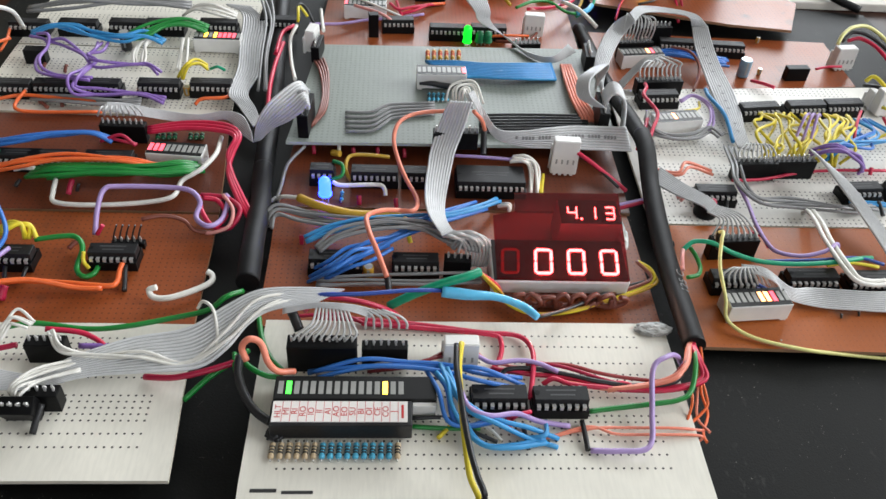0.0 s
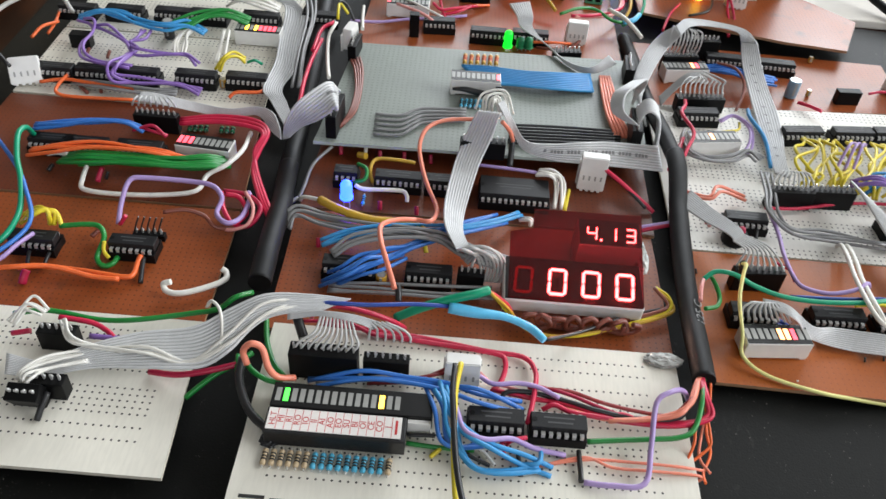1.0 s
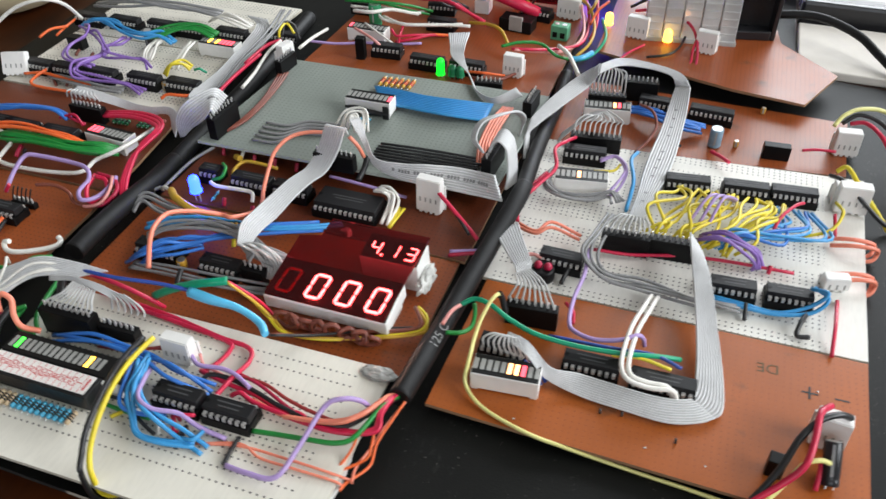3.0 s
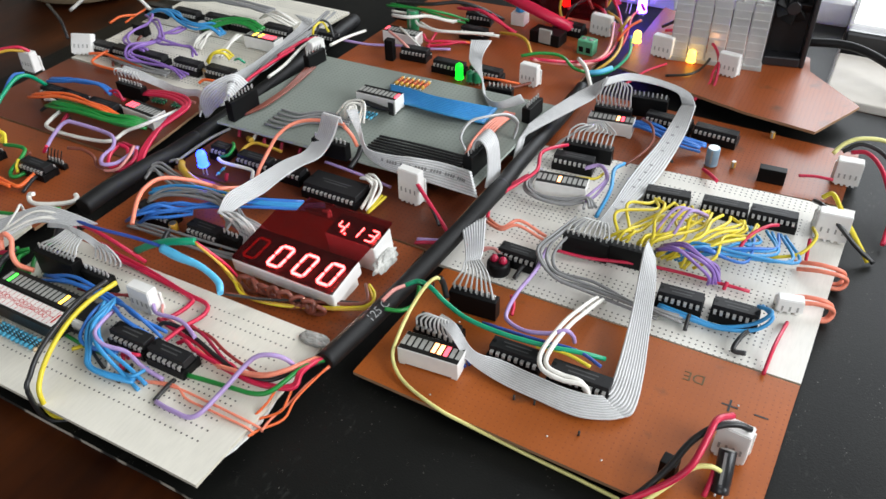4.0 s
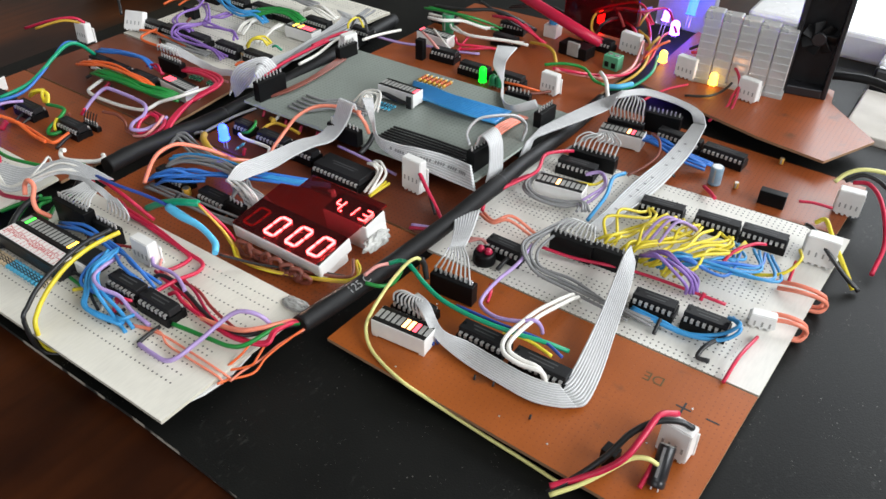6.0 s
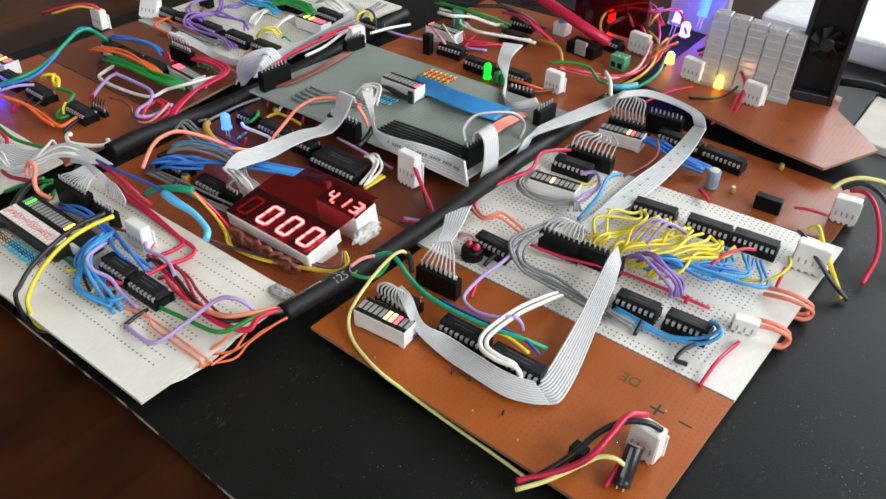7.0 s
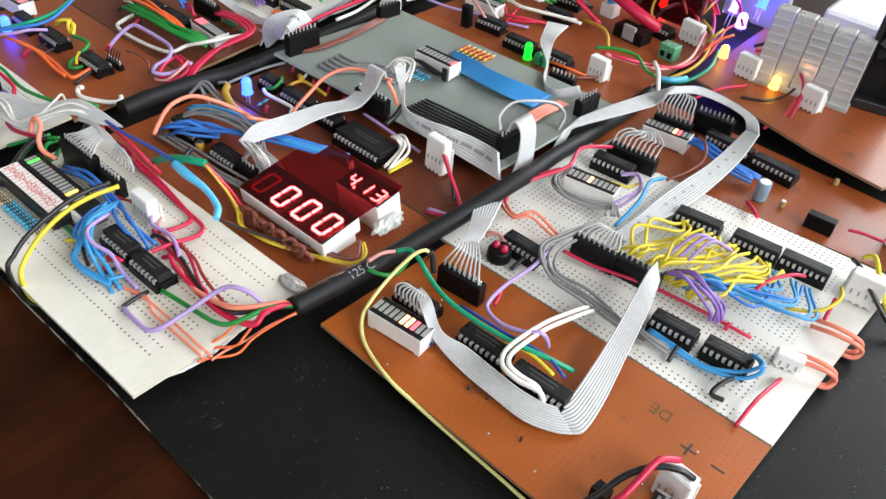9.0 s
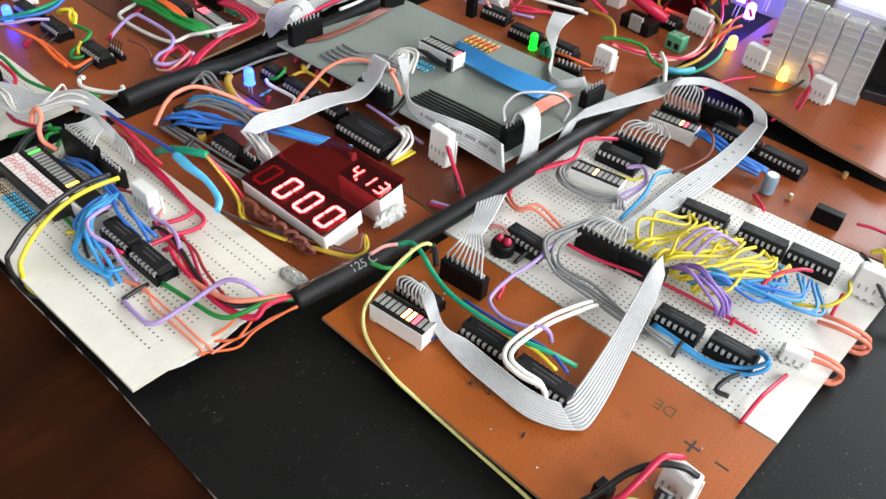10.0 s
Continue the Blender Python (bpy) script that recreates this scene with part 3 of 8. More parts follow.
def can(x, y, z, r, h, sleeve, label, lean=(0, 0), turn=0):
    """An electrolytic capacitor: sleeve with rolled rim, pale stripe and metal top."""
    ob = thing("capacitor", pose(x, y, z, lean[0], lean[1], turn), label, "capacitor", "capacitors")
    part("sleeve", turned([(r * 0.9, 0.0004), (r, 0.001), (r, h * 0.16), (r * 0.93, h * 0.2), (r, h * 0.24), (r, h - 0.0005), (r * 0.92, h)], 20), sleeve, ob)
    part("top", turned([(r * 0.8, h), (r * 0.8, h + 0.0001)], 20), ALU if sleeve is not CAN_BLACK else SEG_OFF, ob, "pale metal top")
    part("stripe", boxed(-0.0005, 0.0005, -r * 1.01, -r * 0.9, h * 0.25, h * 0.95), PALE_INK if sleeve is CAN_BLACK else SEG_OFF, ob, "pale vertical stripe")
    for s in (-1, 1):
        part("lead", boxed(s * r * 0.4 - 0.0002, s * r * 0.4 + 0.0002, -0.0002, 0.0002, -0.001, 0.0006), PIN, ob)
    return ob


def led(x, y, z, mat, label, r=0.0025, h=0.0085, lean=0.0, turn=0.0, stand=0.0):
    """A round-topped indicator lamp with its collar, on legs as long as it stands off the board."""
    ob = thing("indicator_led", pose(x, y, z, lean, 0, turn), label, "led", "indicator leds")
    prof = [(r * 0.99, stand + 0.003), (r, stand + 0.0035), (r, h - r)] + [(r * math.cos(a), h - r + r * math.sin(a)) for a in (0.3, 0.6, 0.9, 1.2, 1.45)]
    part("lens", turned(prof, 16), mat, ob)
    part("collar", turned([(r * 1.15, stand + 0.0022), (r * 1.15, stand + 0.0031)], 16), mat, ob)
    for s in (-1, 1):
        part("leg", boxed(s * 0.00127 - 0.00025, s * 0.00127 + 0.00025, -0.00025, 0.00025, -0.0005, stand + 0.0024), PIN, ob)
    return ob


def stub(colour, a, b, r=0.0011):
    """A short cut piece of wire standing or lying on a board."""
    ob = mesh_ob("wire_stub", tube([a, Vector(a).lerp(Vector(b), 0.5) + Vector((0, 0, 0.0004)), b], r, 7, 3), WIRE[colour])
    return tagged(ob, f"short {SAY.get(colour, colour)} insulated wire link on a board", "wire", "short wire links")


def text(body, size, m, mat, parent, label=""):
    cu = bpy.data.curves.new("lettering", "FONT")
    cu.body, cu.size, cu.extrude = body, size, 0.00003
    cu.align_x, cu.align_y = "CENTER", "CENTER"
    cu.materials.append(mat)
    ob = new("lettering", cu)
    ob.parent = parent
    ob.matrix_basis = m
    if label:
        ob["label"] = label
    return ob


# which of the seven bars burn for each figure: top, upper right, lower right, bottom, lower left, upper left, middle
FIGURE = {"0": (1, 1, 1, 1, 1, 1, 0), "1": (0, 1, 1, 0, 0, 0, 0), "2": (1, 1, 0, 1, 1, 0, 1), "3": (1, 1, 1, 1, 0, 0, 1), "4": (0, 1, 1, 0, 0, 1, 1)}


def figure(parent, ch, x, y, z, w, h, bar, lit, dim=None):
    """One seven-segment figure, leaning a little, each segment a piece."""
    slots = [(0, h / 2, 0), (w / 2, h / 4, 1), (w / 2, -h / 4, 1), (0, -h / 2, 0), (-w / 2, -h / 4, 1), (-w / 2, h / 4, 1), (0, 0, 0)]
    for on, (sx, sy, up) in zip(FIGURE[ch], slots):
        if not on and not dim:
            continue
        L = (h / 2 if up else w) - bar * 0.3
        bm = bmesh.new()
        pts = [(-L / 2, 0), (-L / 2 + bar / 2, bar / 2), (L / 2 - bar / 2, bar / 2), (L / 2, 0), (L / 2 - bar / 2, -bar / 2), (-L / 2 + bar / 2, -bar / 2)]
        lo = [bm.verts.new((a, b, 0)) for a, b in pts]
        hi = [bm.verts.new((a, b, 0.0004)) for a, b in pts]
        bm.faces.new(hi), bm.faces.new(lo[::-1])
        for i in range(6):
            bm.faces.new((lo[i], lo[(i + 1) % 6], hi[(i + 1) % 6], hi[i]))
        o = part("segment", bm, lit if on else dim, parent)
        o.matrix_basis = pose(x + sx + 0.08 * sy, y + sy, z, 0, 0, 85 if up else 0)


def sleeve(r, *pts, label):
    """A black cable sleeve with a slightly uneven skin."""
    bm = tube(pts, lambda f: r * (1 + 0.02 * math.sin(f * 17) + 0.008 * math.sin(f * 41)), 16, 10)
    return tagged(mesh_ob("cable_sleeve", bm, SLEEVE), label, "cable sleeve", "cable sleeves")


# ---- chips, connectors and wires, board by board ----

# cream front board in the middle
dip(14, 0.0915, 0.0391, 0.0055, 0.0)
dip(14, 0.1120, 0.0387, 0.0055, 0.0)
header(9, 0.0321, 0.0562, 0.0055, 0.0, tall=0.0125, deep=0.0060)
header(6, 0.0533, 0.0580, 0.0055, 0.0, tall=0.0090, deep=0.0045)
plug(0.0796, 0.0575, 0.0055, 0.0, w=0.0123, tall=0.0125, deep=0.0060, n=4)

# orange brown front board with the light bar
bar_graph(0.1977, 0.0894, 0.0007, 5.0, {6: AMBER_LIT, 5: AMBER_LIT, 7: RED_LIT}, "white light bar with lit red and amber segments", tall=0.0080)
dip(16, 0.2264, 0.1049, 0.0000, 1.5)
dip(18, 0.2530, 0.1041, 0.0000, 1.0)
dip(14, 0.1929, 0.1035, 0.0000, 0.0)
header(8, 0.1988, 0.1231, 0.0000, 4.3, tall=0.0100, deep=0.0050)
plug(0.3098, 0.0991, 0.0000, -5.4, w=0.0115, tall=0.0150, deep=0.0070, n=4)

# cream board with yellow wires
header(8, 0.2268, 0.1790, 0.0000, 3.0, tall=0.0100, deep=0.0050)
header(8, 0.2466, 0.1815, 0.0000, 3.0, tall=0.0100, deep=0.0050)
dip(14, 0.2736, 0.1651, 0.0000, 3.9)
dip(14, 0.2957, 0.1670, 0.0000, 3.3)
dip(14, 0.2026, 0.1605, 0.0000, -0.7)
dip(16, 0.2480, 0.2344, 0.0000, 7.6)
dip(16, 0.2747, 0.2377, 0.0000, 5.6)
dip(16, 0.2966, 0.2403, 0.0000, 5.1)
bar_graph(0.1990, 0.2190, 0.0007, 9.0, {4: AMBER_LIT}, "white light bar with one lit segment wrapped by grey wires", tall=0.0080)
dip(16, 0.1960, 0.2440, 0.0000, 5.0)
header(10, 0.1990, 0.2560, 0.0000, 6.0, tall=0.0085, deep=0.0060)

# reddish brown board behind it
bar_graph(0.1985, 0.2945, -0.0032, 8.0, {6: AMBER_LIT, 7: RED_LIT}, "white light bar with red lit segments under a ribbon cable", tall=0.0080)
dip(20, 0.2268, 0.3118, -0.0038, -3.0)
dip(18, 0.2535, 0.3100, -0.0038, -3.0)

# brown middle boards
dip(16, 0.0329, 0.1113, 0.0000, 0.0)
dip(14, 0.0648, 0.1104, 0.0000, 0.0)
dip(24, 0.0995, 0.1673, 0.0000, 0.0, wide=True)
dip(16, 0.0470, 0.1694, 0.0000, 0.0)
dip(14, 0.0686, 0.1694, 0.0000, 0.0)
dip(8, 0.0234, 0.1702, 0.0000, 0.0)
header(4, 0.0815, 0.1090, 0.0000, -3.3, tall=0.0090, deep=0.0050)
plug(0.1353, 0.1803, 0.0000, -4.0, w=0.0124, tall=0.0190, deep=0.0060, n=4)

# grey green board
bar_graph(0.0794, 0.2419, 0.0098, 1.0, {9: RED_LIT}, "white light bar with black tape and a red lit segment", tall=0.0080)

# left boards
dip(16, -0.1118, 0.1759, 0.0000, 0.0)
dip(16, -0.0968, 0.1756, 0.0000, 0.0)
dip(16, -0.0720, 0.1762, 0.0000, 0.0)
bar_graph(-0.0429, 0.1798, 0.0007, -4.7, {0: RED_LIT, 1: RED_LIT, 2: RED_LIT}, "white light bar with three lit red segments", tall=0.0080)
header(8, -0.0710, 0.1979, 0.0000, -0.6, tall=0.0095, deep=0.0050)
dip(14, -0.0538, 0.1129, 0.0000, 0.0)
dip(14, -0.0931, 0.1113, 0.0000, 0.0)
dip(16, -0.1363, 0.2361, 0.0000, 0.0)
dip(16, -0.1144, 0.2374, 0.0000, 0.0)
dip(16, -0.0933, 0.2386, 0.0000, 0.0)
dip(16, -0.0640, 0.2403, 0.0000, 0.0)
dip(16, -0.0382, 0.2418, 0.0000, 0.0)
dip(16, -0.1485, 0.3012, 0.0000, 0.0)
dip(16, -0.1222, 0.3032, 0.0000, 0.0)
dip(16, -0.0950, 0.3053, 0.0000, 0.0)
dip(16, -0.0751, 0.3068, 0.0000, 0.0)
dip(16, -0.0456, 0.3090, 0.0000, 0.0)
bar_graph(-0.0426, 0.2891, 0.0007, 0.0, {2: YELLOW_LIT, 4: YELLOW_LIT, 5: RED_LIT, 6: RED_LIT, 7: RED_LIT, 8: RED_LIT}, "white light bar with yellow and red lit segments", tall=0.0080)

# reddish brown board at the back
dip(16, 0.0861, 0.3126, 0.0000, 0.0)
dip(16, 0.1106, 0.3144, 0.0000, 0.0)
plug(0.1379, 0.3188, 0.0000, -3.0, w=0.0119, tall=0.0140, deep=0.0060, n=4)

# wires on the cream front board
wire("red", 0.00095, (0.0281, 0.0775, 0.0070), (0.0446, 0.0766, 0.0070), (0.0652, 0.0746, 0.0070), (0.0879, 0.0710, 0.0070), (0.1012, 0.0696, 0.0070), (0.1055, 0.0630, 0.0080), (0.1047, 0.0522, 0.0100), (0.1022, 0.0396, 0.0090))
wire("red", 0.00095, (0.0446, 0.0749, 0.0070), (0.0693, 0.0725, 0.0070), (0.0915, 0.0700, 0.0070), (0.0951, 0.0662, 0.0070), (0.0938, 0.0585, 0.0070), (0.0905, 0.0531, 0.0070))
wire("crimson", 0.00070, (0.0200, 0.0770, 0.0080), (0.0364, 0.0774, 0.0090), (0.0488, 0.0732, 0.0080), (0.0694, 0.0744, 0.0070))
wire("lilac", 0.00085, (0.0855, 0.0563, 0.0110), (0.0905, 0.0533, 0.0110), (0.0991, 0.0544, 0.0110), (0.1059, 0.0534, 0.0110), (0.1132, 0.0503, 0.0100))
wire("lilac", 0.00090, (0.0760, 0.0470, 0.0130), (0.0783, 0.0383, 0.0150), (0.0810, 0.0310, 0.0150), (0.0878, 0.0287, 0.0140), (0.0965, 0.0311, 0.0120), (0.1042, 0.0302, 0.0090), (0.1145, 0.0302, 0.0065))
wire("lilac", 0.00095, (0.1199, 0.0208, 0.0065), (0.1287, 0.0199, 0.0075), (0.1388, 0.0209, 0.0085), (0.1418, 0.0328, 0.0112), (0.1446, 0.0473, 0.0155), (0.1499, 0.0516, 0.0168), (0.1551, 0.0549, 0.0136), (0.1588, 0.0566, 0.0071), where="hooped over the cream board")
wire("green", 0.00095, (0.1220, 0.0358, 0.0070), (0.1310, 0.0365, 0.0080), (0.1426, 0.0374, 0.0090), (0.1523, 0.0384, 0.0100), (0.1577, 0.0419, 0.0110), (0.1617, 0.0528, 0.0130), (0.1638, 0.0610, 0.0110), (0.1656, 0.0660, 0.0090), (0.1660, 0.0720, 0.0085), where="running into a black sleeve")
wire("salmon", 0.00050, (0.1098, 0.0266, 0.0060), (0.1145, 0.0278, 0.0065), (0.1241, 0.0292, 0.0070), (0.1355, 0.0293, 0.0070), (0.1507, 0.0291, 0.0070), (0.1607, 0.0303, 0.0040), where="as a thin strand over the board edge")
wire("salmon", 0.00050, (0.1049, 0.0253, 0.0060), (0.1204, 0.0297, 0.0070), (0.1293, 0.0268, 0.0070), (0.1405, 0.0266, 0.0070), (0.1561, 0.0271, 0.0060), (0.1592, 0.0272, 0.0040), (0.1576, 0.0272, 0.0020), where="as a thin strand over the board edge")
wire("orange", 0.00050, (0.1582, 0.0427, 0.0100), (0.1577, 0.0383, 0.0080), (0.1554, 0.0335, 0.0050))
wire("orange", 0.00050, (0.1623, 0.0511, 0.0120), (0.1637, 0.0419, 0.0080), (0.1631, 0.0382, 0.0060), (0.1568, 0.0331, 0.0040))
wire("red", 0.00090, (0.0904, 0.0532, 0.0080), (0.1040, 0.0508, 0.0080), (0.1157, 0.0494, 0.0080), (0.1270, 0.0461, 0.0080), (0.1348, 0.0463, 0.0090), (0.1439, 0.0429, 0.0090), (0.1547, 0.0439, 0.0100), (0.1628, 0.0474, 0.0110), (0.1626, 0.0528, 0.0130), (0.1633, 0.0618, 0.0110), (0.1656, 0.0660, 0.0090), (0.1660, 0.0720, 0.0085), where="running into a black sleeve")
wire("red", 0.00090, (0.1074, 0.0464, 0.0080), (0.1112, 0.0473, 0.0100), (0.1169, 0.0457, 0.0090), (0.1265, 0.0445, 0.0090), (0.1361, 0.0434, 0.0090), (0.1515, 0.0427, 0.0100), (0.1637, 0.0464, 0.0110), (0.1634, 0.0528, 0.0130), (0.1640, 0.0619, 0.0110), (0.1656, 0.0660, 0.0090), (0.1660, 0.0720, 0.0085), where="running into a black sleeve")
wire("salmon", 0.00100, (0.1296, 0.0441, 0.0080), (0.1421, 0.0446, 0.0100), (0.1519, 0.0465, 0.0120), (0.1580, 0.0514, 0.0130), (0.1625, 0.0618, 0.0110), (0.1656, 0.0660, 0.0090), (0.1660, 0.0720, 0.0085), where="running into a black sleeve")
wire("salmon", 0.00080, (0.1154, 0.0474, 0.0080), (0.1303, 0.0438, 0.0090), (0.1457, 0.0443, 0.0110), (0.1548, 0.0472, 0.0130), (0.1619, 0.0618, 0.0110), (0.1656, 0.0660, 0.0090), (0.1660, 0.0720, 0.0085), where="running into a black sleeve")
wire("maroon", 0.00070, (0.1026, 0.0551, 0.0080), (0.1163, 0.0544, 0.0090), (0.1277, 0.0507, 0.0090), (0.1392, 0.0483, 0.0090), (0.1506, 0.0471, 0.0100), (0.1583, 0.0527, 0.0130))
wire("black", 0.00090, (0.0937, 0.0500, 0.0080), (0.0957, 0.0520, 0.0090), (0.1041, 0.0525, 0.0090), (0.1157, 0.0501, 0.0090), (0.1270, 0.0470, 0.0090), (0.1385, 0.0453, 0.0090), (0.1522, 0.0456, 0.0100), (0.1599, 0.0544, 0.0110), (0.1656, 0.0660, 0.0090), (0.1660, 0.0720, 0.0085), where="running into a black sleeve")
wire("crimson", 0.00070, (0.1047, 0.0564, 0.0080), (0.1161, 0.0531, 0.0090), (0.1310, 0.0470, 0.0090), (0.1441, 0.0439, 0.0090), (0.1581, 0.0452, 0.0100))
wire("pink", 0.00060, (0.0860, 0.0602, 0.0080), (0.0897, 0.0563, 0.0080), (0.0946, 0.0551, 0.0080), (0.1042, 0.0526, 0.0080))
stub("black", (0.1189, 0.0319, 0.0070), (0.1191, 0.0208, 0.0065), 0.00090)
stub("black", (0.0989, 0.0303, 0.0070), (0.1000, 0.0214, 0.0060), 0.00080)
stub("white", (0.0572, 0.0377, 0.0090), (0.0638, 0.0374, 0.0070), 0.00050)
bundle("blue", 0.00080, 3, 0.00180, (0.0275, 0.0494, 0.0090), (0.0456, 0.0497, 0.0130), (0.0608, 0.0503, 0.0130), (0.0742, 0.0482, 0.0130), (0.0855, 0.0451, 0.0130), (0.1005, 0.0465, 0.0090), seed=1)
bundle("light_blue", 0.00085, 2, 0.00200, (0.0715, 0.0498, 0.0140), (0.0737, 0.0406, 0.0150), (0.0753, 0.0322, 0.0140), (0.0804, 0.0259, 0.0090), (0.0860, 0.0213, 0.0080), (0.0950, 0.0209, 0.0080), (0.1056, 0.0246, 0.0070), seed=2)
bundle("light_blue", 0.00085, 2, 0.00180, (0.0721, 0.0465, 0.0150), (0.0770, 0.0367, 0.0140), (0.0816, 0.0303, 0.0130), (0.0899, 0.0282, 0.0110), (0.1001, 0.0260, 0.0080), (0.1099, 0.0240, 0.0060), seed=3)
bundle("blue", 0.00080, 2, 0.00160, (0.0685, 0.0502, 0.0120), (0.0728, 0.0390, 0.0140), (0.0754, 0.0300, 0.0110), (0.0810, 0.0288, 0.0080), (0.0905, 0.0311, 0.0080), seed=4)
wire("light_blue", 0.00080, (0.0992, 0.0252, 0.0070), (0.1054, 0.0249, 0.0090), (0.1065, 0.0311, 0.0080))
wire("grey", 0.00080, (0.0304, 0.0489, 0.0090), (0.0418, 0.0496, 0.0110), (0.0513, 0.0521, 0.0110), (0.0590, 0.0552, 0.0090))
wire("white", 0.00060, (0.0719, 0.0314, 0.0090), (0.0793, 0.0299, 0.0080), (0.0867, 0.0296, 0.0070), (0.0915, 0.0245, 0.0065))
wire("black", 0.00070, (0.0627, 0.0321, 0.0080), (0.0737, 0.0314, 0.0090), (0.0827, 0.0266, 0.0080), (0.0900, 0.0240, 0.0065))
wire("maroon", 0.00060, (0.0475, 0.0505, 0.0090), (0.0628, 0.0515, 0.0110), (0.0718, 0.0575, 0.0100), (0.0742, 0.0608, 0.0080))
wire("maroon", 0.00060, (0.0571, 0.0521, 0.0090), (0.0687, 0.0546, 0.0110), (0.0748, 0.0579, 0.0090))
wire("green", 0.00080, (0.0628, 0.0299, 0.0065), (0.0737, 0.0289, 0.0070), (0.0848, 0.0289, 0.0070))
wire("yellow", 0.00080, (0.0709, 0.0255, 0.0065), (0.0747, 0.0295, 0.0070), (0.0756, 0.0310, 0.0080), where="cut short beside the chips")
wire("red", 0.00070, (0.0953, 0.0318, 0.0070), (0.0966, 0.0311, 0.0110), (0.1015, 0.0327, 0.0110), (0.0940, 0.0312, 0.0100), (0.0939, 0.0307, 0.0070))
wire("red", 0.00060, (0.0941, 0.0315, 0.0090), (0.0949, 0.0280, 0.0070), (0.0973, 0.0271, 0.0065))
wire("salmon", 0.00115, (0.0082, 0.0475, 0.0180), (0.0068, 0.0496, 0.0220), (0.0095, 0.0506, 0.0250), (0.0130, 0.0505, 0.0230), (0.0152, 0.0471, 0.0180), (0.0182, 0.0464, 0.0140), (0.0233, 0.0489, 0.0110), where="looped over a board corner")
wire("green", 0.00100, (0.0030, 0.0602, 0.0060), (0.0073, 0.0527, 0.0090), (0.0134, 0.0488, 0.0090), (0.0190, 0.0487, 0.0080))
wire("green", 0.00100, (0.0074, 0.0768, 0.0080), (0.0100, 0.0659, 0.0080), (0.0145, 0.0560, 0.0090), (0.0199, 0.0498, 0.0090))
wire("black", 0.00150, (0.0043, 0.0546, 0.0120), (0.0049, 0.0468, 0.0110), (0.0084, 0.0391, 0.0090), (0.0124, 0.0342, 0.0080), (0.0170, 0.0306, 0.0080), where="bent round a board corner")
wire("green", 0.00090, (0.0019, 0.0575, 0.0100), (0.0038, 0.0489, 0.0100), (0.0091, 0.0387, 0.0080), (0.0152, 0.0331, 0.0070))
wire("yellow", 0.00100, (0.0784, 0.0487, 0.0262), (0.0771, 0.0392, 0.0261), (0.0770, 0.0307, 0.0255), (0.0773, 0.0233, 0.0238), (0.0778, 0.0169, 0.0212), (0.0785, 0.0111, 0.0179), (0.0796, 0.0060, 0.0140), (0.0823, 0.0017, 0.0095), (0.0831, 0.0030, -0.0030), (0.0926, 0.0102, -0.0043), where="arching from a white plug to the base")
wire("black", 0.00100, (0.0765, 0.0463, 0.0281), (0.0760, 0.0364, 0.0286), (0.0766, 0.0281, 0.0281), (0.0773, 0.0208, 0.0266), (0.0782, 0.0141, 0.0248), (0.0794, 0.0080, 0.0226), (0.0812, 0.0026, 0.0197), (0.0831, -0.0019, 0.0156), (0.0811, 0.0014, -0.0043), (0.0948, 0.0099, -0.0050), where="arching from a white plug to the base")

# wide pale ribbon from the left boards
ribbon([((-0.0756, 0.0509, 0.0090), (-0.0730, 0.0428, 0.0080)), ((-0.0623, 0.0491, 0.0090), (-0.0605, 0.0429, 0.0080)), ((-0.0503, 0.0540, 0.0120), (-0.0450, 0.0465, 0.0100)), ((-0.0331, 0.0605, 0.0140), (-0.0247, 0.0470, 0.0120)), ((-0.0142, 0.0627, 0.0170), (-0.0083, 0.0482, 0.0130)), ((-0.0013, 0.0687, 0.0220), (0.0007, 0.0527, 0.0170)), ((0.0101, 0.0726, 0.0260), (0.0074, 0.0606, 0.0210)), ((0.0254, 0.0740, 0.0260), (0.0145, 0.0653, 0.0230)), ((0.0389, 0.0752, 0.0240), (0.0296, 0.0686, 0.0240))], 12, mat=RIBBON_WHITE, label="wide pale ribbon cable spread across the boards")
bundle("white", 0.00055, 3, 0.00120, (-0.0601, 0.0635, 0.0140), (-0.0540, 0.0551, 0.0130), (-0.0428, 0.0536, 0.0120), (-0.0271, 0.0513, 0.0140), (-0.0123, 0.0499, 0.0130), (0.0004, 0.0559, 0.0190), (0.0108, 0.0656, 0.0240), (0.0234, 0.0726, 0.0240), seed=5)
bundle("white", 0.00055, 4, 0.00130, (-0.0775, 0.0612, 0.0120), (-0.0749, 0.0659, 0.0140), (-0.0727, 0.0684, 0.0150), (-0.0674, 0.0660, 0.0140), seed=6)
bundle("white", 0.00055, 5, 0.00130, (-0.0652, 0.0382, 0.0110), (-0.0635, 0.0400, 0.0130), (-0.0585, 0.0455, 0.0120), (-0.0479, 0.0512, 0.0110), seed=7)
wire("white", 0.00060, (-0.0039, 0.0503, 0.0140), (-0.0027, 0.0568, 0.0180), (-0.0053, 0.0669, 0.0210), (-0.0099, 0.0724, 0.0200), (-0.0131, 0.0749, 0.0140), where="tied round a ribbon cable")
ribbon([((0.0184, 0.0658, 0.0240), (0.0183, 0.0648, 0.0220)), ((0.0298, 0.0667, 0.0260), (0.0298, 0.0659, 0.0240)), ((0.0413, 0.0670, 0.0250), (0.0414, 0.0643, 0.0240)), ((0.0500, 0.0664, 0.0230), (0.0480, 0.0652, 0.0200))], 6)
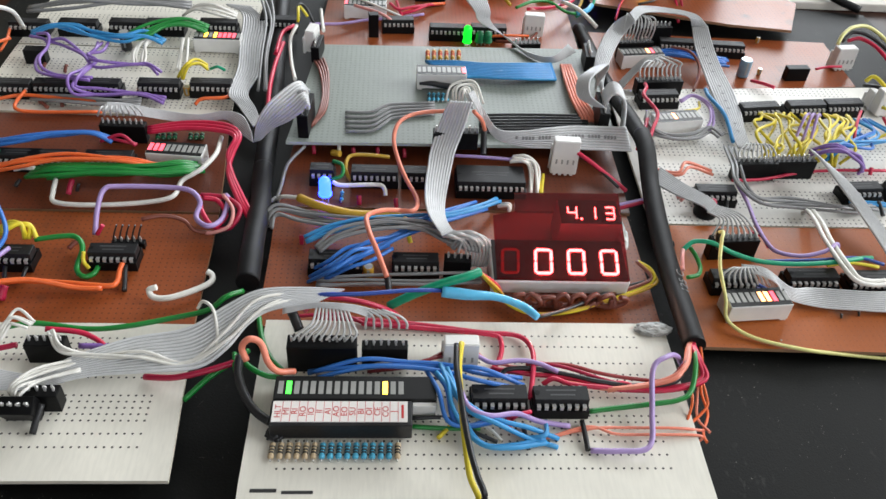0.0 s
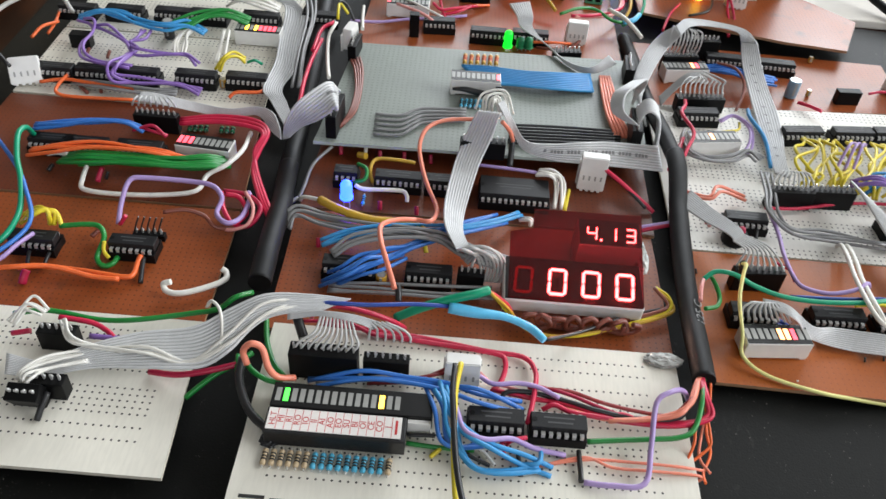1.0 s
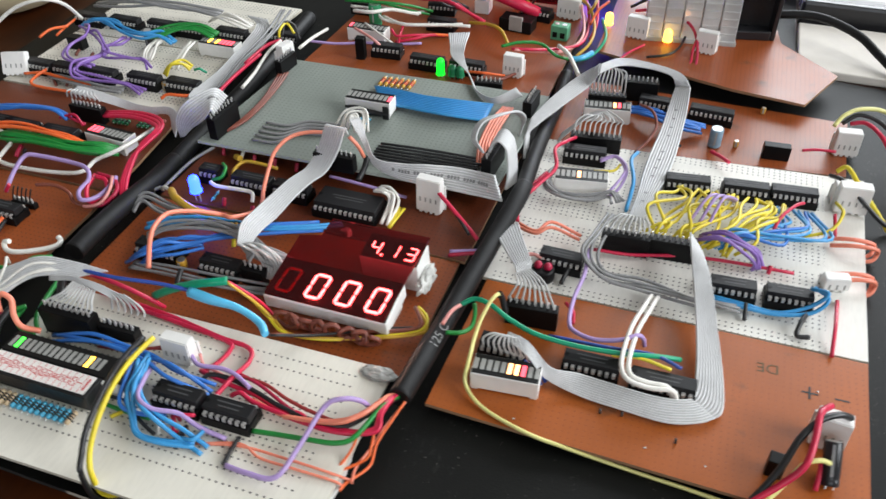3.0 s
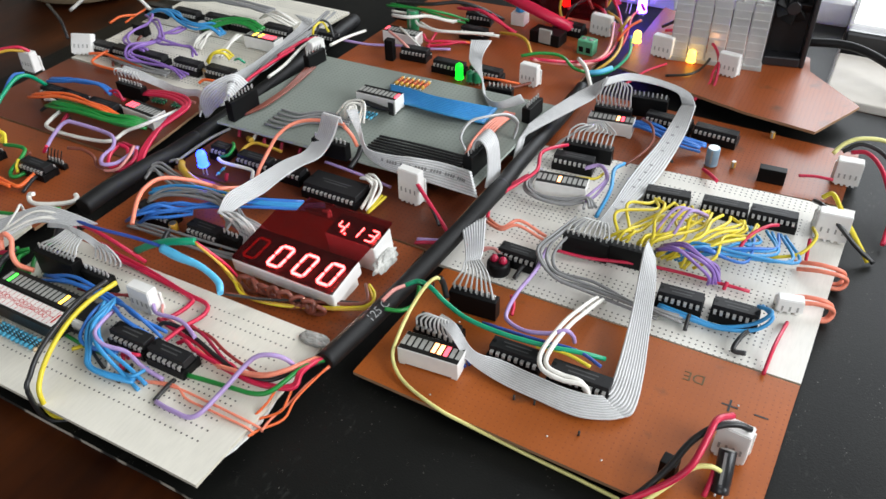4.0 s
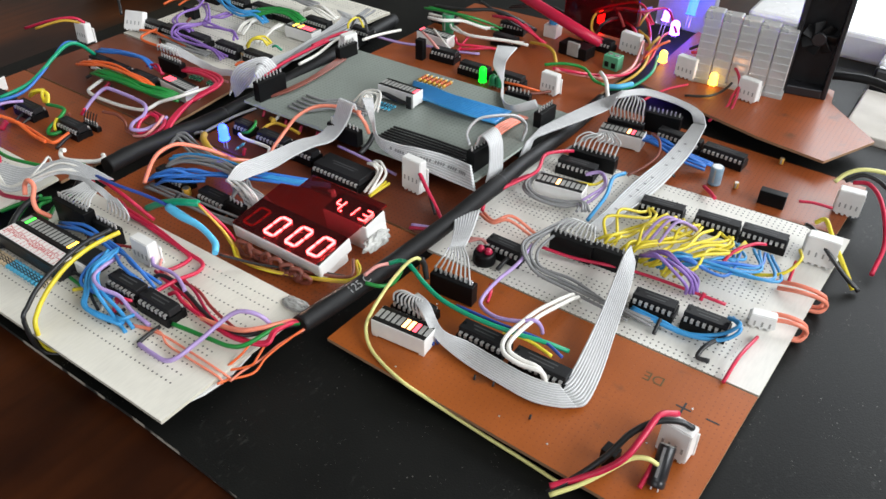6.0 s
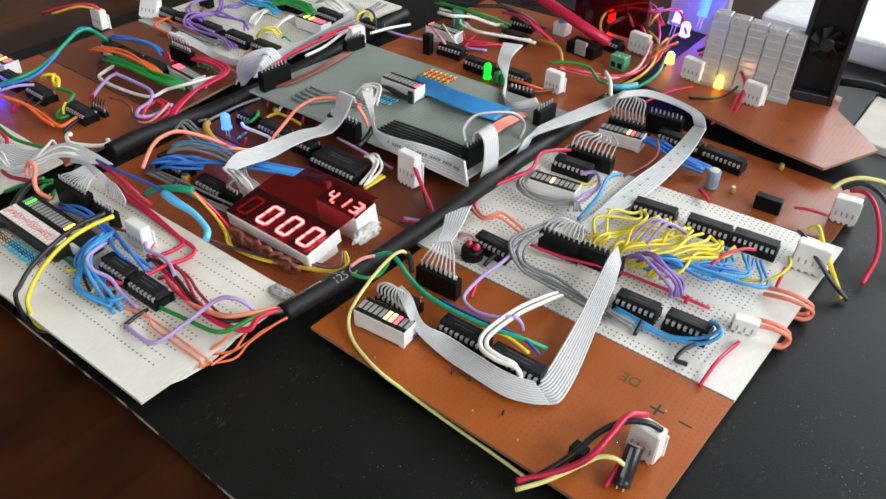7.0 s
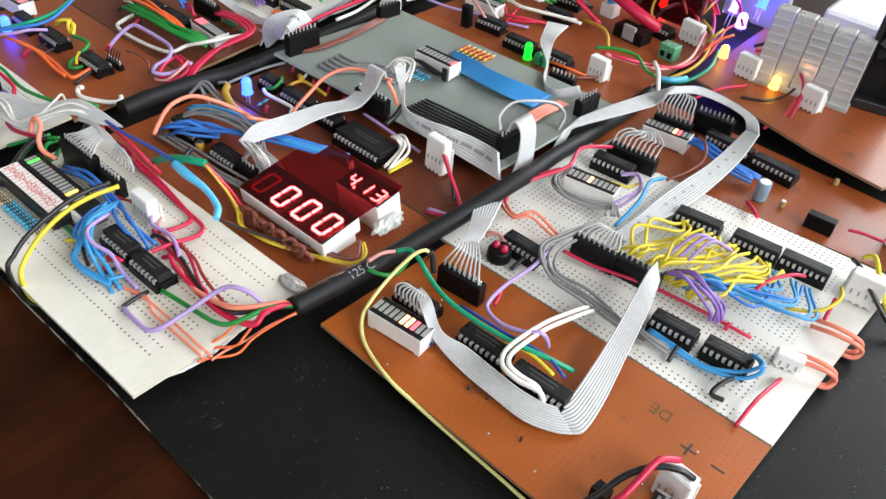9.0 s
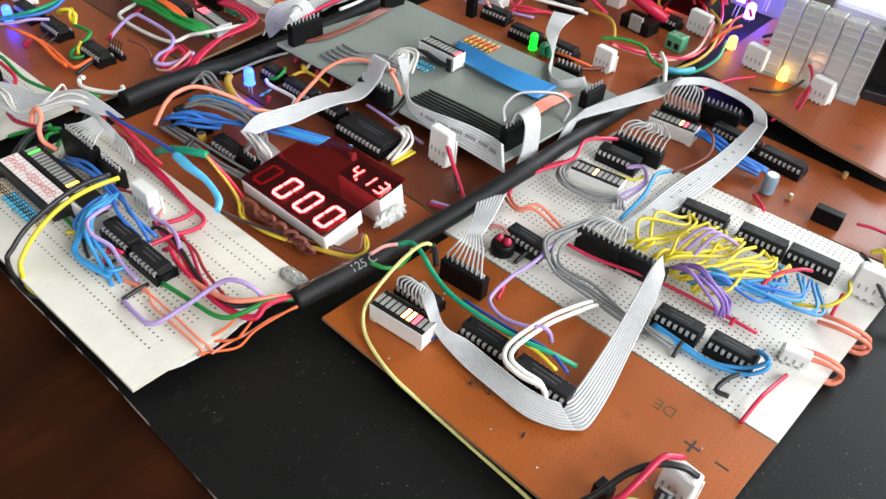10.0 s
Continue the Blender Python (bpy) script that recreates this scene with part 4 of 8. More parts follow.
core("ash", 0.00045, (0.0298, 0.0659, 0.0240), (0.0287, 0.0598, 0.0230), (0.0243, 0.0569, 0.0210), (0.0226, 0.0557, 0.0190))
core("ash", 0.00045, (0.0309, 0.0660, 0.0240), (0.0302, 0.0598, 0.0230), (0.0265, 0.0570, 0.0210), (0.0248, 0.0557, 0.0190))
core("ash", 0.00045, (0.0321, 0.0660, 0.0240), (0.0317, 0.0598, 0.0230), (0.0287, 0.0570, 0.0210), (0.0270, 0.0557, 0.0190))
core("ash", 0.00045, (0.0332, 0.0660, 0.0240), (0.0332, 0.0598, 0.0230), (0.0308, 0.0570, 0.0210), (0.0292, 0.0558, 0.0190))
core("ash", 0.00045, (0.0344, 0.0660, 0.0240), (0.0347, 0.0599, 0.0230), (0.0330, 0.0571, 0.0210), (0.0314, 0.0558, 0.0190))
core("ash", 0.00045, (0.0355, 0.0660, 0.0240), (0.0363, 0.0599, 0.0230), (0.0351, 0.0571, 0.0210), (0.0335, 0.0558, 0.0190))
core("ash", 0.00045, (0.0367, 0.0661, 0.0240), (0.0378, 0.0599, 0.0230), (0.0373, 0.0571, 0.0210), (0.0357, 0.0558, 0.0190))
core("ash", 0.00045, (0.0378, 0.0661, 0.0240), (0.0393, 0.0599, 0.0230), (0.0395, 0.0571, 0.0210), (0.0379, 0.0559, 0.0190))
core("ash", 0.00045, (0.0390, 0.0661, 0.0240), (0.0408, 0.0600, 0.0230), (0.0417, 0.0572, 0.0210), (0.0401, 0.0559, 0.0190))
core("ash", 0.00045, (0.0401, 0.0661, 0.0240), (0.0423, 0.0600, 0.0230), (0.0438, 0.0572, 0.0210), (0.0423, 0.0559, 0.0190))
core("ash", 0.00045, (0.0442, 0.0663, 0.0230), (0.0467, 0.0651, 0.0210), (0.0465, 0.0647, 0.0180), (0.0465, 0.0639, 0.0160))
core("ash", 0.00045, (0.0457, 0.0664, 0.0230), (0.0490, 0.0651, 0.0210), (0.0493, 0.0647, 0.0180), (0.0494, 0.0639, 0.0160))
core("ash", 0.00045, (0.0473, 0.0664, 0.0230), (0.0514, 0.0651, 0.0210), (0.0522, 0.0648, 0.0180), (0.0522, 0.0640, 0.0160))
core("ash", 0.00045, (0.0488, 0.0664, 0.0230), (0.0537, 0.0652, 0.0210), (0.0551, 0.0648, 0.0180), (0.0551, 0.0640, 0.0160))
core("ash", 0.00045, (0.0504, 0.0664, 0.0230), (0.0560, 0.0652, 0.0210), (0.0579, 0.0649, 0.0180), (0.0580, 0.0640, 0.0160))
core("ash", 0.00045, (0.0519, 0.0665, 0.0230), (0.0584, 0.0653, 0.0210), (0.0608, 0.0649, 0.0180), (0.0608, 0.0641, 0.0160))
wire("navy", 0.00080, (0.0188, 0.0757, 0.0180), (0.0293, 0.0722, 0.0240), (0.0449, 0.0720, 0.0250), (0.0607, 0.0760, 0.0230), (0.0739, 0.0783, 0.0210))
wire("red", 0.00095, (0.0250, 0.0722, 0.0160), (0.0277, 0.0714, 0.0220), (0.0322, 0.0721, 0.0230), (0.0448, 0.0731, 0.0200), (0.0548, 0.0756, 0.0130), (0.0580, 0.0785, 0.0070))
wire("black", 0.00180, (0.0198, 0.0710, 0.0200), (0.0218, 0.0666, 0.0190), (0.0239, 0.0628, 0.0160), where="as a thick sleeve beside a header")
wire("green", 0.00100, (-0.0811, 0.0686, 0.0090), (-0.0691, 0.0705, 0.0100), (-0.0521, 0.0699, 0.0080), (-0.0384, 0.0702, 0.0090), (-0.0195, 0.0745, 0.0100), (-0.0096, 0.0761, 0.0120), (-0.0036, 0.0787, 0.0160), (0.0014, 0.0837, 0.0140))
wire("green", 0.00100, (-0.0137, 0.0436, 0.0020), (-0.0059, 0.0501, 0.0060), (0.0030, 0.0559, 0.0090), (0.0063, 0.0597, 0.0090))
wire("red", 0.00100, (-0.0638, 0.0670, 0.0110), (-0.0530, 0.0674, 0.0090), (-0.0469, 0.0652, 0.0080), (-0.0420, 0.0611, 0.0080))
wire("crimson", 0.00100, (-0.0784, 0.0604, 0.0080), (-0.0720, 0.0614, 0.0090))
wire("crimson", 0.00110, (-0.0278, 0.0510, 0.0050), (-0.0168, 0.0492, 0.0070), (-0.0056, 0.0508, 0.0090), (0.0034, 0.0538, 0.0100))
wire("violet", 0.00100, (-0.0517, 0.0620, 0.0080), (-0.0404, 0.0621, 0.0080), (-0.0332, 0.0640, 0.0080))
header(5, -0.0616, 0.0606, 0.0033, 0.0, tall=0.0090, deep=0.0050)
header(4, -0.0619, 0.0375, 0.0033, 0.0, tall=0.0100, deep=0.0060, lean=25)
header(4, -0.0564, 0.0401, 0.0033, 0.0, tall=0.0080, deep=0.0050)
stub("black", (-0.0557, 0.0365, 0.0090), (-0.0573, 0.0286, 0.0040), 0.00110)

# brown middle boards, wires
wire("mustard", 0.00190, (0.0153, 0.1478, 0.0070), (0.0232, 0.1409, 0.0090), (0.0377, 0.1353, 0.0090), (0.0519, 0.1350, 0.0090), (0.0571, 0.1352, 0.0090), where="as a thick yellowish sleeve")
wire("white", 0.00090, (0.0051, 0.1535, 0.0010), (0.0074, 0.1522, 0.0040), (0.0153, 0.1478, 0.0070))
wire("yellow", 0.00080, (0.0554, 0.1351, 0.0090), (0.0594, 0.1304, 0.0100), (0.0627, 0.1287, 0.0090))
wire("mustard", 0.00080, (0.0566, 0.1367, 0.0090), (0.0613, 0.1311, 0.0100), (0.0648, 0.1281, 0.0090))
wire("salmon", 0.00100, (0.0816, 0.2031, 0.0180), (0.0667, 0.1987, 0.0190), (0.0582, 0.1910, 0.0190), (0.0554, 0.1800, 0.0170), (0.0573, 0.1689, 0.0140), (0.0609, 0.1570, 0.0120), (0.0657, 0.1436, 0.0110), (0.0640, 0.1261, 0.0190), (0.0574, 0.1269, 0.0182), (0.0509, 0.1198, 0.0236), (0.0457, 0.1090, 0.0295), (0.0468, 0.0981, 0.0313), (0.0492, 0.0910, 0.0303), (0.0515, 0.0858, 0.0277), (0.0536, 0.0811, 0.0246), where="winding down from the raised board")
wire("black", 0.00130, (0.0535, 0.0981, 0.0090), (0.0540, 0.0953, 0.0080), (0.0543, 0.0928, 0.0060), where="as a short black sleeve")
bundle("grey", 0.00075, 5, 0.00150, (0.0025, 0.1329, 0.0040), (0.0068, 0.1381, 0.0060), (0.0188, 0.1358, 0.0060), (0.0380, 0.1291, 0.0090), (0.0566, 0.1269, 0.0110), (0.0704, 0.1229, 0.0120), (0.0816, 0.1162, 0.0120), (0.0907, 0.1135, 0.0100), seed=8)
bundle("grey", 0.00075, 4, 0.00150, (0.0253, 0.1142, 0.0080), (0.0339, 0.1196, 0.0100), (0.0520, 0.1241, 0.0120), (0.0680, 0.1227, 0.0130), (0.0791, 0.1138, 0.0140), (0.0954, 0.1154, 0.0100), (0.0937, 0.1129, 0.0070), seed=9)
bundle("light_blue", 0.00080, 3, 0.00160, (0.0202, 0.1203, 0.0070), (0.0314, 0.1242, 0.0090), (0.0474, 0.1271, 0.0100), (0.0708, 0.1326, 0.0090), (0.0881, 0.1416, 0.0070), (0.1017, 0.1537, 0.0040), seed=10)
bundle("blue", 0.00080, 4, 0.00190, (0.0232, 0.1031, 0.0030), (0.0317, 0.1017, 0.0090), (0.0391, 0.1078, 0.0110), (0.0478, 0.1120, 0.0110), (0.0567, 0.1184, 0.0110), (0.0731, 0.1301, 0.0090), (0.0936, 0.1482, 0.0050), seed=11)
bundle("blue", 0.00080, 3, 0.00160, (0.0292, 0.1032, 0.0030), (0.0382, 0.1028, 0.0090), (0.0457, 0.1074, 0.0100), (0.0544, 0.1143, 0.0100), seed=12)
bundle("grey", 0.00070, 4, 0.00150, (0.0261, 0.1006, 0.0030), (0.0436, 0.1003, 0.0030), (0.0702, 0.1008, 0.0030), (0.0905, 0.1034, 0.0040), seed=13)
bundle("grey", 0.00070, 5, 0.00120, (0.0789, 0.1099, 0.0130), (0.0823, 0.1128, 0.0150), (0.0883, 0.1152, 0.0130), (0.0944, 0.1158, 0.0090), (0.0941, 0.1152, 0.0040), seed=14)
for i in range(8):
    core("ash", 0.00060, (0.0752 + 0.0006 * i, 0.1108 + 0.0004 * i, 0.0184), (0.0775 + 0.0014 * i, 0.1092 + 0.0004 * i, 0.0205 - 0.0012 * (i % 3)), (0.0822 + 0.0015 * i, 0.1104 + 0.0005 * (i % 4), 0.0170 - 0.0008 * (i % 2)), (0.0850 + 0.0014 * i, 0.1115, 0.0100), (0.0848 + 0.0012 * i, 0.1095, 0.0040))
wire("teal", 0.00170, (0.0544, 0.0788, 0.0120), (0.0639, 0.0794, 0.0180), (0.0749, 0.0803, 0.0230), (0.0819, 0.0813, 0.0250), (0.0872, 0.0841, 0.0250), where="as a thick green sleeve")
wire("sky", lambda f: 0.0021 - 0.0008 * f + 0.0002 * math.sin(9 * f), (0.0733, 0.0777, 0.0210), (0.0831, 0.0772, 0.0200), (0.0936, 0.0782, 0.0180), (0.1031, 0.0767, 0.0150), (0.1083, 0.0721, 0.0140), where="as a thick pale blue sleeve")
wire("yellow", 0.00070, (0.0872, 0.0838, 0.0250), (0.0926, 0.0874, 0.0150), (0.0991, 0.0885, 0.0050), (0.1085, 0.0836, 0.0040), (0.1242, 0.0857, 0.0030), (0.1410, 0.0927, 0.0030), (0.1558, 0.0989, 0.0040), (0.1606, 0.1028, 0.0050), (0.1597, 0.1077, 0.0060), (0.1550, 0.1109, 0.0070))
wire("mustard", 0.00070, (0.0872, 0.0835, 0.0250), (0.0948, 0.0869, 0.0140), (0.1014, 0.0886, 0.0040), (0.1128, 0.0834, 0.0040), (0.1361, 0.0901, 0.0030), (0.1581, 0.0989, 0.0040), (0.1613, 0.1038, 0.0050), (0.1549, 0.1102, 0.0070))
wire("red", 0.00070, (0.0872, 0.0838, 0.0250), (0.0949, 0.0885, 0.0140), (0.0983, 0.0915, 0.0050), (0.1006, 0.0904, 0.0030))
wire("brown", 0.00070, (0.1092, 0.0736, 0.0130), (0.1210, 0.0830, 0.0070), (0.1364, 0.0932, 0.0040), (0.1532, 0.0988, 0.0050), (0.1590, 0.1027, 0.0060), (0.1541, 0.1098, 0.0080))
wire("black", 0.00060, (0.1092, 0.0733, 0.0130), (0.1233, 0.0839, 0.0070), (0.1416, 0.0964, 0.0040), (0.1561, 0.1011, 0.0050))
wire("white", 0.00100, (0.0285, 0.1609, 0.0060), (0.0327, 0.1599, 0.0050), (0.0439, 0.1607, 0.0050), (0.0499, 0.1618, 0.0040), (0.0518, 0.1598, 0.0030), (0.0520, 0.1583, 0.0010))
wire("green", 0.00090, (0.0282, 0.1739, 0.0080), (0.0325, 0.1696, 0.0090), (0.0325, 0.1647, 0.0070), (0.0277, 0.1638, 0.0050))
wire("mustard", 0.00160, (0.0266, 0.1876, 0.0030), (0.0305, 0.1855, 0.0040))
wire("white", 0.00090, (0.0296, 0.1927, 0.0060), (0.0299, 0.1869, 0.0030))
wire("mustard", 0.00090, (0.0537, 0.1823, 0.0050), (0.0433, 0.1822, 0.0060), (0.0355, 0.1810, 0.0060), (0.0337, 0.1739, 0.0050), (0.0354, 0.1694, 0.0020), (0.0386, 0.1666, 0.0010))
wire("grey", 0.00080, (0.0141, 0.1883, 0.0060), (0.0071, 0.1778, 0.0030), (0.0055, 0.1620, 0.0020), (0.0044, 0.1551, 0.0010))
wire("grey", 0.00090, (0.0042, 0.1538, 0.0020), (0.0005, 0.1478, 0.0020), (0.0000, 0.1363, 0.0020))
wire("lilac", 0.00080, (0.0827, 0.1820, 0.0070), (0.0957, 0.1798, 0.0080), (0.1088, 0.1785, 0.0080), (0.1229, 0.1811, 0.0040))
bundle("white", 0.00075, 4, 0.00130, (0.1099, 0.1772, 0.0090), (0.1160, 0.1747, 0.0100), (0.1201, 0.1724, 0.0070), (0.1194, 0.1610, 0.0020), seed=16)
bundle("yellow", 0.00080, 2, 0.00130, (0.1232, 0.1730, 0.0040), (0.1223, 0.1598, 0.0020), seed=17)
bundle("white", 0.00080, 2, 0.00150, (0.1032, 0.1529, 0.0015), (0.1065, 0.1499, 0.0030), (0.1072, 0.1496, 0.0010), seed=18)
stub("crimson", (0.0177, 0.1916, 0.0045), (0.0180, 0.1892, 0.0010), 0.00100)
stub("crimson", (0.0364, 0.1901, 0.0045), (0.0367, 0.1877, 0.0010), 0.00100)
stub("crimson", (0.0478, 0.1906, 0.0045), (0.0481, 0.1882, 0.0010), 0.00100)
stub("crimson", (0.0604, 0.1902, 0.0045), (0.0607, 0.1878, 0.0010), 0.00100)
stub("crimson", (0.0405, 0.1534, 0.0045), (0.0407, 0.1515, 0.0010), 0.00100)
stub("crimson", (0.0566, 0.1520, 0.0045), (0.0569, 0.1500, 0.0010), 0.00100)
stub("crimson", (0.0179, 0.1263, 0.0045), (0.0181, 0.1246, 0.0010), 0.00100)
wire("red", 0.00100, (0.1329, 0.1852, 0.0130), (0.1373, 0.1802, 0.0140), (0.1475, 0.1737, 0.0100), (0.1582, 0.1682, 0.0040), (0.1631, 0.1655, 0.0010))
wire("black", 0.00080, (0.1390, 0.1805, 0.0120), (0.1503, 0.1722, 0.0080), (0.1592, 0.1653, 0.0030))
wire("crimson", 0.00090, (0.1541, 0.1511, 0.0010), (0.1631, 0.1529, 0.0030), (0.1735, 0.1548, 0.0050))
wire("lilac", 0.00080, (0.1542, 0.1527, 0.0020), (0.1659, 0.1546, 0.0040), (0.1705, 0.1543, 0.0060))
led(0.0260, 0.1523, 0.0000, BLUE_LIT, "bright blue lit indicator lamp on the brown board", r=0.0026, h=0.0150, stand=0.0035)
resistor((0.0329, 0.1605, 0.0020), (0.0328, 0.1528, 0.0010), RESIN_BLUE, BLACK_INK, "small pale blue banded resistor", r=0.00080)
can(0.0461, 0.1076, 0.0000, 0.0022, 0.0050, GOLD, "small yellow drop capacitor between wires")
stub("yellow", (0.0618, 0.1261, 0.0060), (0.0630, 0.1231, 0.0040), 0.00100)

# grey green board, wires
core("grey", 0.00075, (0.0316, 0.2129, 0.0096), (0.0437, 0.2135, 0.0096), (0.0505, 0.2184, 0.0100), (0.0561, 0.2208, 0.0100), (0.0758, 0.2229, 0.0100), where="lying in parallel on the grey board")
core("grey", 0.00075, (0.0318, 0.2086, 0.0096), (0.0438, 0.2092, 0.0096), (0.0506, 0.2145, 0.0100), (0.0561, 0.2176, 0.0100), (0.0758, 0.2202, 0.0100), where="lying in parallel on the grey board")
core("grey", 0.00075, (0.0320, 0.2043, 0.0096), (0.0439, 0.2049, 0.0096), (0.0506, 0.2106, 0.0100), (0.0561, 0.2145, 0.0100), (0.0757, 0.2176, 0.0100), where="lying in parallel on the grey board")
core("grey", 0.00075, (0.0322, 0.2002, 0.0096), (0.0440, 0.2007, 0.0096), (0.0507, 0.2069, 0.0100), (0.0561, 0.2114, 0.0100), (0.0756, 0.2150, 0.0100), where="lying in parallel on the grey board")
core("grey", 0.00075, (0.0325, 0.1961, 0.0096), (0.0442, 0.1966, 0.0096), (0.0507, 0.2031, 0.0100), (0.0561, 0.2084, 0.0100), (0.0755, 0.2124, 0.0100), where="lying in parallel on the grey board")
core("brown", 0.00075, (0.0129, 0.2620, 0.0096), (0.0166, 0.2496, 0.0110), (0.0197, 0.2300, 0.0110), (0.0194, 0.2115, 0.0110), (0.0161, 0.1987, 0.0096), where="lying in parallel on the grey board")
core("brown", 0.00075, (0.0143, 0.2630, 0.0096), (0.0179, 0.2497, 0.0110), (0.0206, 0.2300, 0.0110), (0.0202, 0.2116, 0.0110), (0.0165, 0.1996, 0.0096), where="lying in parallel on the grey board")
core("brown", 0.00075, (0.0157, 0.2641, 0.0096), (0.0192, 0.2498, 0.0110), (0.0214, 0.2301, 0.0110), (0.0210, 0.2116, 0.0110), (0.0170, 0.2006, 0.0096), where="lying in parallel on the grey board")
core("brown", 0.00075, (0.0171, 0.2651, 0.0096), (0.0205, 0.2498, 0.0110), (0.0222, 0.2301, 0.0110), (0.0219, 0.2117, 0.0110), (0.0174, 0.2016, 0.0096), where="lying in parallel on the grey board")
core("salmon", 0.00085, (0.1463, 0.2663, 0.0096), (0.1451, 0.2469, 0.0120), (0.1456, 0.2271, 0.0120), (0.1477, 0.2155, 0.0110), (0.1490, 0.2101, 0.0096), where="lying in parallel on the grey board")
core("salmon", 0.00085, (0.1475, 0.2663, 0.0096), (0.1466, 0.2470, 0.0120), (0.1471, 0.2272, 0.0120), (0.1494, 0.2156, 0.0110), (0.1507, 0.2101, 0.0096), where="lying in parallel on the grey board")
core("salmon", 0.00085, (0.1488, 0.2664, 0.0096), (0.1482, 0.2470, 0.0120), (0.1486, 0.2273, 0.0120), (0.1511, 0.2157, 0.0110), (0.1524, 0.2102, 0.0096), where="lying in parallel on the grey board")
core("salmon", 0.00085, (0.1501, 0.2665, 0.0096), (0.1497, 0.2471, 0.0120), (0.1500, 0.2274, 0.0120), (0.1529, 0.2158, 0.0110), (0.1541, 0.2103, 0.0096), where="lying in parallel on the grey board")
core("salmon", 0.00085, (0.1513, 0.2666, 0.0096), (0.1512, 0.2472, 0.0120), (0.1515, 0.2275, 0.0120), (0.1546, 0.2159, 0.0110), (0.1559, 0.2104, 0.0096), where="lying in parallel on the grey board")
ribbon([((0.0716, 0.2651, 0.0100), (0.0825, 0.2478, 0.0100)), ((0.0861, 0.2624, 0.0120), (0.0971, 0.2457, 0.0120)), ((0.1040, 0.2593, 0.0130), (0.1087, 0.2435, 0.0130)), ((0.1225, 0.2604, 0.0130), (0.1235, 0.2433, 0.0130)), ((0.1407, 0.2671, 0.0100), (0.1412, 0.2489, 0.0100))], 10, mat=WIRE["light_blue"], label="flat bright blue ribbon of wires on the grey board")
core("black", 0.00070, (0.0973, 0.2125, 0.0100), (0.1118, 0.2122, 0.0110), (0.1288, 0.2130, 0.0110), (0.1520, 0.2147, 0.0100), where="lying in parallel on the grey board")
core("black", 0.00070, (0.0971, 0.2099, 0.0100), (0.1115, 0.2095, 0.0110), (0.1285, 0.2104, 0.0110), (0.1516, 0.2124, 0.0100), where="lying in parallel on the grey board")
core("black", 0.00070, (0.0969, 0.2074, 0.0100), (0.1113, 0.2068, 0.0110), (0.1281, 0.2079, 0.0110), (0.1512, 0.2101, 0.0100), where="lying in parallel on the grey board")
core("black", 0.00070, (0.0968, 0.2049, 0.0100), (0.1110, 0.2042, 0.0110), (0.1278, 0.2053, 0.0110), (0.1508, 0.2078, 0.0100), where="lying in parallel on the grey board")
core("black", 0.00070, (0.0966, 0.2024, 0.0100), (0.1107, 0.2016, 0.0110), (0.1275, 0.2028, 0.0110), (0.1504, 0.2055, 0.0100), where="lying in parallel on the grey board")
core("black", 0.00070, (0.0964, 0.1999, 0.0100), (0.1105, 0.1991, 0.0110), (0.1271, 0.2003, 0.0110), (0.1500, 0.2032, 0.0100), where="lying in parallel on the grey board")
core("black", 0.00070, (0.0962, 0.1975, 0.0100), (0.1102, 0.1965, 0.0110), (0.1268, 0.1979, 0.0110), (0.1496, 0.2009, 0.0100), where="lying in parallel on the grey board")
header(8, 0.0840, 0.1866, 0.0087, 1.0, tall=0.0090, deep=0.0050)
resistor((0.0735, 0.2791, 0.0097), (0.0732, 0.2664, 0.0097), GOLD, RED_INK, "gold banded resistor in a row on the grey board", r=0.00110, group="gold resistors")
resistor((0.0770, 0.2793, 0.0097), (0.0766, 0.2666, 0.0097), GOLD, RED_INK, "gold banded resistor in a row on the grey board", r=0.00110, group="gold resistors")
resistor((0.0804, 0.2796, 0.0097), (0.0800, 0.2668, 0.0097), GOLD, RED_INK, "gold banded resistor in a row on the grey board", r=0.00110, group="gold resistors")
resistor((0.0839, 0.2798, 0.0097), (0.0834, 0.2670, 0.0097), GOLD, RED_INK, "gold banded resistor in a row on the grey board", r=0.00110, group="gold resistors")
resistor((0.0873, 0.2800, 0.0097), (0.0868, 0.2673, 0.0097), GOLD, RED_INK, "gold banded resistor in a row on the grey board", r=0.00110, group="gold resistors")
resistor((0.0908, 0.2803, 0.0097), (0.0902, 0.2675, 0.0097), GOLD, RED_INK, "gold banded resistor in a row on the grey board", r=0.00110, group="gold resistors")
resistor((0.0733, 0.2336, 0.0097), (0.0728, 0.2243, 0.0097), RESIN_BLUE, BLACK_INK, "blue banded resistor in a row beside the light bar", r=0.00080, group="blue resistors")
resistor((0.0756, 0.2337, 0.0097), (0.0751, 0.2244, 0.0097), RESIN_BLUE, BLACK_INK, "blue banded resistor in a row beside the light bar", r=0.00080, group="blue resistors")
resistor((0.0779, 0.2338, 0.0097), (0.0773, 0.2245, 0.0097), RESIN_BLUE, BLACK_INK, "blue banded resistor in a row beside the light bar", r=0.00080, group="blue resistors")
resistor((0.0803, 0.2339, 0.0097), (0.0796, 0.2246, 0.0097), RESIN_BLUE, BLACK_INK, "blue banded resistor in a row beside the light bar", r=0.00080, group="blue resistors")
resistor((0.0826, 0.2341, 0.0097), (0.0819, 0.2248, 0.0097), RESIN_BLUE, BLACK_INK, "blue banded resistor in a row beside the light bar", r=0.00080, group="blue resistors")
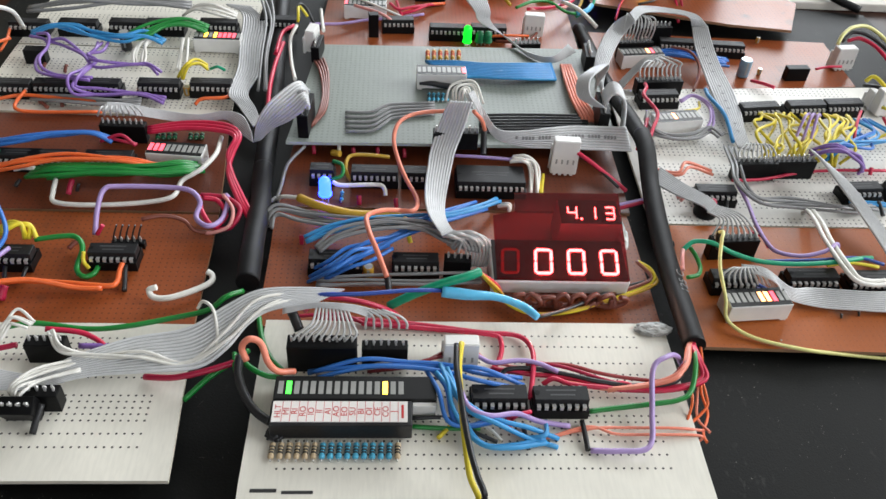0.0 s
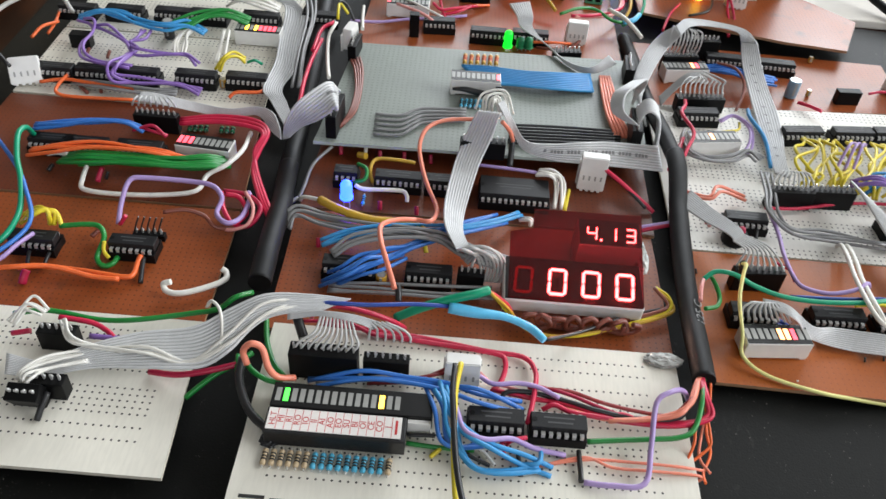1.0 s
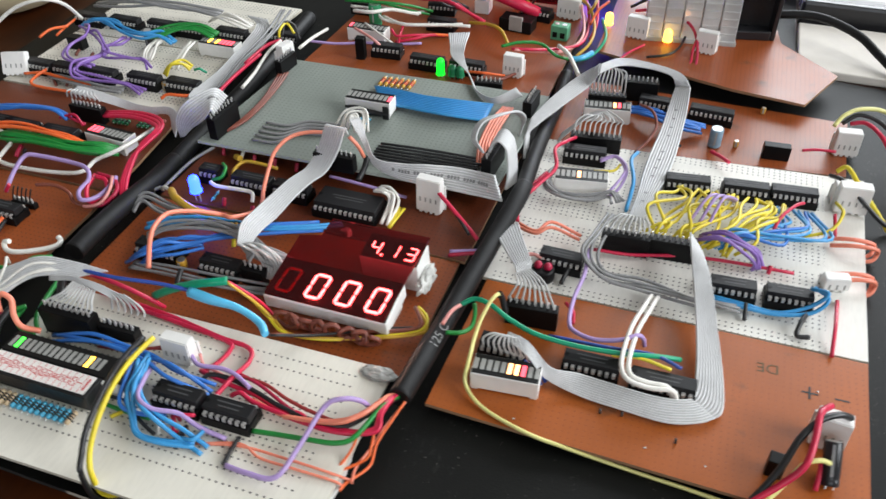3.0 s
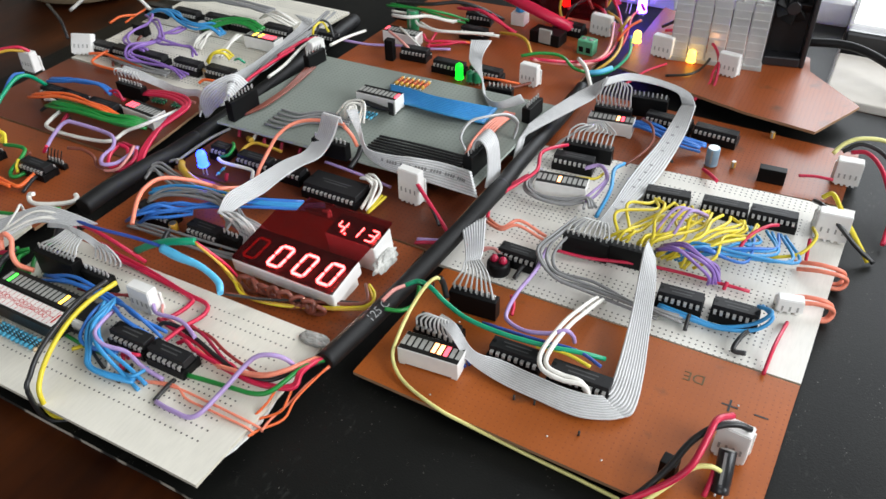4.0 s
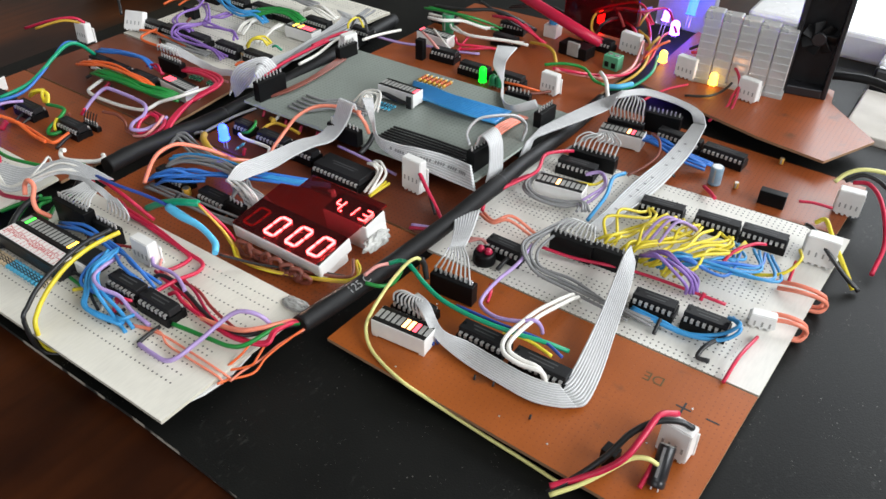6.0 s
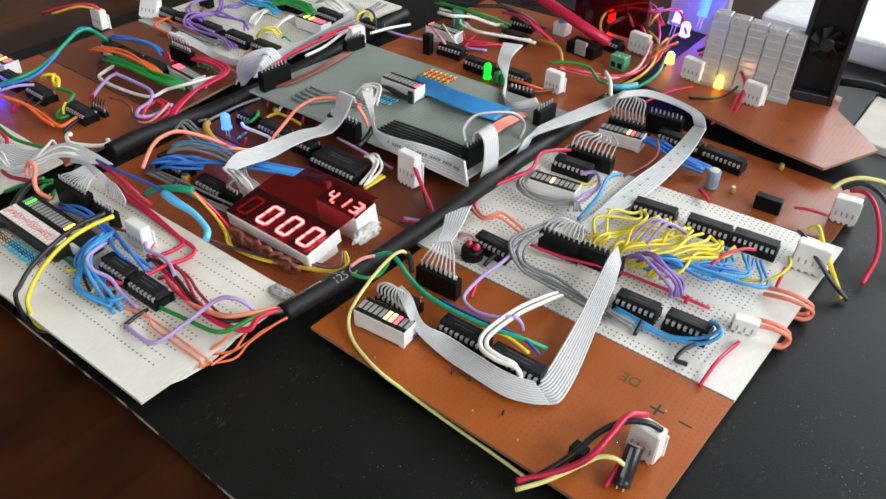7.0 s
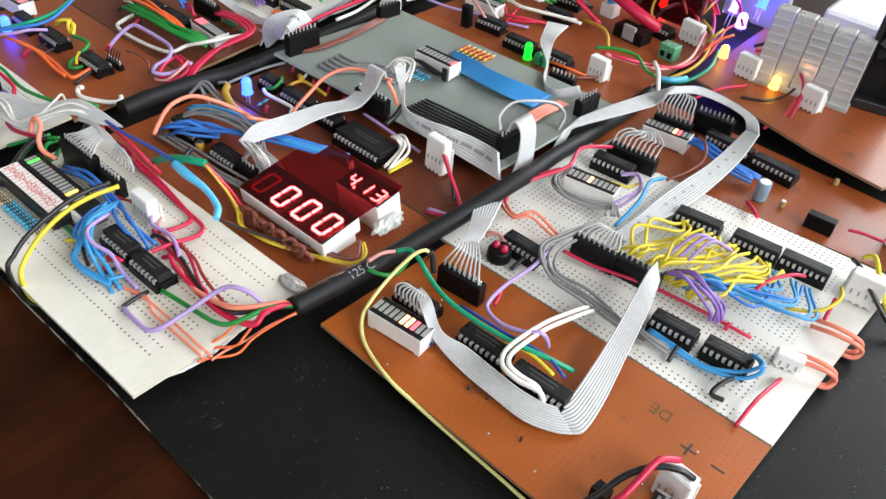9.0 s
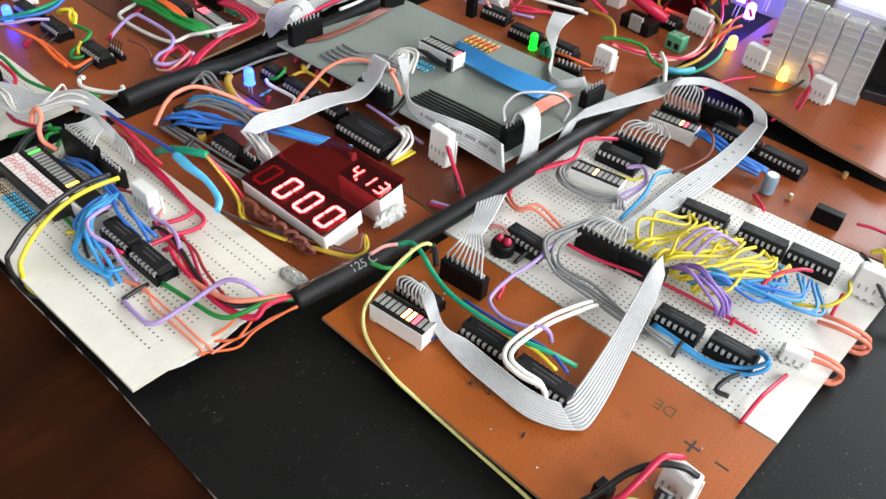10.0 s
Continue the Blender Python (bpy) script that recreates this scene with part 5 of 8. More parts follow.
ribbon([((0.0812, 0.1890, 0.0290), (0.0915, 0.1890, 0.0285)), ((0.0797, 0.1884, 0.0315), (0.0905, 0.1880, 0.0315)), ((0.0755, 0.1870, 0.0190), (0.0879, 0.1844, 0.0215)), ((0.0722, 0.1785, 0.0122), (0.0838, 0.1775, 0.0130)), ((0.0706, 0.1643, 0.0146), (0.0815, 0.1645, 0.0142)), ((0.0691, 0.1500, 0.0154), (0.0793, 0.1515, 0.0138)), ((0.0686, 0.1360, 0.0170), (0.0774, 0.1395, 0.0122)), ((0.0698, 0.1225, 0.0195), (0.0772, 0.1265, 0.0145)), ((0.0748, 0.1105, 0.0188), (0.0796, 0.1141, 0.0180))], 9)
bundle("white", 0.00060, 6, 0.00150, (0.0839, 0.1989, 0.0250), (0.0854, 0.2034, 0.0290), (0.0908, 0.2047, 0.0290), (0.0936, 0.1974, 0.0250), seed=19)
wire("salmon", 0.00100, (0.0916, 0.1892, 0.0270), (0.0957, 0.1897, 0.0220), (0.0979, 0.1904, 0.0160), where="between a ribbon cable and a black sleeve")
wire("black", 0.00150, (0.0978, 0.1944, 0.0140), (0.0978, 0.1899, 0.0100), (0.0973, 0.1826, 0.0070), where="as a black sleeve hanging over the board edge")
ribbon([((0.0921, 0.2017, 0.0303), (0.0890, 0.1960, 0.0320)), ((0.0981, 0.1953, 0.0226), (0.0962, 0.1941, 0.0207)), ((0.1044, 0.1900, 0.0169), (0.1034, 0.1904, 0.0116)), ((0.1166, 0.1909, 0.0160), (0.1161, 0.1888, 0.0082)), ((0.1287, 0.1925, 0.0170), (0.1291, 0.1880, 0.0080)), ((0.1416, 0.1962, 0.0160), (0.1424, 0.1879, 0.0080)), ((0.1538, 0.1956, 0.0165), (0.1555, 0.1873, 0.0082)), ((0.1637, 0.1886, 0.0211), (0.1685, 0.1861, 0.0089))], 9, mat=RIBBON_WHITE, label="printed grey ribbon cable along the raised board edge", print_from=(0.40, 0.95, 1))
ribbon([((0.1722, 0.1626, 0.0090), (0.1796, 0.1735, 0.0090)), ((0.1801, 0.1503, 0.0110), (0.1859, 0.1593, 0.0110)), ((0.1873, 0.1376, 0.0150), (0.1928, 0.1434, 0.0150)), ((0.1891, 0.1327, 0.0150), (0.1943, 0.1372, 0.0150))], 9)
core("ash", 0.00045, (0.1887, 0.1339, 0.0150), (0.1914, 0.1269, 0.0170), (0.1902, 0.1246, 0.0140), (0.1888, 0.1231, 0.0110))
core("ash", 0.00045, (0.1893, 0.1345, 0.0150), (0.1928, 0.1274, 0.0170), (0.1925, 0.1246, 0.0140), (0.1916, 0.1230, 0.0110))
core("ash", 0.00045, (0.1900, 0.1352, 0.0150), (0.1942, 0.1279, 0.0170), (0.1948, 0.1245, 0.0140), (0.1943, 0.1228, 0.0110))
core("ash", 0.00045, (0.1906, 0.1359, 0.0150), (0.1956, 0.1283, 0.0170), (0.1970, 0.1245, 0.0140), (0.1971, 0.1227, 0.0110))
core("ash", 0.00045, (0.1912, 0.1366, 0.0150), (0.1970, 0.1288, 0.0170), (0.1993, 0.1244, 0.0140), (0.1998, 0.1226, 0.0110))
core("ash", 0.00045, (0.1919, 0.1372, 0.0150), (0.1983, 0.1293, 0.0170), (0.2015, 0.1244, 0.0140), (0.2025, 0.1225, 0.0110))
core("ash", 0.00045, (0.1925, 0.1379, 0.0150), (0.1997, 0.1297, 0.0170), (0.2037, 0.1244, 0.0140), (0.2051, 0.1224, 0.0110))
core("ash", 0.00045, (0.1931, 0.1386, 0.0150), (0.2011, 0.1302, 0.0170), (0.2059, 0.1243, 0.0140), (0.2078, 0.1223, 0.0110))

# orange brown board, wires
ribbon([((0.1943, 0.1037, 0.0130), (0.1937, 0.1004, 0.0130)), ((0.2028, 0.1000, 0.0140), (0.2044, 0.0934, 0.0130)), ((0.2128, 0.0951, 0.0090), (0.2117, 0.0924, 0.0050)), ((0.2228, 0.0980, 0.0060), (0.2255, 0.0906, 0.0020)), ((0.2358, 0.0970, 0.0060), (0.2415, 0.0891, 0.0020)), ((0.2494, 0.0961, 0.0060), (0.2571, 0.0885, 0.0020)), ((0.2585, 0.0971, 0.0060), (0.2678, 0.0921, 0.0020)), ((0.2633, 0.0989, 0.0060), (0.2729, 0.0959, 0.0020))], 10, mat=RIBBON_WHITE)
ribbon([((0.2619, 0.1000, 0.0030), (0.2718, 0.0958, 0.0010)), ((0.2638, 0.1070, 0.0050), (0.2752, 0.1001, 0.0020)), ((0.2628, 0.1200, 0.0080), (0.2738, 0.1140, 0.0040)), ((0.2598, 0.1406, 0.0110), (0.2694, 0.1343, 0.0080)), ((0.2562, 0.1592, 0.0140), (0.2658, 0.1509, 0.0110)), ((0.2536, 0.1733, 0.0160), (0.2626, 0.1634, 0.0120)), ((0.2527, 0.1828, 0.0150), (0.2585, 0.1761, 0.0120))], 10, mat=RIBBON_WHITE)
core("ash", 0.00045, (0.1931, 0.1011, 0.0130), (0.1892, 0.1001, 0.0140), (0.1859, 0.0987, 0.0120), (0.1862, 0.0976, 0.0090))
core("ash", 0.00045, (0.1940, 0.1011, 0.0130), (0.1905, 0.1000, 0.0140), (0.1880, 0.0984, 0.0120), (0.1885, 0.0974, 0.0090))
core("ash", 0.00045, (0.1948, 0.1011, 0.0130), (0.1917, 0.1000, 0.0140), (0.1901, 0.0981, 0.0120), (0.1909, 0.0971, 0.0090))
core("ash", 0.00045, (0.1957, 0.1012, 0.0130), (0.1930, 0.0999, 0.0140), (0.1921, 0.0978, 0.0120), (0.1932, 0.0969, 0.0090))
core("ash", 0.00045, (0.1966, 0.1012, 0.0130), (0.1942, 0.0999, 0.0140), (0.1942, 0.0975, 0.0120), (0.1955, 0.0967, 0.0090))
core("ash", 0.00045, (0.1974, 0.1012, 0.0130), (0.1954, 0.0998, 0.0140), (0.1962, 0.0972, 0.0120), (0.1978, 0.0964, 0.0090))
core("ash", 0.00045, (0.1983, 0.1012, 0.0130), (0.1966, 0.0998, 0.0140), (0.1982, 0.0970, 0.0120), (0.2000, 0.0962, 0.0090))
core("ash", 0.00045, (0.1992, 0.1012, 0.0130), (0.1978, 0.0997, 0.0140), (0.2003, 0.0967, 0.0120), (0.2023, 0.0960, 0.0090))
core("ash", 0.00045, (0.2000, 0.1012, 0.0130), (0.1991, 0.0997, 0.0140), (0.2022, 0.0964, 0.0120), (0.2045, 0.0957, 0.0090))
wire("pale_yellow", 0.00075, (0.1868, 0.1165, 0.0180), (0.1869, 0.1125, 0.0220), (0.1852, 0.1080, 0.0210), (0.1834, 0.0992, 0.0160), (0.1837, 0.0869, 0.0100), (0.1845, 0.0812, 0.0040), (0.1932, 0.0748, 0.0015), (0.2102, 0.0696, 0.0010), (0.2246, 0.0692, -0.0010), (0.2485, 0.0693, -0.0040), (0.2666, 0.0684, -0.0044), (0.2815, 0.0672, -0.0045), where="running along the board's front edge")
wire("black", 0.00130, (0.1871, 0.1154, 0.0200), (0.1880, 0.1167, 0.0160), (0.1898, 0.1160, 0.0100), where="as a short black sleeve")
wire("teal", 0.00100, (0.1728, 0.1118, 0.0130), (0.1774, 0.1144, 0.0150), (0.1842, 0.1126, 0.0160), (0.1929, 0.1100, 0.0130), (0.2041, 0.1075, 0.0110), (0.2199, 0.1073, 0.0100), (0.2374, 0.1090, 0.0100), (0.2491, 0.1125, 0.0090), (0.2578, 0.1174, 0.0050))
wire("green", 0.00090, (0.1713, 0.0975, 0.0110), (0.1765, 0.1002, 0.0100), (0.1791, 0.1055, 0.0090), (0.1786, 0.1115, 0.0100), (0.1771, 0.1157, 0.0110))
wire("pink", 0.00080, (0.1693, 0.0994, 0.0130), (0.1706, 0.1059, 0.0140), (0.1728, 0.1118, 0.0130))
wire("lilac", 0.00090, (0.2131, 0.1662, 0.0080), (0.2142, 0.1511, 0.0070), (0.2131, 0.1354, 0.0070), (0.2140, 0.1225, 0.0070), (0.2169, 0.1176, 0.0070), (0.2253, 0.1146, 0.0080), (0.2349, 0.1156, 0.0100), (0.2406, 0.1190, 0.0110), (0.2431, 0.1206, 0.0080), (0.2439, 0.1213, 0.0040))
wire("white", 0.00095, (0.2428, 0.1530, 0.0005), (0.2424, 0.1490, 0.0045), (0.2400, 0.1360, 0.0080), (0.2377, 0.1227, 0.0100), (0.2370, 0.1036, 0.0120), (0.2401, 0.0966, 0.0110), (0.2480, 0.0956, 0.0100), (0.2566, 0.0972, 0.0095), (0.2590, 0.0979, 0.0030), where="running from the cream board over two chips")
wire("white", 0.00095, (0.2454, 0.1530, 0.0005), (0.2450, 0.1488, 0.0045), (0.2428, 0.1355, 0.0080), (0.2403, 0.1221, 0.0100), (0.2396, 0.1038, 0.0120), (0.2416, 0.0985, 0.0110), (0.2474, 0.0979, 0.0100), (0.2547, 0.0984, 0.0095), (0.2577, 0.0990, 0.0030), where="running from the cream board over two chips")
bundle("navy", 0.00070, 3, 0.00140, (0.2006, 0.1034, 0.0030), (0.2057, 0.0979, 0.0030), (0.2119, 0.0933, 0.0020), seed=21)
wire("yellow", 0.00070, (0.2331, 0.1079, 0.0090), (0.2436, 0.1096, 0.0090), (0.2550, 0.1079, 0.0085))
wire("navy", 0.00070, (0.2085, 0.1111, 0.0080), (0.2305, 0.1112, 0.0090), (0.2476, 0.1129, 0.0090), (0.2585, 0.1102, 0.0080))
wire("red", 0.00080, (0.2155, 0.1240, 0.0040), (0.2142, 0.1288, 0.0060), (0.2104, 0.1347, 0.0040))
stub("black", (0.2333, 0.0878, 0.0016), (0.2336, 0.0868, 0.0002), 0.00045)
stub("black", (0.2410, 0.0891, 0.0016), (0.2413, 0.0880, 0.0002), 0.00045)
stub("black", (0.2607, 0.0833, 0.0016), (0.2609, 0.0823, 0.0002), 0.00045)
stub("black", (0.1759, 0.1297, 0.0016), (0.1763, 0.1282, 0.0002), 0.00045)
wire("red", 0.00120, (0.3074, 0.1010, 0.0170), (0.3032, 0.0938, 0.0200), (0.3019, 0.0839, 0.0180), (0.3000, 0.0759, 0.0140), (0.2947, 0.0712, 0.0080), (0.2861, 0.0652, 0.0020), (0.2812, 0.0609, 0.0000))
wire("black", 0.00120, (0.3139, 0.0988, 0.0160), (0.3094, 0.0961, 0.0190), (0.3032, 0.0916, 0.0190), (0.2977, 0.0844, 0.0160), (0.2938, 0.0762, 0.0100), (0.2885, 0.0684, 0.0040), (0.2813, 0.0592, -0.0020))
wire("pale_yellow", 0.00090, (0.3090, 0.0834, 0.0090), (0.3056, 0.0820, 0.0110), (0.3008, 0.0796, 0.0100), (0.2961, 0.0731, 0.0070), (0.2900, 0.0654, 0.0030), (0.2828, 0.0577, 0.0000))
wire("red", 0.00090, (0.3070, 0.0853, 0.0070), (0.3069, 0.0810, 0.0040), (0.3064, 0.0773, 0.0010))
header(2, 0.2933, 0.0811, 0.0000, -7.3, tall=0.0080, deep=0.0050, label="small black two-way socket on the orange board", solder=False)
can(0.3108, 0.0800, 0.0015, 0.0030, 0.0150, CAN_BLACK, "shiny black electrolytic capacitor leaning against a plug", lean=(-42, -8))

# cream board with yellow wires, wires
ribbon([((0.2250, 0.1974, 0.0050), (0.2318, 0.1946, 0.0050)), ((0.2264, 0.2153, 0.0050), (0.2339, 0.2125, 0.0050)), ((0.2263, 0.2351, 0.0050), (0.2373, 0.2304, 0.0050)), ((0.2273, 0.2554, 0.0050), (0.2397, 0.2502, 0.0050)), ((0.2293, 0.2762, 0.0050), (0.2404, 0.2723, 0.0053)), ((0.2304, 0.2971, 0.0068), (0.2407, 0.2933, 0.0078)), ((0.2318, 0.3140, 0.0120), (0.2399, 0.3105, 0.0141))], 9, label="printed grey ribbon cable rising from the cream board", print_from=(0.15, 0.9, 3))
ribbon([((0.2318, 0.3140, 0.0120), (0.2399, 0.3105, 0.0141)), ((0.2276, 0.3137, 0.0180), (0.2336, 0.3171, 0.0180)), ((0.2141, 0.3158, 0.0190), (0.2174, 0.3221, 0.0190)), ((0.2000, 0.3101, 0.0210), (0.1996, 0.3209, 0.0200)), ((0.1911, 0.2955, 0.0220), (0.1900, 0.3064, 0.0220))], 9, label="grey ribbon cable folded back over the boards")
ribbon([((0.1900, 0.3064, 0.0220), (0.1911, 0.2955, 0.0220)), ((0.1830, 0.3060, 0.0170), (0.1868, 0.2975, 0.0130)), ((0.1755, 0.2965, 0.0135), (0.1805, 0.2860, 0.0105)), ((0.1695, 0.2830, 0.0110), (0.1735, 0.2690, 0.0098)), ((0.1658, 0.2710, 0.0098), (0.1688, 0.2560, 0.0098)), ((0.1640, 0.2570, 0.0096), (0.1655, 0.2420, 0.0096)), ((0.1668, 0.2420, 0.0040), (0.1676, 0.2300, 0.0040))], 9, label="grey ribbon cable sloping down over a black sleeve")
for i in range(10):
    x = 0.1868 + i * 0.0021
    core("ash", 0.00045, (0.1895 + i * 0.0014, 0.3080 - i * 0.0003, 0.0215), (0.1880 + i * 0.0019, 0.3035, 0.0205 - 0.0006 * (i % 3)), (x, 0.2995 + i * 0.0003, 0.0150), (x, 0.3015 + i * 0.0003, 0.0085))
header(8, 0.1965, 0.3030, -0.0038, 8.0, tall=0.0105, deep=0.0050, label="black header socket with bared cable cores on top", solder=True)
header(8, 0.2120, 0.3210, -0.0038, 6.0, tall=0.0120, deep=0.0060, label="black header socket under a folded ribbon cable")
ribbon([((0.1568, 0.2040, 0.0225), (0.1572, 0.2150, 0.0225)), ((0.1582, 0.2040, 0.0275), (0.1587, 0.2150, 0.0278)), ((0.1615, 0.2035, 0.0290), (0.1622, 0.2145, 0.0294)), ((0.1655, 0.2025, 0.0250), (0.1662, 0.2135, 0.0250)), ((0.1668, 0.2010, 0.0144), (0.1684, 0.2120, 0.0132)), ((0.1664, 0.1990, 0.0060), (0.1690, 0.2100, 0.0040))], 8, mat=RIBBON_WHITE, label="pale ribbon cable bent down beside a header")
ribbon([((0.1552, 0.2000, 0.0240), (0.1520, 0.2060, 0.0210)), ((0.1492, 0.2070, 0.0265), (0.1450, 0.2140, 0.0215)), ((0.1500, 0.2150, 0.0305), (0.1456, 0.2225, 0.0256)), ((0.1560, 0.2225, 0.0315), (0.1517, 0.2297, 0.0265)), ((0.1625, 0.2330, 0.0290), (0.1585, 0.2400, 0.0235)), ((0.1650, 0.2400, 0.0220), (0.1618, 0.2470, 0.0150)), ((0.1625, 0.2430, 0.0150), (0.1610, 0.2430, 0.0060))], 8, label="pale ribbon cable curled in a loop beside a header")
core("ash", 0.00045, (0.2252, 0.1899, 0.0120), (0.2222, 0.1859, 0.0150), (0.2185, 0.1821, 0.0130), (0.2178, 0.1783, 0.0110))
core("ash", 0.00045, (0.2260, 0.1900, 0.0120), (0.2237, 0.1858, 0.0150), (0.2207, 0.1821, 0.0130), (0.2201, 0.1785, 0.0110))
core("ash", 0.00045, (0.2268, 0.1900, 0.0120), (0.2251, 0.1857, 0.0150), (0.2229, 0.1820, 0.0130), (0.2224, 0.1787, 0.0110))
core("ash", 0.00045, (0.2277, 0.1901, 0.0120), (0.2266, 0.1857, 0.0150), (0.2251, 0.1819, 0.0130), (0.2248, 0.1790, 0.0110))
core("ash", 0.00045, (0.2285, 0.1901, 0.0120), (0.2281, 0.1856, 0.0150), (0.2273, 0.1818, 0.0130), (0.2271, 0.1792, 0.0110))
core("ash", 0.00045, (0.2293, 0.1902, 0.0120), (0.2295, 0.1855, 0.0150), (0.2295, 0.1817, 0.0130), (0.2294, 0.1794, 0.0110))
core("ash", 0.00045, (0.2301, 0.1902, 0.0120), (0.2310, 0.1854, 0.0150), (0.2317, 0.1816, 0.0130), (0.2317, 0.1796, 0.0110))
core("ash", 0.00045, (0.2309, 0.1903, 0.0120), (0.2324, 0.1854, 0.0150), (0.2338, 0.1816, 0.0130), (0.2339, 0.1799, 0.0110))
core("ash", 0.00045, (0.2318, 0.1904, 0.0120), (0.2339, 0.1853, 0.0150), (0.2360, 0.1815, 0.0130), (0.2362, 0.1801, 0.0110))
ribbon([((0.1795, 0.2560, 0.0010), (0.1800, 0.2650, 0.0010)), ((0.1850, 0.2610, 0.0060), (0.1860, 0.2700, 0.0050)), ((0.1915, 0.2640, 0.0120), (0.1935, 0.2735, 0.0110)), ((0.1975, 0.2640, 0.0150), (0.2005, 0.2725, 0.0140))], 9, label="short grey ribbon cable rising to a header")
for i in range(10):
    x = 0.1878 + i * 0.0025
    core("ash", 0.00045, (0.1955 + i * 0.0006, 0.2640 + i * 0.0009, 0.0148), (0.1915 + i * 0.0021, 0.2620, 0.0158 - 0.0007 * (i % 3)), (x, 0.2580 + i * 0.0003, 0.0135), (x, 0.2548 + i * 0.0003, 0.0092))
bundle("violet", 0.00080, 5, 0.00170, (0.2571, 0.1894, 0.0080), (0.2660, 0.1853, 0.0120), (0.2757, 0.1843, 0.0110), (0.2819, 0.1851, 0.0060), (0.2831, 0.1829, 0.0020), seed=22)
wire("red", 0.00080, (0.2145, 0.1716, 0.0040), (0.2304, 0.1743, 0.0030), (0.2516, 0.1805, 0.0030), (0.2714, 0.1830, 0.0030), (0.2980, 0.1851, 0.0020), where="lying straight along a row of chips")
bundle("grey", 0.00075, 4, 0.00140, (0.1870, 0.2250, 0.0070), (0.1835, 0.2170, 0.0065), (0.1855, 0.2085, 0.0055), (0.1945, 0.2050, 0.0050), (0.2060, 0.2075, 0.0050), (0.2145, 0.2110, 0.0060), (0.2190, 0.2050, 0.0070), seed=23)
bundle("grey", 0.00075, 4, 0.00160, (0.2181, 0.1933, 0.0080), (0.2147, 0.1741, 0.0090), (0.2141, 0.1611, 0.0070), (0.2224, 0.1544, 0.0040), (0.2377, 0.1551, 0.0030), (0.2568, 0.1525, 0.0030), (0.2679, 0.1537, 0.0020), seed=24)
bundle("lilac", 0.00075, 2, 0.00140, (0.2050, 0.2350, 0.0080), (0.2120, 0.2370, 0.0095), (0.2180, 0.2290, 0.0085), (0.2165, 0.2170, 0.0060), (0.2130, 0.2100, 0.0050), seed=25)
wire("light_blue", 0.00100, (0.2216, 0.2461, 0.0090), (0.2199, 0.2350, 0.0110), (0.2236, 0.2191, 0.0100), (0.2235, 0.2009, 0.0060))
wire("yellow", 0.00070, (0.2037, 0.2247, 0.0080), (0.2127, 0.2279, 0.0080), (0.2150, 0.2343, 0.0080))
wire("red", 0.00095, (0.1783, 0.1778, 0.0060), (0.1761, 0.1863, 0.0090), (0.1818, 0.2020, 0.0110), (0.1869, 0.2148, 0.0130), (0.1832, 0.2293, 0.0140), (0.1868, 0.2390, 0.0130), (0.1895, 0.2501, 0.0090))
wire("red", 0.00095, (0.1716, 0.1878, 0.0090), (0.1783, 0.2029, 0.0090), (0.1827, 0.2150, 0.0090))
bundle("salmon", 0.00080, 2, 0.00220, (0.1773, 0.1774, 0.0040), (0.1881, 0.1735, 0.0060), (0.1939, 0.1784, 0.0060), (0.2070, 0.1773, 0.0030), seed=26)
bundle("pink", 0.00080, 2, 0.00180, (0.1851, 0.1557, 0.0040), (0.1908, 0.1583, 0.0050), (0.1985, 0.1574, 0.0040), seed=27)
stub("black", (0.2053, 0.1486, 0.0010), (0.2068, 0.1557, 0.0040), 0.00100)
bundle("light_blue", 0.00085, 2, 0.00150, (0.2665, 0.1590, 0.0030), (0.2799, 0.1575, 0.0025), (0.2917, 0.1578, 0.0025), (0.3040, 0.1600, 0.0040), (0.3087, 0.1641, 0.0090), (0.3048, 0.1702, 0.0090), seed=28)
bundle("grey", 0.00060, 3, 0.00140, (0.2643, 0.1545, 0.0040), (0.2713, 0.1533, 0.0040), (0.2775, 0.1539, 0.0030), seed=29)
stub("black", (0.2795, 0.1575, 0.0040), (0.2799, 0.1508, 0.0010), 0.00090)
wire("black", 0.00100, (0.3030, 0.1597, 0.0040), (0.3004, 0.1525, 0.0040), (0.2997, 0.1475, 0.0020), (0.3045, 0.1480, 0.0020))
wire("red", 0.00080, (0.3127, 0.1411, 0.0010), (0.3135, 0.1555, 0.0040), (0.3154, 0.1742, 0.0010))
wire("salmon", 0.00100, (0.3111, 0.2139, 0.0020), (0.3203, 0.2126, 0.0050), (0.3294, 0.2138, 0.0040), (0.3321, 0.2173, -0.0010), (0.3293, 0.2140, -0.0040), (0.3165, 0.2127, -0.0030), where="looped round the board edge")
wire("salmon", 0.00100, (0.3129, 0.1895, 0.0020), (0.3207, 0.1888, 0.0050), (0.3276, 0.1903, 0.0040), (0.3303, 0.1931, -0.0010), (0.3287, 0.1890, -0.0040), (0.3201, 0.1870, -0.0030), where="looped round the board edge")
wire("salmon", 0.00100, (0.3129, 0.2095, 0.0020), (0.3220, 0.2083, 0.0050), (0.3308, 0.2101, 0.0040), (0.3334, 0.2136, -0.0010), (0.3304, 0.2110, -0.0040), (0.3180, 0.2090, -0.0030), where="looped round the board edge")
wire("salmon", 0.00100, (0.3146, 0.1855, 0.0020), (0.3221, 0.1854, 0.0050), (0.3287, 0.1875, 0.0040), (0.3312, 0.1908, -0.0010), (0.3291, 0.1879, -0.0040), (0.3210, 0.1848, -0.0030), where="looped round the board edge")
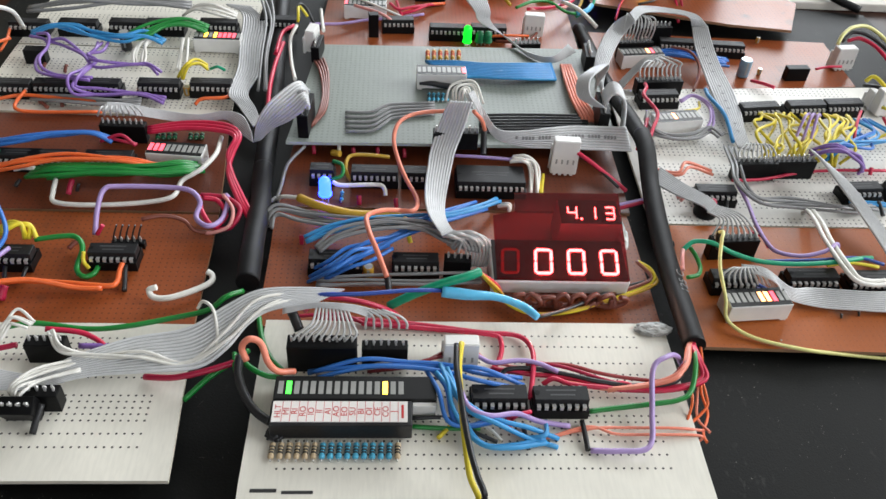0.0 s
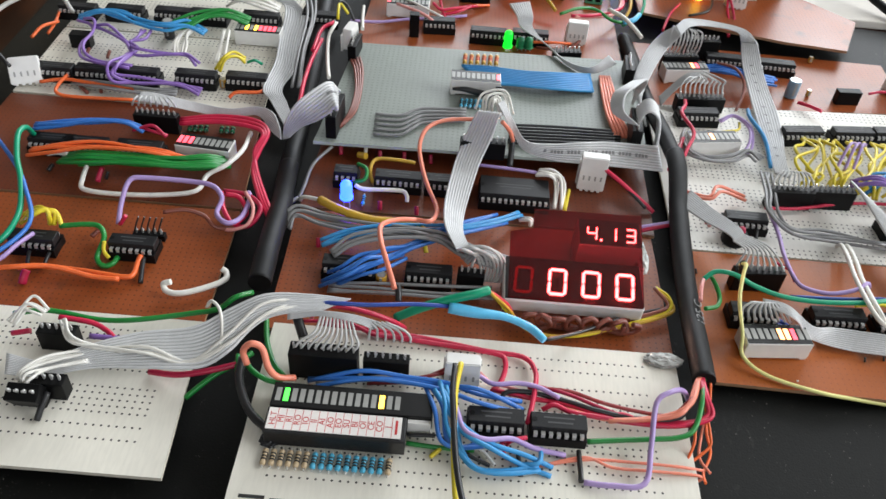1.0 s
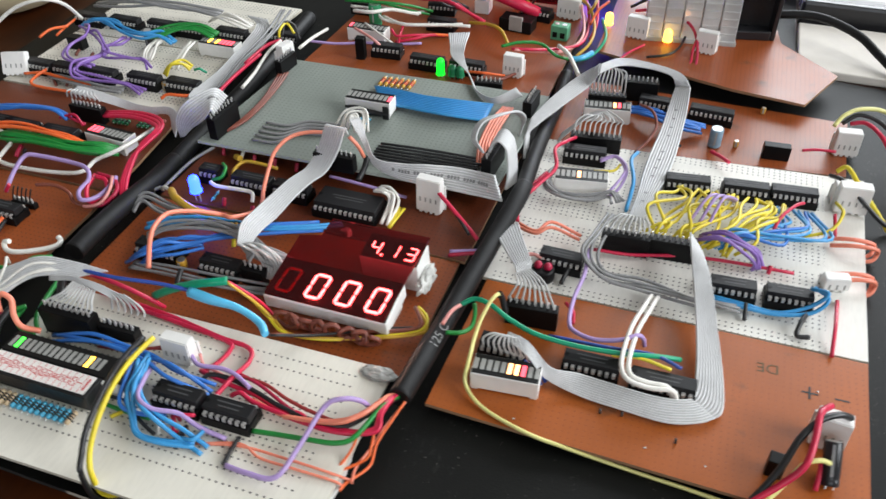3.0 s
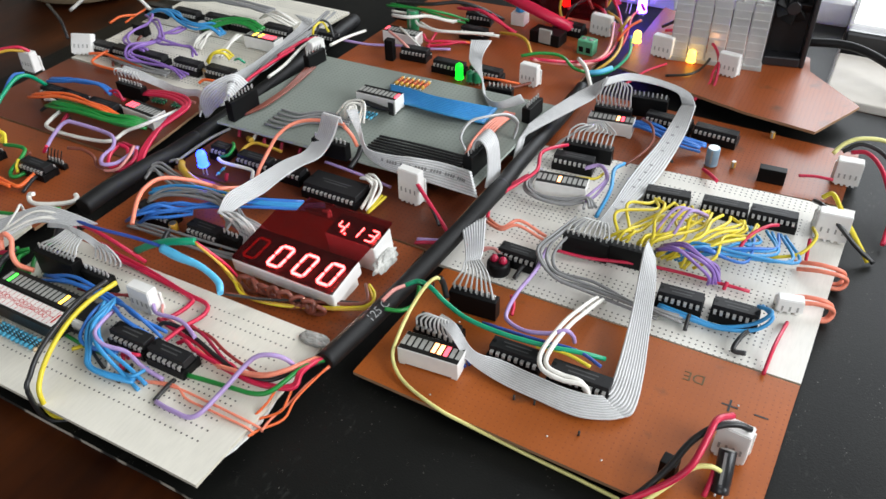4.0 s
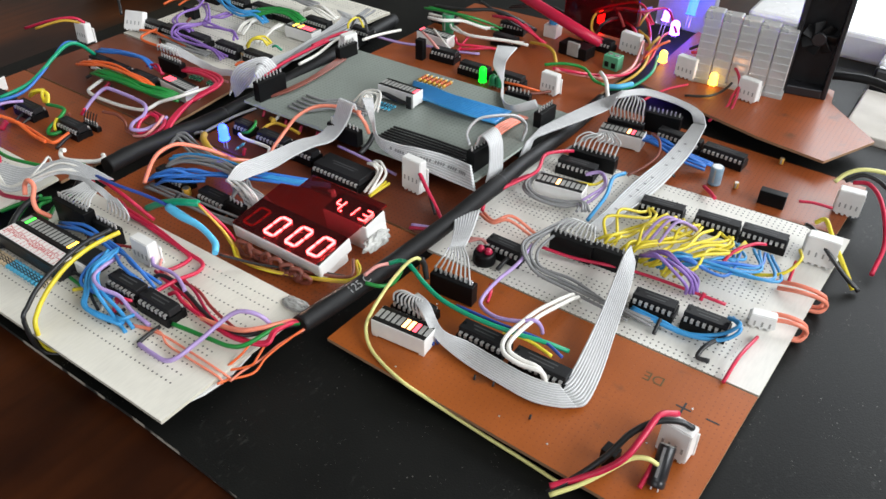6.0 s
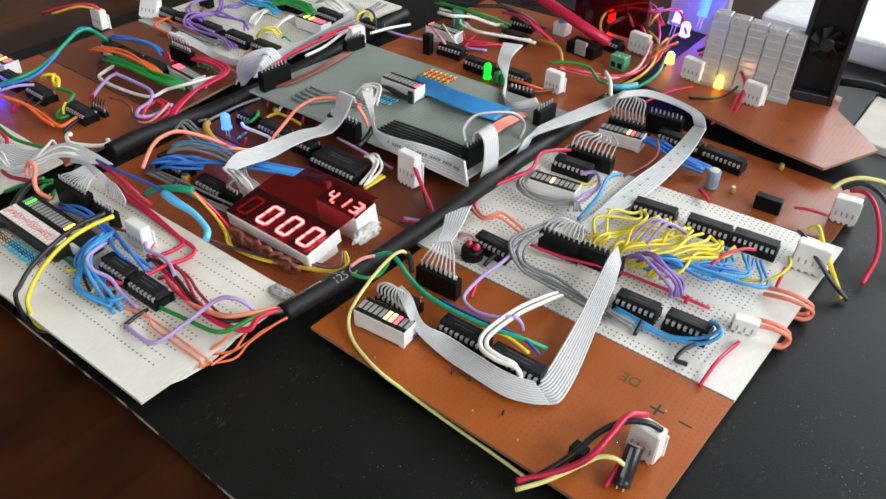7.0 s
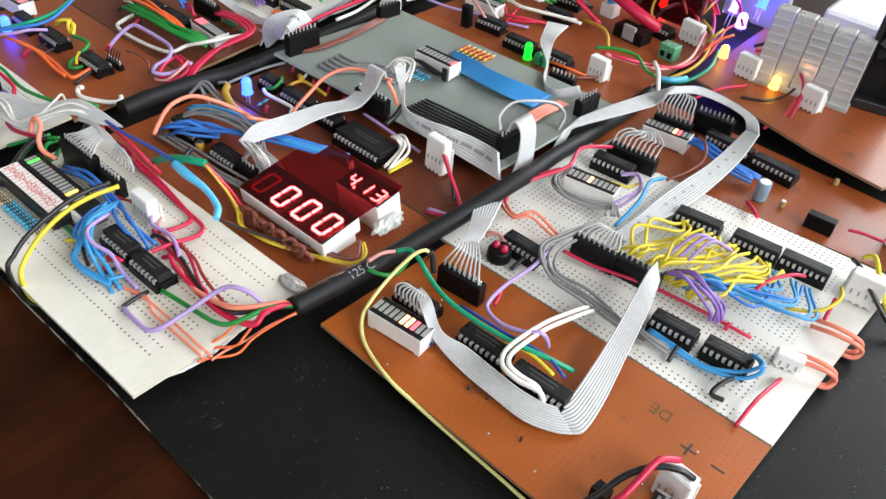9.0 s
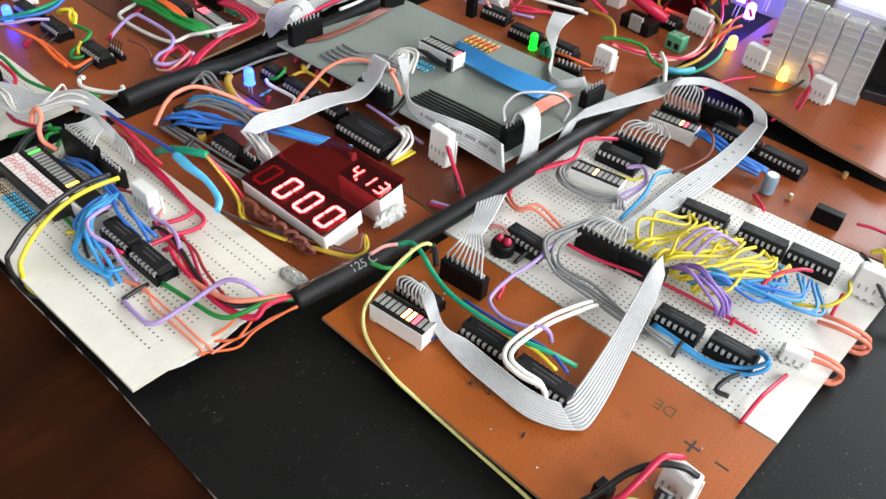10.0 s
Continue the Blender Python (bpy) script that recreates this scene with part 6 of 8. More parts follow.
plug(0.3142, 0.1832, 0.0000, 13.8, w=0.0106, tall=0.0070, deep=0.0060, n=3, label="small white wire plug on the cream board")
plug(0.3217, 0.2412, 0.0000, 6.0, w=0.0144, tall=0.0150, deep=0.0070, n=4, label="tall white wire plug on the cream board")
stub("red", (0.3154, 0.2174, 0.0010), (0.3144, 0.2292, 0.0050), 0.00080)
stub("red", (0.2566, 0.2695, 0.0020), (0.2658, 0.2589, 0.0040), 0.00100)
stub("red", (0.2879, 0.1826, 0.0010), (0.2883, 0.1846, 0.0040), 0.00090)
can(0.2577, 0.2842, -0.0038, 0.0034, 0.0110, CAN_BLUE, "pale blue electrolytic capacitor on the brown board")
header(5, 0.2885, 0.2829, -0.0038, 4.1, tall=0.0080, deep=0.0050, label="black empty socket strip on the brown board", solder=False)
can(0.2686, 0.2868, -0.0038, 0.0013, 0.0040, GOLD, "tiny gold capacitor on the brown board")
can(0.2808, 0.3262, -0.0038, 0.0013, 0.0040, GOLD, "tiny gold capacitor on the brown board")
wire("brown", 0.00080, (0.2156, 0.2949, 0.0080), (0.2234, 0.2861, 0.0100), (0.2270, 0.2769, 0.0070), (0.2244, 0.2661, 0.0040), (0.2196, 0.2560, 0.0020))
bundle("blue", 0.00080, 5, 0.00160, (0.2087, 0.2977, 0.0020), (0.2211, 0.2930, 0.0040), (0.2360, 0.2893, 0.0030), (0.2494, 0.2924, 0.0000), seed=30)
bundle("blue", 0.00070, 3, 0.00160, (0.2110, 0.3014, 0.0010), (0.2210, 0.2947, 0.0020), (0.2342, 0.2936, 0.0020), (0.2514, 0.2977, 0.0000), seed=31)
plug(0.3221, 0.2978, -0.0038, 6.0, w=0.0124, tall=0.0140, deep=0.0070, n=4, label="white wire plug with red black and yellow leads")
plug(0.3206, 0.2474, 0.0000, 6.0, w=0.0142, tall=0.0110, deep=0.0070, n=4, label="white wire plug at the cream board edge")
wire("pale_yellow", 0.00110, (0.3128, 0.2934, 0.0140), (0.3168, 0.2985, 0.0180), (0.3244, 0.3036, 0.0200), (0.3371, 0.3077, 0.0180), (0.3531, 0.3060, 0.0080), (0.3632, 0.2921, -0.0030), where="arching from a white plug off the boards")
wire("black", 0.00110, (0.3169, 0.2970, 0.0140), (0.3241, 0.3011, 0.0180), (0.3353, 0.2985, 0.0160), (0.3481, 0.2866, 0.0080), (0.3581, 0.2738, -0.0030), where="arching from a white plug off the boards")
wire("red", 0.00110, (0.3206, 0.2980, 0.0140), (0.3279, 0.2970, 0.0160), (0.3365, 0.2876, 0.0130), (0.3443, 0.2699, 0.0040), (0.3445, 0.2512, -0.0030), where="arching from a white plug off the boards")
wire("black", 0.00110, (0.3112, 0.2518, 0.0110), (0.3156, 0.2446, 0.0140), (0.3238, 0.2387, 0.0100), (0.3334, 0.2375, 0.0020), (0.3424, 0.2367, -0.0040), where="drooping from a plug over the board edge")
wire("yellow", 0.00110, (0.3141, 0.2561, 0.0110), (0.3181, 0.2562, 0.0140), (0.3243, 0.2487, 0.0100), (0.3341, 0.2402, 0.0020), (0.3401, 0.2362, -0.0040), where="drooping from a plug over the board edge")
wire("red", 0.00080, (0.3007, 0.2850, 0.0020), (0.3075, 0.2862, 0.0030), (0.3166, 0.2871, 0.0030))

# left boards, wires
bundle("orange", 0.00085, 4, 0.00170, (-0.1165, 0.1639, 0.0080), (-0.1045, 0.1636, 0.0100), (-0.0858, 0.1655, 0.0110), (-0.0619, 0.1661, 0.0110), (-0.0467, 0.1658, 0.0080), seed=32)
bundle("green", 0.00095, 6, 0.00160, (-0.1025, 0.1644, 0.0050), (-0.0906, 0.1602, 0.0090), (-0.0704, 0.1609, 0.0100), (-0.0511, 0.1604, 0.0100), (-0.0377, 0.1643, 0.0090), (-0.0305, 0.1696, 0.0060), seed=33)
bundle("green", 0.00090, 2, 0.00180, (-0.0949, 0.1623, 0.0040), (-0.0785, 0.1610, 0.0060), (-0.0639, 0.1611, 0.0070), (-0.0474, 0.1622, 0.0060), (-0.0376, 0.1668, 0.0050), seed=34)
wire("white", 0.00110, (-0.0904, 0.1595, 0.0050), (-0.0896, 0.1520, 0.0040), (-0.0871, 0.1464, 0.0030), (-0.0723, 0.1450, 0.0030), (-0.0517, 0.1472, 0.0030), (-0.0393, 0.1506, 0.0040), (-0.0367, 0.1593, 0.0060), (-0.0291, 0.1638, 0.0090), (-0.0241, 0.1746, 0.0100), (-0.0249, 0.1921, 0.0070))
wire("white", 0.00100, (-0.1103, 0.1661, 0.0050), (-0.1064, 0.1662, 0.0060), (-0.1011, 0.1660, 0.0060))
wire("lilac", 0.00110, (-0.0652, 0.1261, 0.0030), (-0.0654, 0.1351, 0.0090), (-0.0640, 0.1432, 0.0130), (-0.0575, 0.1454, 0.0130), (-0.0383, 0.1466, 0.0120), (-0.0291, 0.1446, 0.0120), (-0.0247, 0.1396, 0.0100), (-0.0252, 0.1321, 0.0080), (-0.0195, 0.1268, 0.0080), (-0.0151, 0.1325, 0.0070), (-0.0140, 0.1436, 0.0080), (-0.0156, 0.1475, 0.0080))
wire("red", 0.00110, (-0.0605, 0.2000, 0.0060), (-0.0423, 0.2006, 0.0090), (-0.0244, 0.1970, 0.0110), (-0.0153, 0.1874, 0.0120), (-0.0167, 0.1749, 0.0100), (-0.0168, 0.1622, 0.0090), (-0.0105, 0.1457, 0.0080), (-0.0042, 0.1352, 0.0050), where="in a red bundle drooping between boards")
wire("red", 0.00110, (-0.0600, 0.1981, 0.0060), (-0.0419, 0.1982, 0.0090), (-0.0239, 0.1941, 0.0110), (-0.0161, 0.1860, 0.0120), (-0.0177, 0.1749, 0.0100), (-0.0161, 0.1622, 0.0090), (-0.0094, 0.1457, 0.0080), (-0.0033, 0.1352, 0.0050), where="in a red bundle drooping between boards")
wire("red", 0.00110, (-0.0596, 0.1962, 0.0060), (-0.0414, 0.1959, 0.0090), (-0.0235, 0.1913, 0.0110), (-0.0169, 0.1846, 0.0120), (-0.0187, 0.1748, 0.0100), (-0.0154, 0.1623, 0.0090), (-0.0082, 0.1458, 0.0080), (-0.0023, 0.1353, 0.0050), where="in a red bundle drooping between boards")
wire("red", 0.00110, (-0.0266, 0.1459, 0.0080), (-0.0234, 0.1358, 0.0080), (-0.0179, 0.1292, 0.0060), (-0.0141, 0.1367, 0.0060), (-0.0184, 0.1435, 0.0080), (-0.0243, 0.1440, 0.0090))
wire("crimson", 0.00110, (-0.0261, 0.1471, 0.0080), (-0.0153, 0.1455, 0.0080), (-0.0083, 0.1381, 0.0080), (-0.0109, 0.1306, 0.0050), (-0.0176, 0.1287, 0.0040))
wire("pink", 0.00080, (-0.0164, 0.1462, 0.0090), (-0.0110, 0.1368, 0.0090), (-0.0118, 0.1294, 0.0060), (-0.0185, 0.1273, 0.0040), (-0.0235, 0.1290, 0.0030))
bundle("blue", 0.00090, 4, 0.00170, (-0.1215, 0.1807, 0.0090), (-0.1079, 0.1819, 0.0110), (-0.0942, 0.1853, 0.0110), (-0.0804, 0.1850, 0.0110), (-0.0720, 0.1847, 0.0090), seed=35)
bundle("crimson", 0.00080, 2, 0.00180, (-0.0771, 0.1849, 0.0090), (-0.0681, 0.1840, 0.0090), (-0.0615, 0.1821, 0.0080), seed=36)
wire("pink", 0.00080, (-0.0611, 0.2002, 0.0030), (-0.0435, 0.2029, 0.0040), (-0.0245, 0.2022, 0.0060))
wire("orange", 0.00110, (-0.0943, 0.0977, 0.0020), (-0.0844, 0.0987, 0.0030), (-0.0674, 0.0978, 0.0030), (-0.0529, 0.0965, 0.0030), (-0.0496, 0.0984, 0.0030), (-0.0496, 0.1043, 0.0040), (-0.0490, 0.1071, 0.0050))
wire("green", 0.00110, (-0.0850, 0.1179, 0.0070), (-0.0748, 0.1190, 0.0080), (-0.0690, 0.1185, 0.0080), (-0.0654, 0.1130, 0.0070), (-0.0665, 0.1059, 0.0030), (-0.0632, 0.1026, 0.0020), (-0.0600, 0.1040, 0.0020), (-0.0592, 0.1081, 0.0020))
wire("yellow", 0.00080, (-0.0640, 0.1103, 0.0080), (-0.0641, 0.1080, 0.0050), (-0.0618, 0.1061, 0.0030))
bundle("yellow", 0.00100, 3, 0.00200, (-0.1004, 0.1183, 0.0080), (-0.0945, 0.1194, 0.0110), (-0.0896, 0.1201, 0.0120), (-0.0872, 0.1198, 0.0100), (-0.0874, 0.1185, 0.0070), seed=37)
wire("white", 0.00120, (-0.0329, 0.0932, 0.0060), (-0.0357, 0.0927, 0.0050), (-0.0339, 0.0908, 0.0030), (-0.0280, 0.0906, 0.0030), (-0.0185, 0.0956, 0.0030), (-0.0141, 0.0998, 0.0030), (-0.0146, 0.1035, 0.0030), (-0.0165, 0.1044, 0.0040), where="bent like a hook over the board edge")
header(5, -0.0511, 0.1224, 0.0000, 0.0, tall=0.0030, deep=0.0030, label="black pin strip with bare bent pins")
stub("black", (-0.0567, 0.1217, 0.0040), (-0.0542, 0.1230, 0.0110), 0.00035)
stub("black", (-0.0543, 0.1218, 0.0040), (-0.0518, 0.1231, 0.0110), 0.00035)
stub("black", (-0.0518, 0.1218, 0.0040), (-0.0494, 0.1231, 0.0110), 0.00035)
stub("black", (-0.0494, 0.1219, 0.0040), (-0.0470, 0.1232, 0.0110), 0.00035)
stub("black", (-0.0470, 0.1220, 0.0040), (-0.0446, 0.1233, 0.0110), 0.00035)
wire("brown", 0.00090, (-0.0459, 0.1280, 0.0100), (-0.0375, 0.1304, 0.0100), (-0.0299, 0.1301, 0.0080), (-0.0252, 0.1274, 0.0050), (-0.0189, 0.1284, 0.0030))
wire("red", 0.00090, (-0.0638, 0.1250, 0.0040), (-0.0611, 0.1263, 0.0080))
stub("crimson", (-0.0836, 0.1597, 0.0050), (-0.0847, 0.1545, 0.0010), 0.00120)
stub("black", (-0.1076, 0.1628, 0.0020), (-0.1084, 0.1593, 0.0010), 0.00090)
stub("brown", (-0.0734, 0.1184, 0.0020), (-0.0699, 0.1214, 0.0040), 0.00110)
stub("black", (-0.0806, 0.1583, 0.0040), (-0.0818, 0.1570, 0.0010), 0.00080)
stub("black", (-0.0936, 0.1069, 0.0030), (-0.0920, 0.0996, 0.0010), 0.00080)
stub("black", (-0.0854, 0.1065, 0.0030), (-0.0858, 0.0998, 0.0010), 0.00080)
stub("black", (-0.0481, 0.1069, 0.0040), (-0.0464, 0.0959, 0.0010), 0.00100)
stub("crimson", (-0.0888, 0.0941, 0.0050), (-0.0900, 0.0906, 0.0010), 0.00160)
resistor((-0.0572, 0.2026, 0.0012), (-0.0564, 0.1978, 0.0012), GREEN_PLASTIC, BLACK_INK, "small green banded resistor behind a light bar", r=0.00110, group="green resistors")
resistor((-0.0546, 0.2027, 0.0012), (-0.0538, 0.1980, 0.0012), GREEN_PLASTIC, BLACK_INK, "small green banded resistor behind a light bar", r=0.00110, group="green resistors")
resistor((-0.0519, 0.2028, 0.0012), (-0.0512, 0.1981, 0.0012), GREEN_PLASTIC, BLACK_INK, "small green banded resistor behind a light bar", r=0.00110, group="green resistors")
resistor((-0.0493, 0.2030, 0.0012), (-0.0486, 0.1982, 0.0012), GREEN_PLASTIC, BLACK_INK, "small green banded resistor behind a light bar", r=0.00110, group="green resistors")
resistor((-0.0419, 0.2033, 0.0012), (-0.0412, 0.1985, 0.0012), GREEN_PLASTIC, BLACK_INK, "small green banded resistor behind a light bar", r=0.00110, group="green resistors")
resistor((-0.0392, 0.2034, 0.0012), (-0.0386, 0.1986, 0.0012), GREEN_PLASTIC, BLACK_INK, "small green banded resistor behind a light bar", r=0.00110, group="green resistors")
resistor((-0.0366, 0.2036, 0.0012), (-0.0360, 0.1988, 0.0012), GREEN_PLASTIC, BLACK_INK, "small green banded resistor behind a light bar", r=0.00110, group="green resistors")
bundle("violet", 0.00085, 2, 0.00200, (-0.1401, 0.2810, 0.0090), (-0.1304, 0.2765, 0.0100), (-0.1277, 0.2698, 0.0080), (-0.1278, 0.2577, 0.0080), (-0.1241, 0.2462, 0.0080), (-0.1139, 0.2394, 0.0090), (-0.0961, 0.2360, 0.0100), seed=38)
bundle("violet", 0.00085, 2, 0.00200, (-0.1286, 0.2773, 0.0090), (-0.1195, 0.2716, 0.0090), (-0.1060, 0.2602, 0.0090), (-0.0968, 0.2484, 0.0100), (-0.0806, 0.2511, 0.0100), (-0.0718, 0.2517, 0.0090), (-0.0646, 0.2482, 0.0080), seed=39)
bundle("violet", 0.00085, 3, 0.00180, (-0.1017, 0.2760, 0.0090), (-0.1015, 0.2666, 0.0090), (-0.1046, 0.2603, 0.0090), (-0.0999, 0.2535, 0.0090), (-0.1012, 0.2441, 0.0100), (-0.1027, 0.2311, 0.0110), (-0.1009, 0.2271, 0.0080), (-0.0900, 0.2296, 0.0050), (-0.0713, 0.2312, 0.0040), (-0.0599, 0.2308, 0.0020), seed=40)
bundle("light_blue", 0.00090, 4, 0.00190, (-0.1416, 0.2848, 0.0080), (-0.1313, 0.2875, 0.0110), (-0.1188, 0.2858, 0.0110), (-0.1056, 0.2802, 0.0100), (-0.0898, 0.2769, 0.0100), (-0.0804, 0.2820, 0.0110), (-0.0700, 0.2802, 0.0080), seed=41)
bundle("green", 0.00090, 5, 0.00180, (-0.0906, 0.2813, 0.0090), (-0.0810, 0.2846, 0.0110), (-0.0718, 0.2913, 0.0120), (-0.0602, 0.2949, 0.0120), (-0.0489, 0.2950, 0.0090), seed=42)
bundle("white", 0.00080, 4, 0.00200, (-0.0752, 0.2837, 0.0090), (-0.0803, 0.2782, 0.0070), (-0.0818, 0.2705, 0.0050), (-0.0818, 0.2655, 0.0020), seed=43)
bundle("white", 0.00080, 3, 0.00200, (-0.0590, 0.2855, 0.0080), (-0.0579, 0.2721, 0.0060), (-0.0570, 0.2593, 0.0030), seed=44)
bundle("white", 0.00080, 5, 0.00180, (-0.0662, 0.3210, 0.0060), (-0.0587, 0.3183, 0.0100), (-0.0488, 0.3169, 0.0100), (-0.0363, 0.3169, 0.0070), seed=45)
bundle("yellow", 0.00080, 3, 0.00180, (-0.0543, 0.2471, 0.0050), (-0.0521, 0.2506, 0.0090), (-0.0470, 0.2551, 0.0100), (-0.0424, 0.2560, 0.0070), seed=46)
wire("teal", 0.00080, (-0.0419, 0.2584, 0.0050), (-0.0376, 0.2575, 0.0070), (-0.0345, 0.2595, 0.0040))
wire("orange", 0.00090, (-0.1398, 0.2264, 0.0030), (-0.1283, 0.2291, 0.0040), (-0.1143, 0.2277, 0.0040), (-0.0926, 0.2274, 0.0030))
wire("orange", 0.00090, (-0.1276, 0.2318, 0.0050), (-0.1292, 0.2238, 0.0040), (-0.1281, 0.2182, 0.0030), (-0.1195, 0.2172, 0.0020), (-0.0878, 0.2188, 0.0020))
bundle("grey", 0.00080, 4, 0.00160, (-0.1242, 0.2316, 0.0020), (-0.1061, 0.2266, 0.0030), (-0.0866, 0.2256, 0.0030), (-0.0706, 0.2275, 0.0030), seed=47)
bundle("grey", 0.00100, 4, 0.00260, (-0.1531, 0.3149, 0.0080), (-0.1285, 0.3177, 0.0100), (-0.0973, 0.3204, 0.0110), (-0.0639, 0.3274, 0.0080), seed=48)
wire("orange", 0.00090, (-0.0441, 0.2263, 0.0030), (-0.0406, 0.2285, 0.0050), (-0.0292, 0.2308, 0.0050), (-0.0284, 0.2391, 0.0040))
wire("orange", 0.00080, (-0.1556, 0.2743, 0.0030), (-0.1547, 0.2832, 0.0050), (-0.1612, 0.3069, 0.0030))
can(-0.0922, 0.2855, 0.0000, 0.0030, 0.0110, CAN_BLACK, "dark electrolytic capacitor among violet wires")
can(-0.0505, 0.2401, 0.0000, 0.0020, 0.0050, GOLD, "small yellow capacitor among wires")
stub("brown", (-0.1206, 0.2281, 0.0010), (-0.1150, 0.2231, 0.0010), 0.00090)
stub("brown", (-0.1106, 0.2307, 0.0030), (-0.1086, 0.2245, 0.0010), 0.00090)
stub("brown", (-0.1171, 0.2615, 0.0030), (-0.1172, 0.2573, 0.0010), 0.00090)
stub("brown", (-0.1284, 0.2625, 0.0030), (-0.1287, 0.2584, 0.0010), 0.00090)
header(4, -0.1348, 0.2693, 0.0000, 0.0, tall=0.0080, deep=0.0060, label="black socket block on the cream board", solder=False)
ribbon([((-0.0778, 0.2026, 0.0180), (-0.0796, 0.1979, 0.0160)), ((-0.0693, 0.2048, 0.0160), (-0.0710, 0.1996, 0.0140)), ((-0.0540, 0.2077, 0.0110), (-0.0537, 0.2041, 0.0080)), ((-0.0380, 0.2066, 0.0100), (-0.0381, 0.2040, 0.0060)), ((-0.0246, 0.2072, 0.0120), (-0.0248, 0.2055, 0.0080)), ((-0.0161, 0.2031, 0.0120), (-0.0162, 0.1963, 0.0060)), ((-0.0113, 0.1949, 0.0090), (-0.0101, 0.1900, 0.0060))], 9)
ribbon([((-0.0441, 0.3269, 0.0090), (-0.0295, 0.3272, 0.0080)), ((-0.0340, 0.3193, 0.0070), (-0.0194, 0.3115, 0.0060)), ((-0.0310, 0.2887, 0.0050), (-0.0188, 0.2848, 0.0040)), ((-0.0281, 0.2605, 0.0050), (-0.0164, 0.2570, 0.0040)), ((-0.0283, 0.2330, 0.0060), (-0.0186, 0.2351, 0.0050)), ((-0.0223, 0.2225, 0.0060), (-0.0135, 0.2220, 0.0050)), ((-0.0124, 0.2058, 0.0040), (-0.0096, 0.2126, 0.0030))], 9, label="grey ribbon cable hanging beside the cream boards")
ribbon([((-0.0108, 0.1945, 0.0030), (-0.0070, 0.1935, 0.0050)), ((-0.0076, 0.1903, 0.0166), (-0.0010, 0.1945, 0.0110)), ((-0.0024, 0.1915, 0.0258), (0.0070, 0.1915, 0.0172)), ((0.0050, 0.1975, 0.0305), (0.0128, 0.1893, 0.0230)), ((0.0110, 0.2040, 0.0310), (0.0165, 0.1885, 0.0278)), ((0.0140, 0.2080, 0.0250), (0.0165, 0.1900, 0.0245))], 9, mat=RIBBON_WHITE, label="pale printed ribbon cable arching to the raised board", print_from=(0.7, 0.9, 1))
core("ash", 0.00045, (-0.0783, 0.1987, 0.0180), (-0.0790, 0.1957, 0.0180), (-0.0810, 0.1967, 0.0140))
core("ash", 0.00045, (-0.0763, 0.1988, 0.0180), (-0.0766, 0.1959, 0.0180), (-0.0781, 0.1969, 0.0140))
core("ash", 0.00045, (-0.0743, 0.1989, 0.0180), (-0.0741, 0.1960, 0.0180), (-0.0752, 0.1970, 0.0140))
core("ash", 0.00045, (-0.0723, 0.1990, 0.0180), (-0.0716, 0.1961, 0.0180), (-0.0723, 0.1971, 0.0140))
core("ash", 0.00045, (-0.0703, 0.1991, 0.0180), (-0.0691, 0.1963, 0.0180), (-0.0694, 0.1973, 0.0140))
core("ash", 0.00045, (-0.0683, 0.1992, 0.0180), (-0.0666, 0.1964, 0.0180), (-0.0665, 0.1974, 0.0140))
core("ash", 0.00045, (-0.0663, 0.1993, 0.0180), (-0.0641, 0.1965, 0.0180), (-0.0636, 0.1976, 0.0140))
core("ash", 0.00045, (-0.0643, 0.1994, 0.0180), (-0.0616, 0.1966, 0.0180), (-0.0607, 0.1977, 0.0140))

# back boards
bar_graph(0.0372, 0.3369, 0.0007, 0.0, {0: RED_LIT}, "white light bar lying on the back board", tall=0.0080)
header(2, 0.0428, 0.3118, 0.0000, 4.5, tall=0.0140, deep=0.0050, label="black upright block on the back board", solder=False)
led(0.0974, 0.3038, 0.0000, GREEN_LAMP, "lit green indicator lamp on the back board", r=0.0024, h=0.0125)
led(0.1047, 0.3043, 0.0000, GREEN_PLASTIC, "green indicator lamp on the back board", r=0.0024, h=0.0090)
led(0.1094, 0.3046, 0.0000, GREEN_PLASTIC, "green indicator lamp on the back board", r=0.0024, h=0.0090)
header(6, 0.1303, 0.2925, 0.0000, 8.1, tall=0.0090, deep=0.0050)
ribbon([((0.0966, 0.3208, 0.0200), (0.1086, 0.3257, 0.0200)), ((0.1010, 0.3106, 0.0180), (0.1103, 0.3114, 0.0180)), ((0.1042, 0.3048, 0.0140), (0.1111, 0.3073, 0.0130)), ((0.1180, 0.2924, 0.0120), (0.1212, 0.2897, 0.0100)), ((0.1275, 0.2765, 0.0120), (0.1322, 0.2727, 0.0090)), ((0.1401, 0.2672, 0.0140), (0.1436, 0.2667, 0.0110)), ((0.1504, 0.2763, 0.0170), (0.1551, 0.2733, 0.0140))], 9)
plug(0.0108, 0.2765, 0.0087, 78.0, w=0.0106, tall=0.0130, deep=0.0060, n=3, label="white wire plug with yellow and black leads")
wire("yellow", 0.00080, (0.0025, 0.2854, 0.0200), (0.0027, 0.2873, 0.0240), (0.0023, 0.2966, 0.0240), (0.0066, 0.2967, 0.0180))
wire("black", 0.00080, (0.0031, 0.2882, 0.0200), (0.0021, 0.2957, 0.0250), (0.0057, 0.2993, 0.0220), (0.0099, 0.2970, 0.0140))
wire("white", 0.00100, (0.0162, 0.2844, 0.0160), (0.0136, 0.3056, 0.0120), (0.0110, 0.3311, 0.0060))
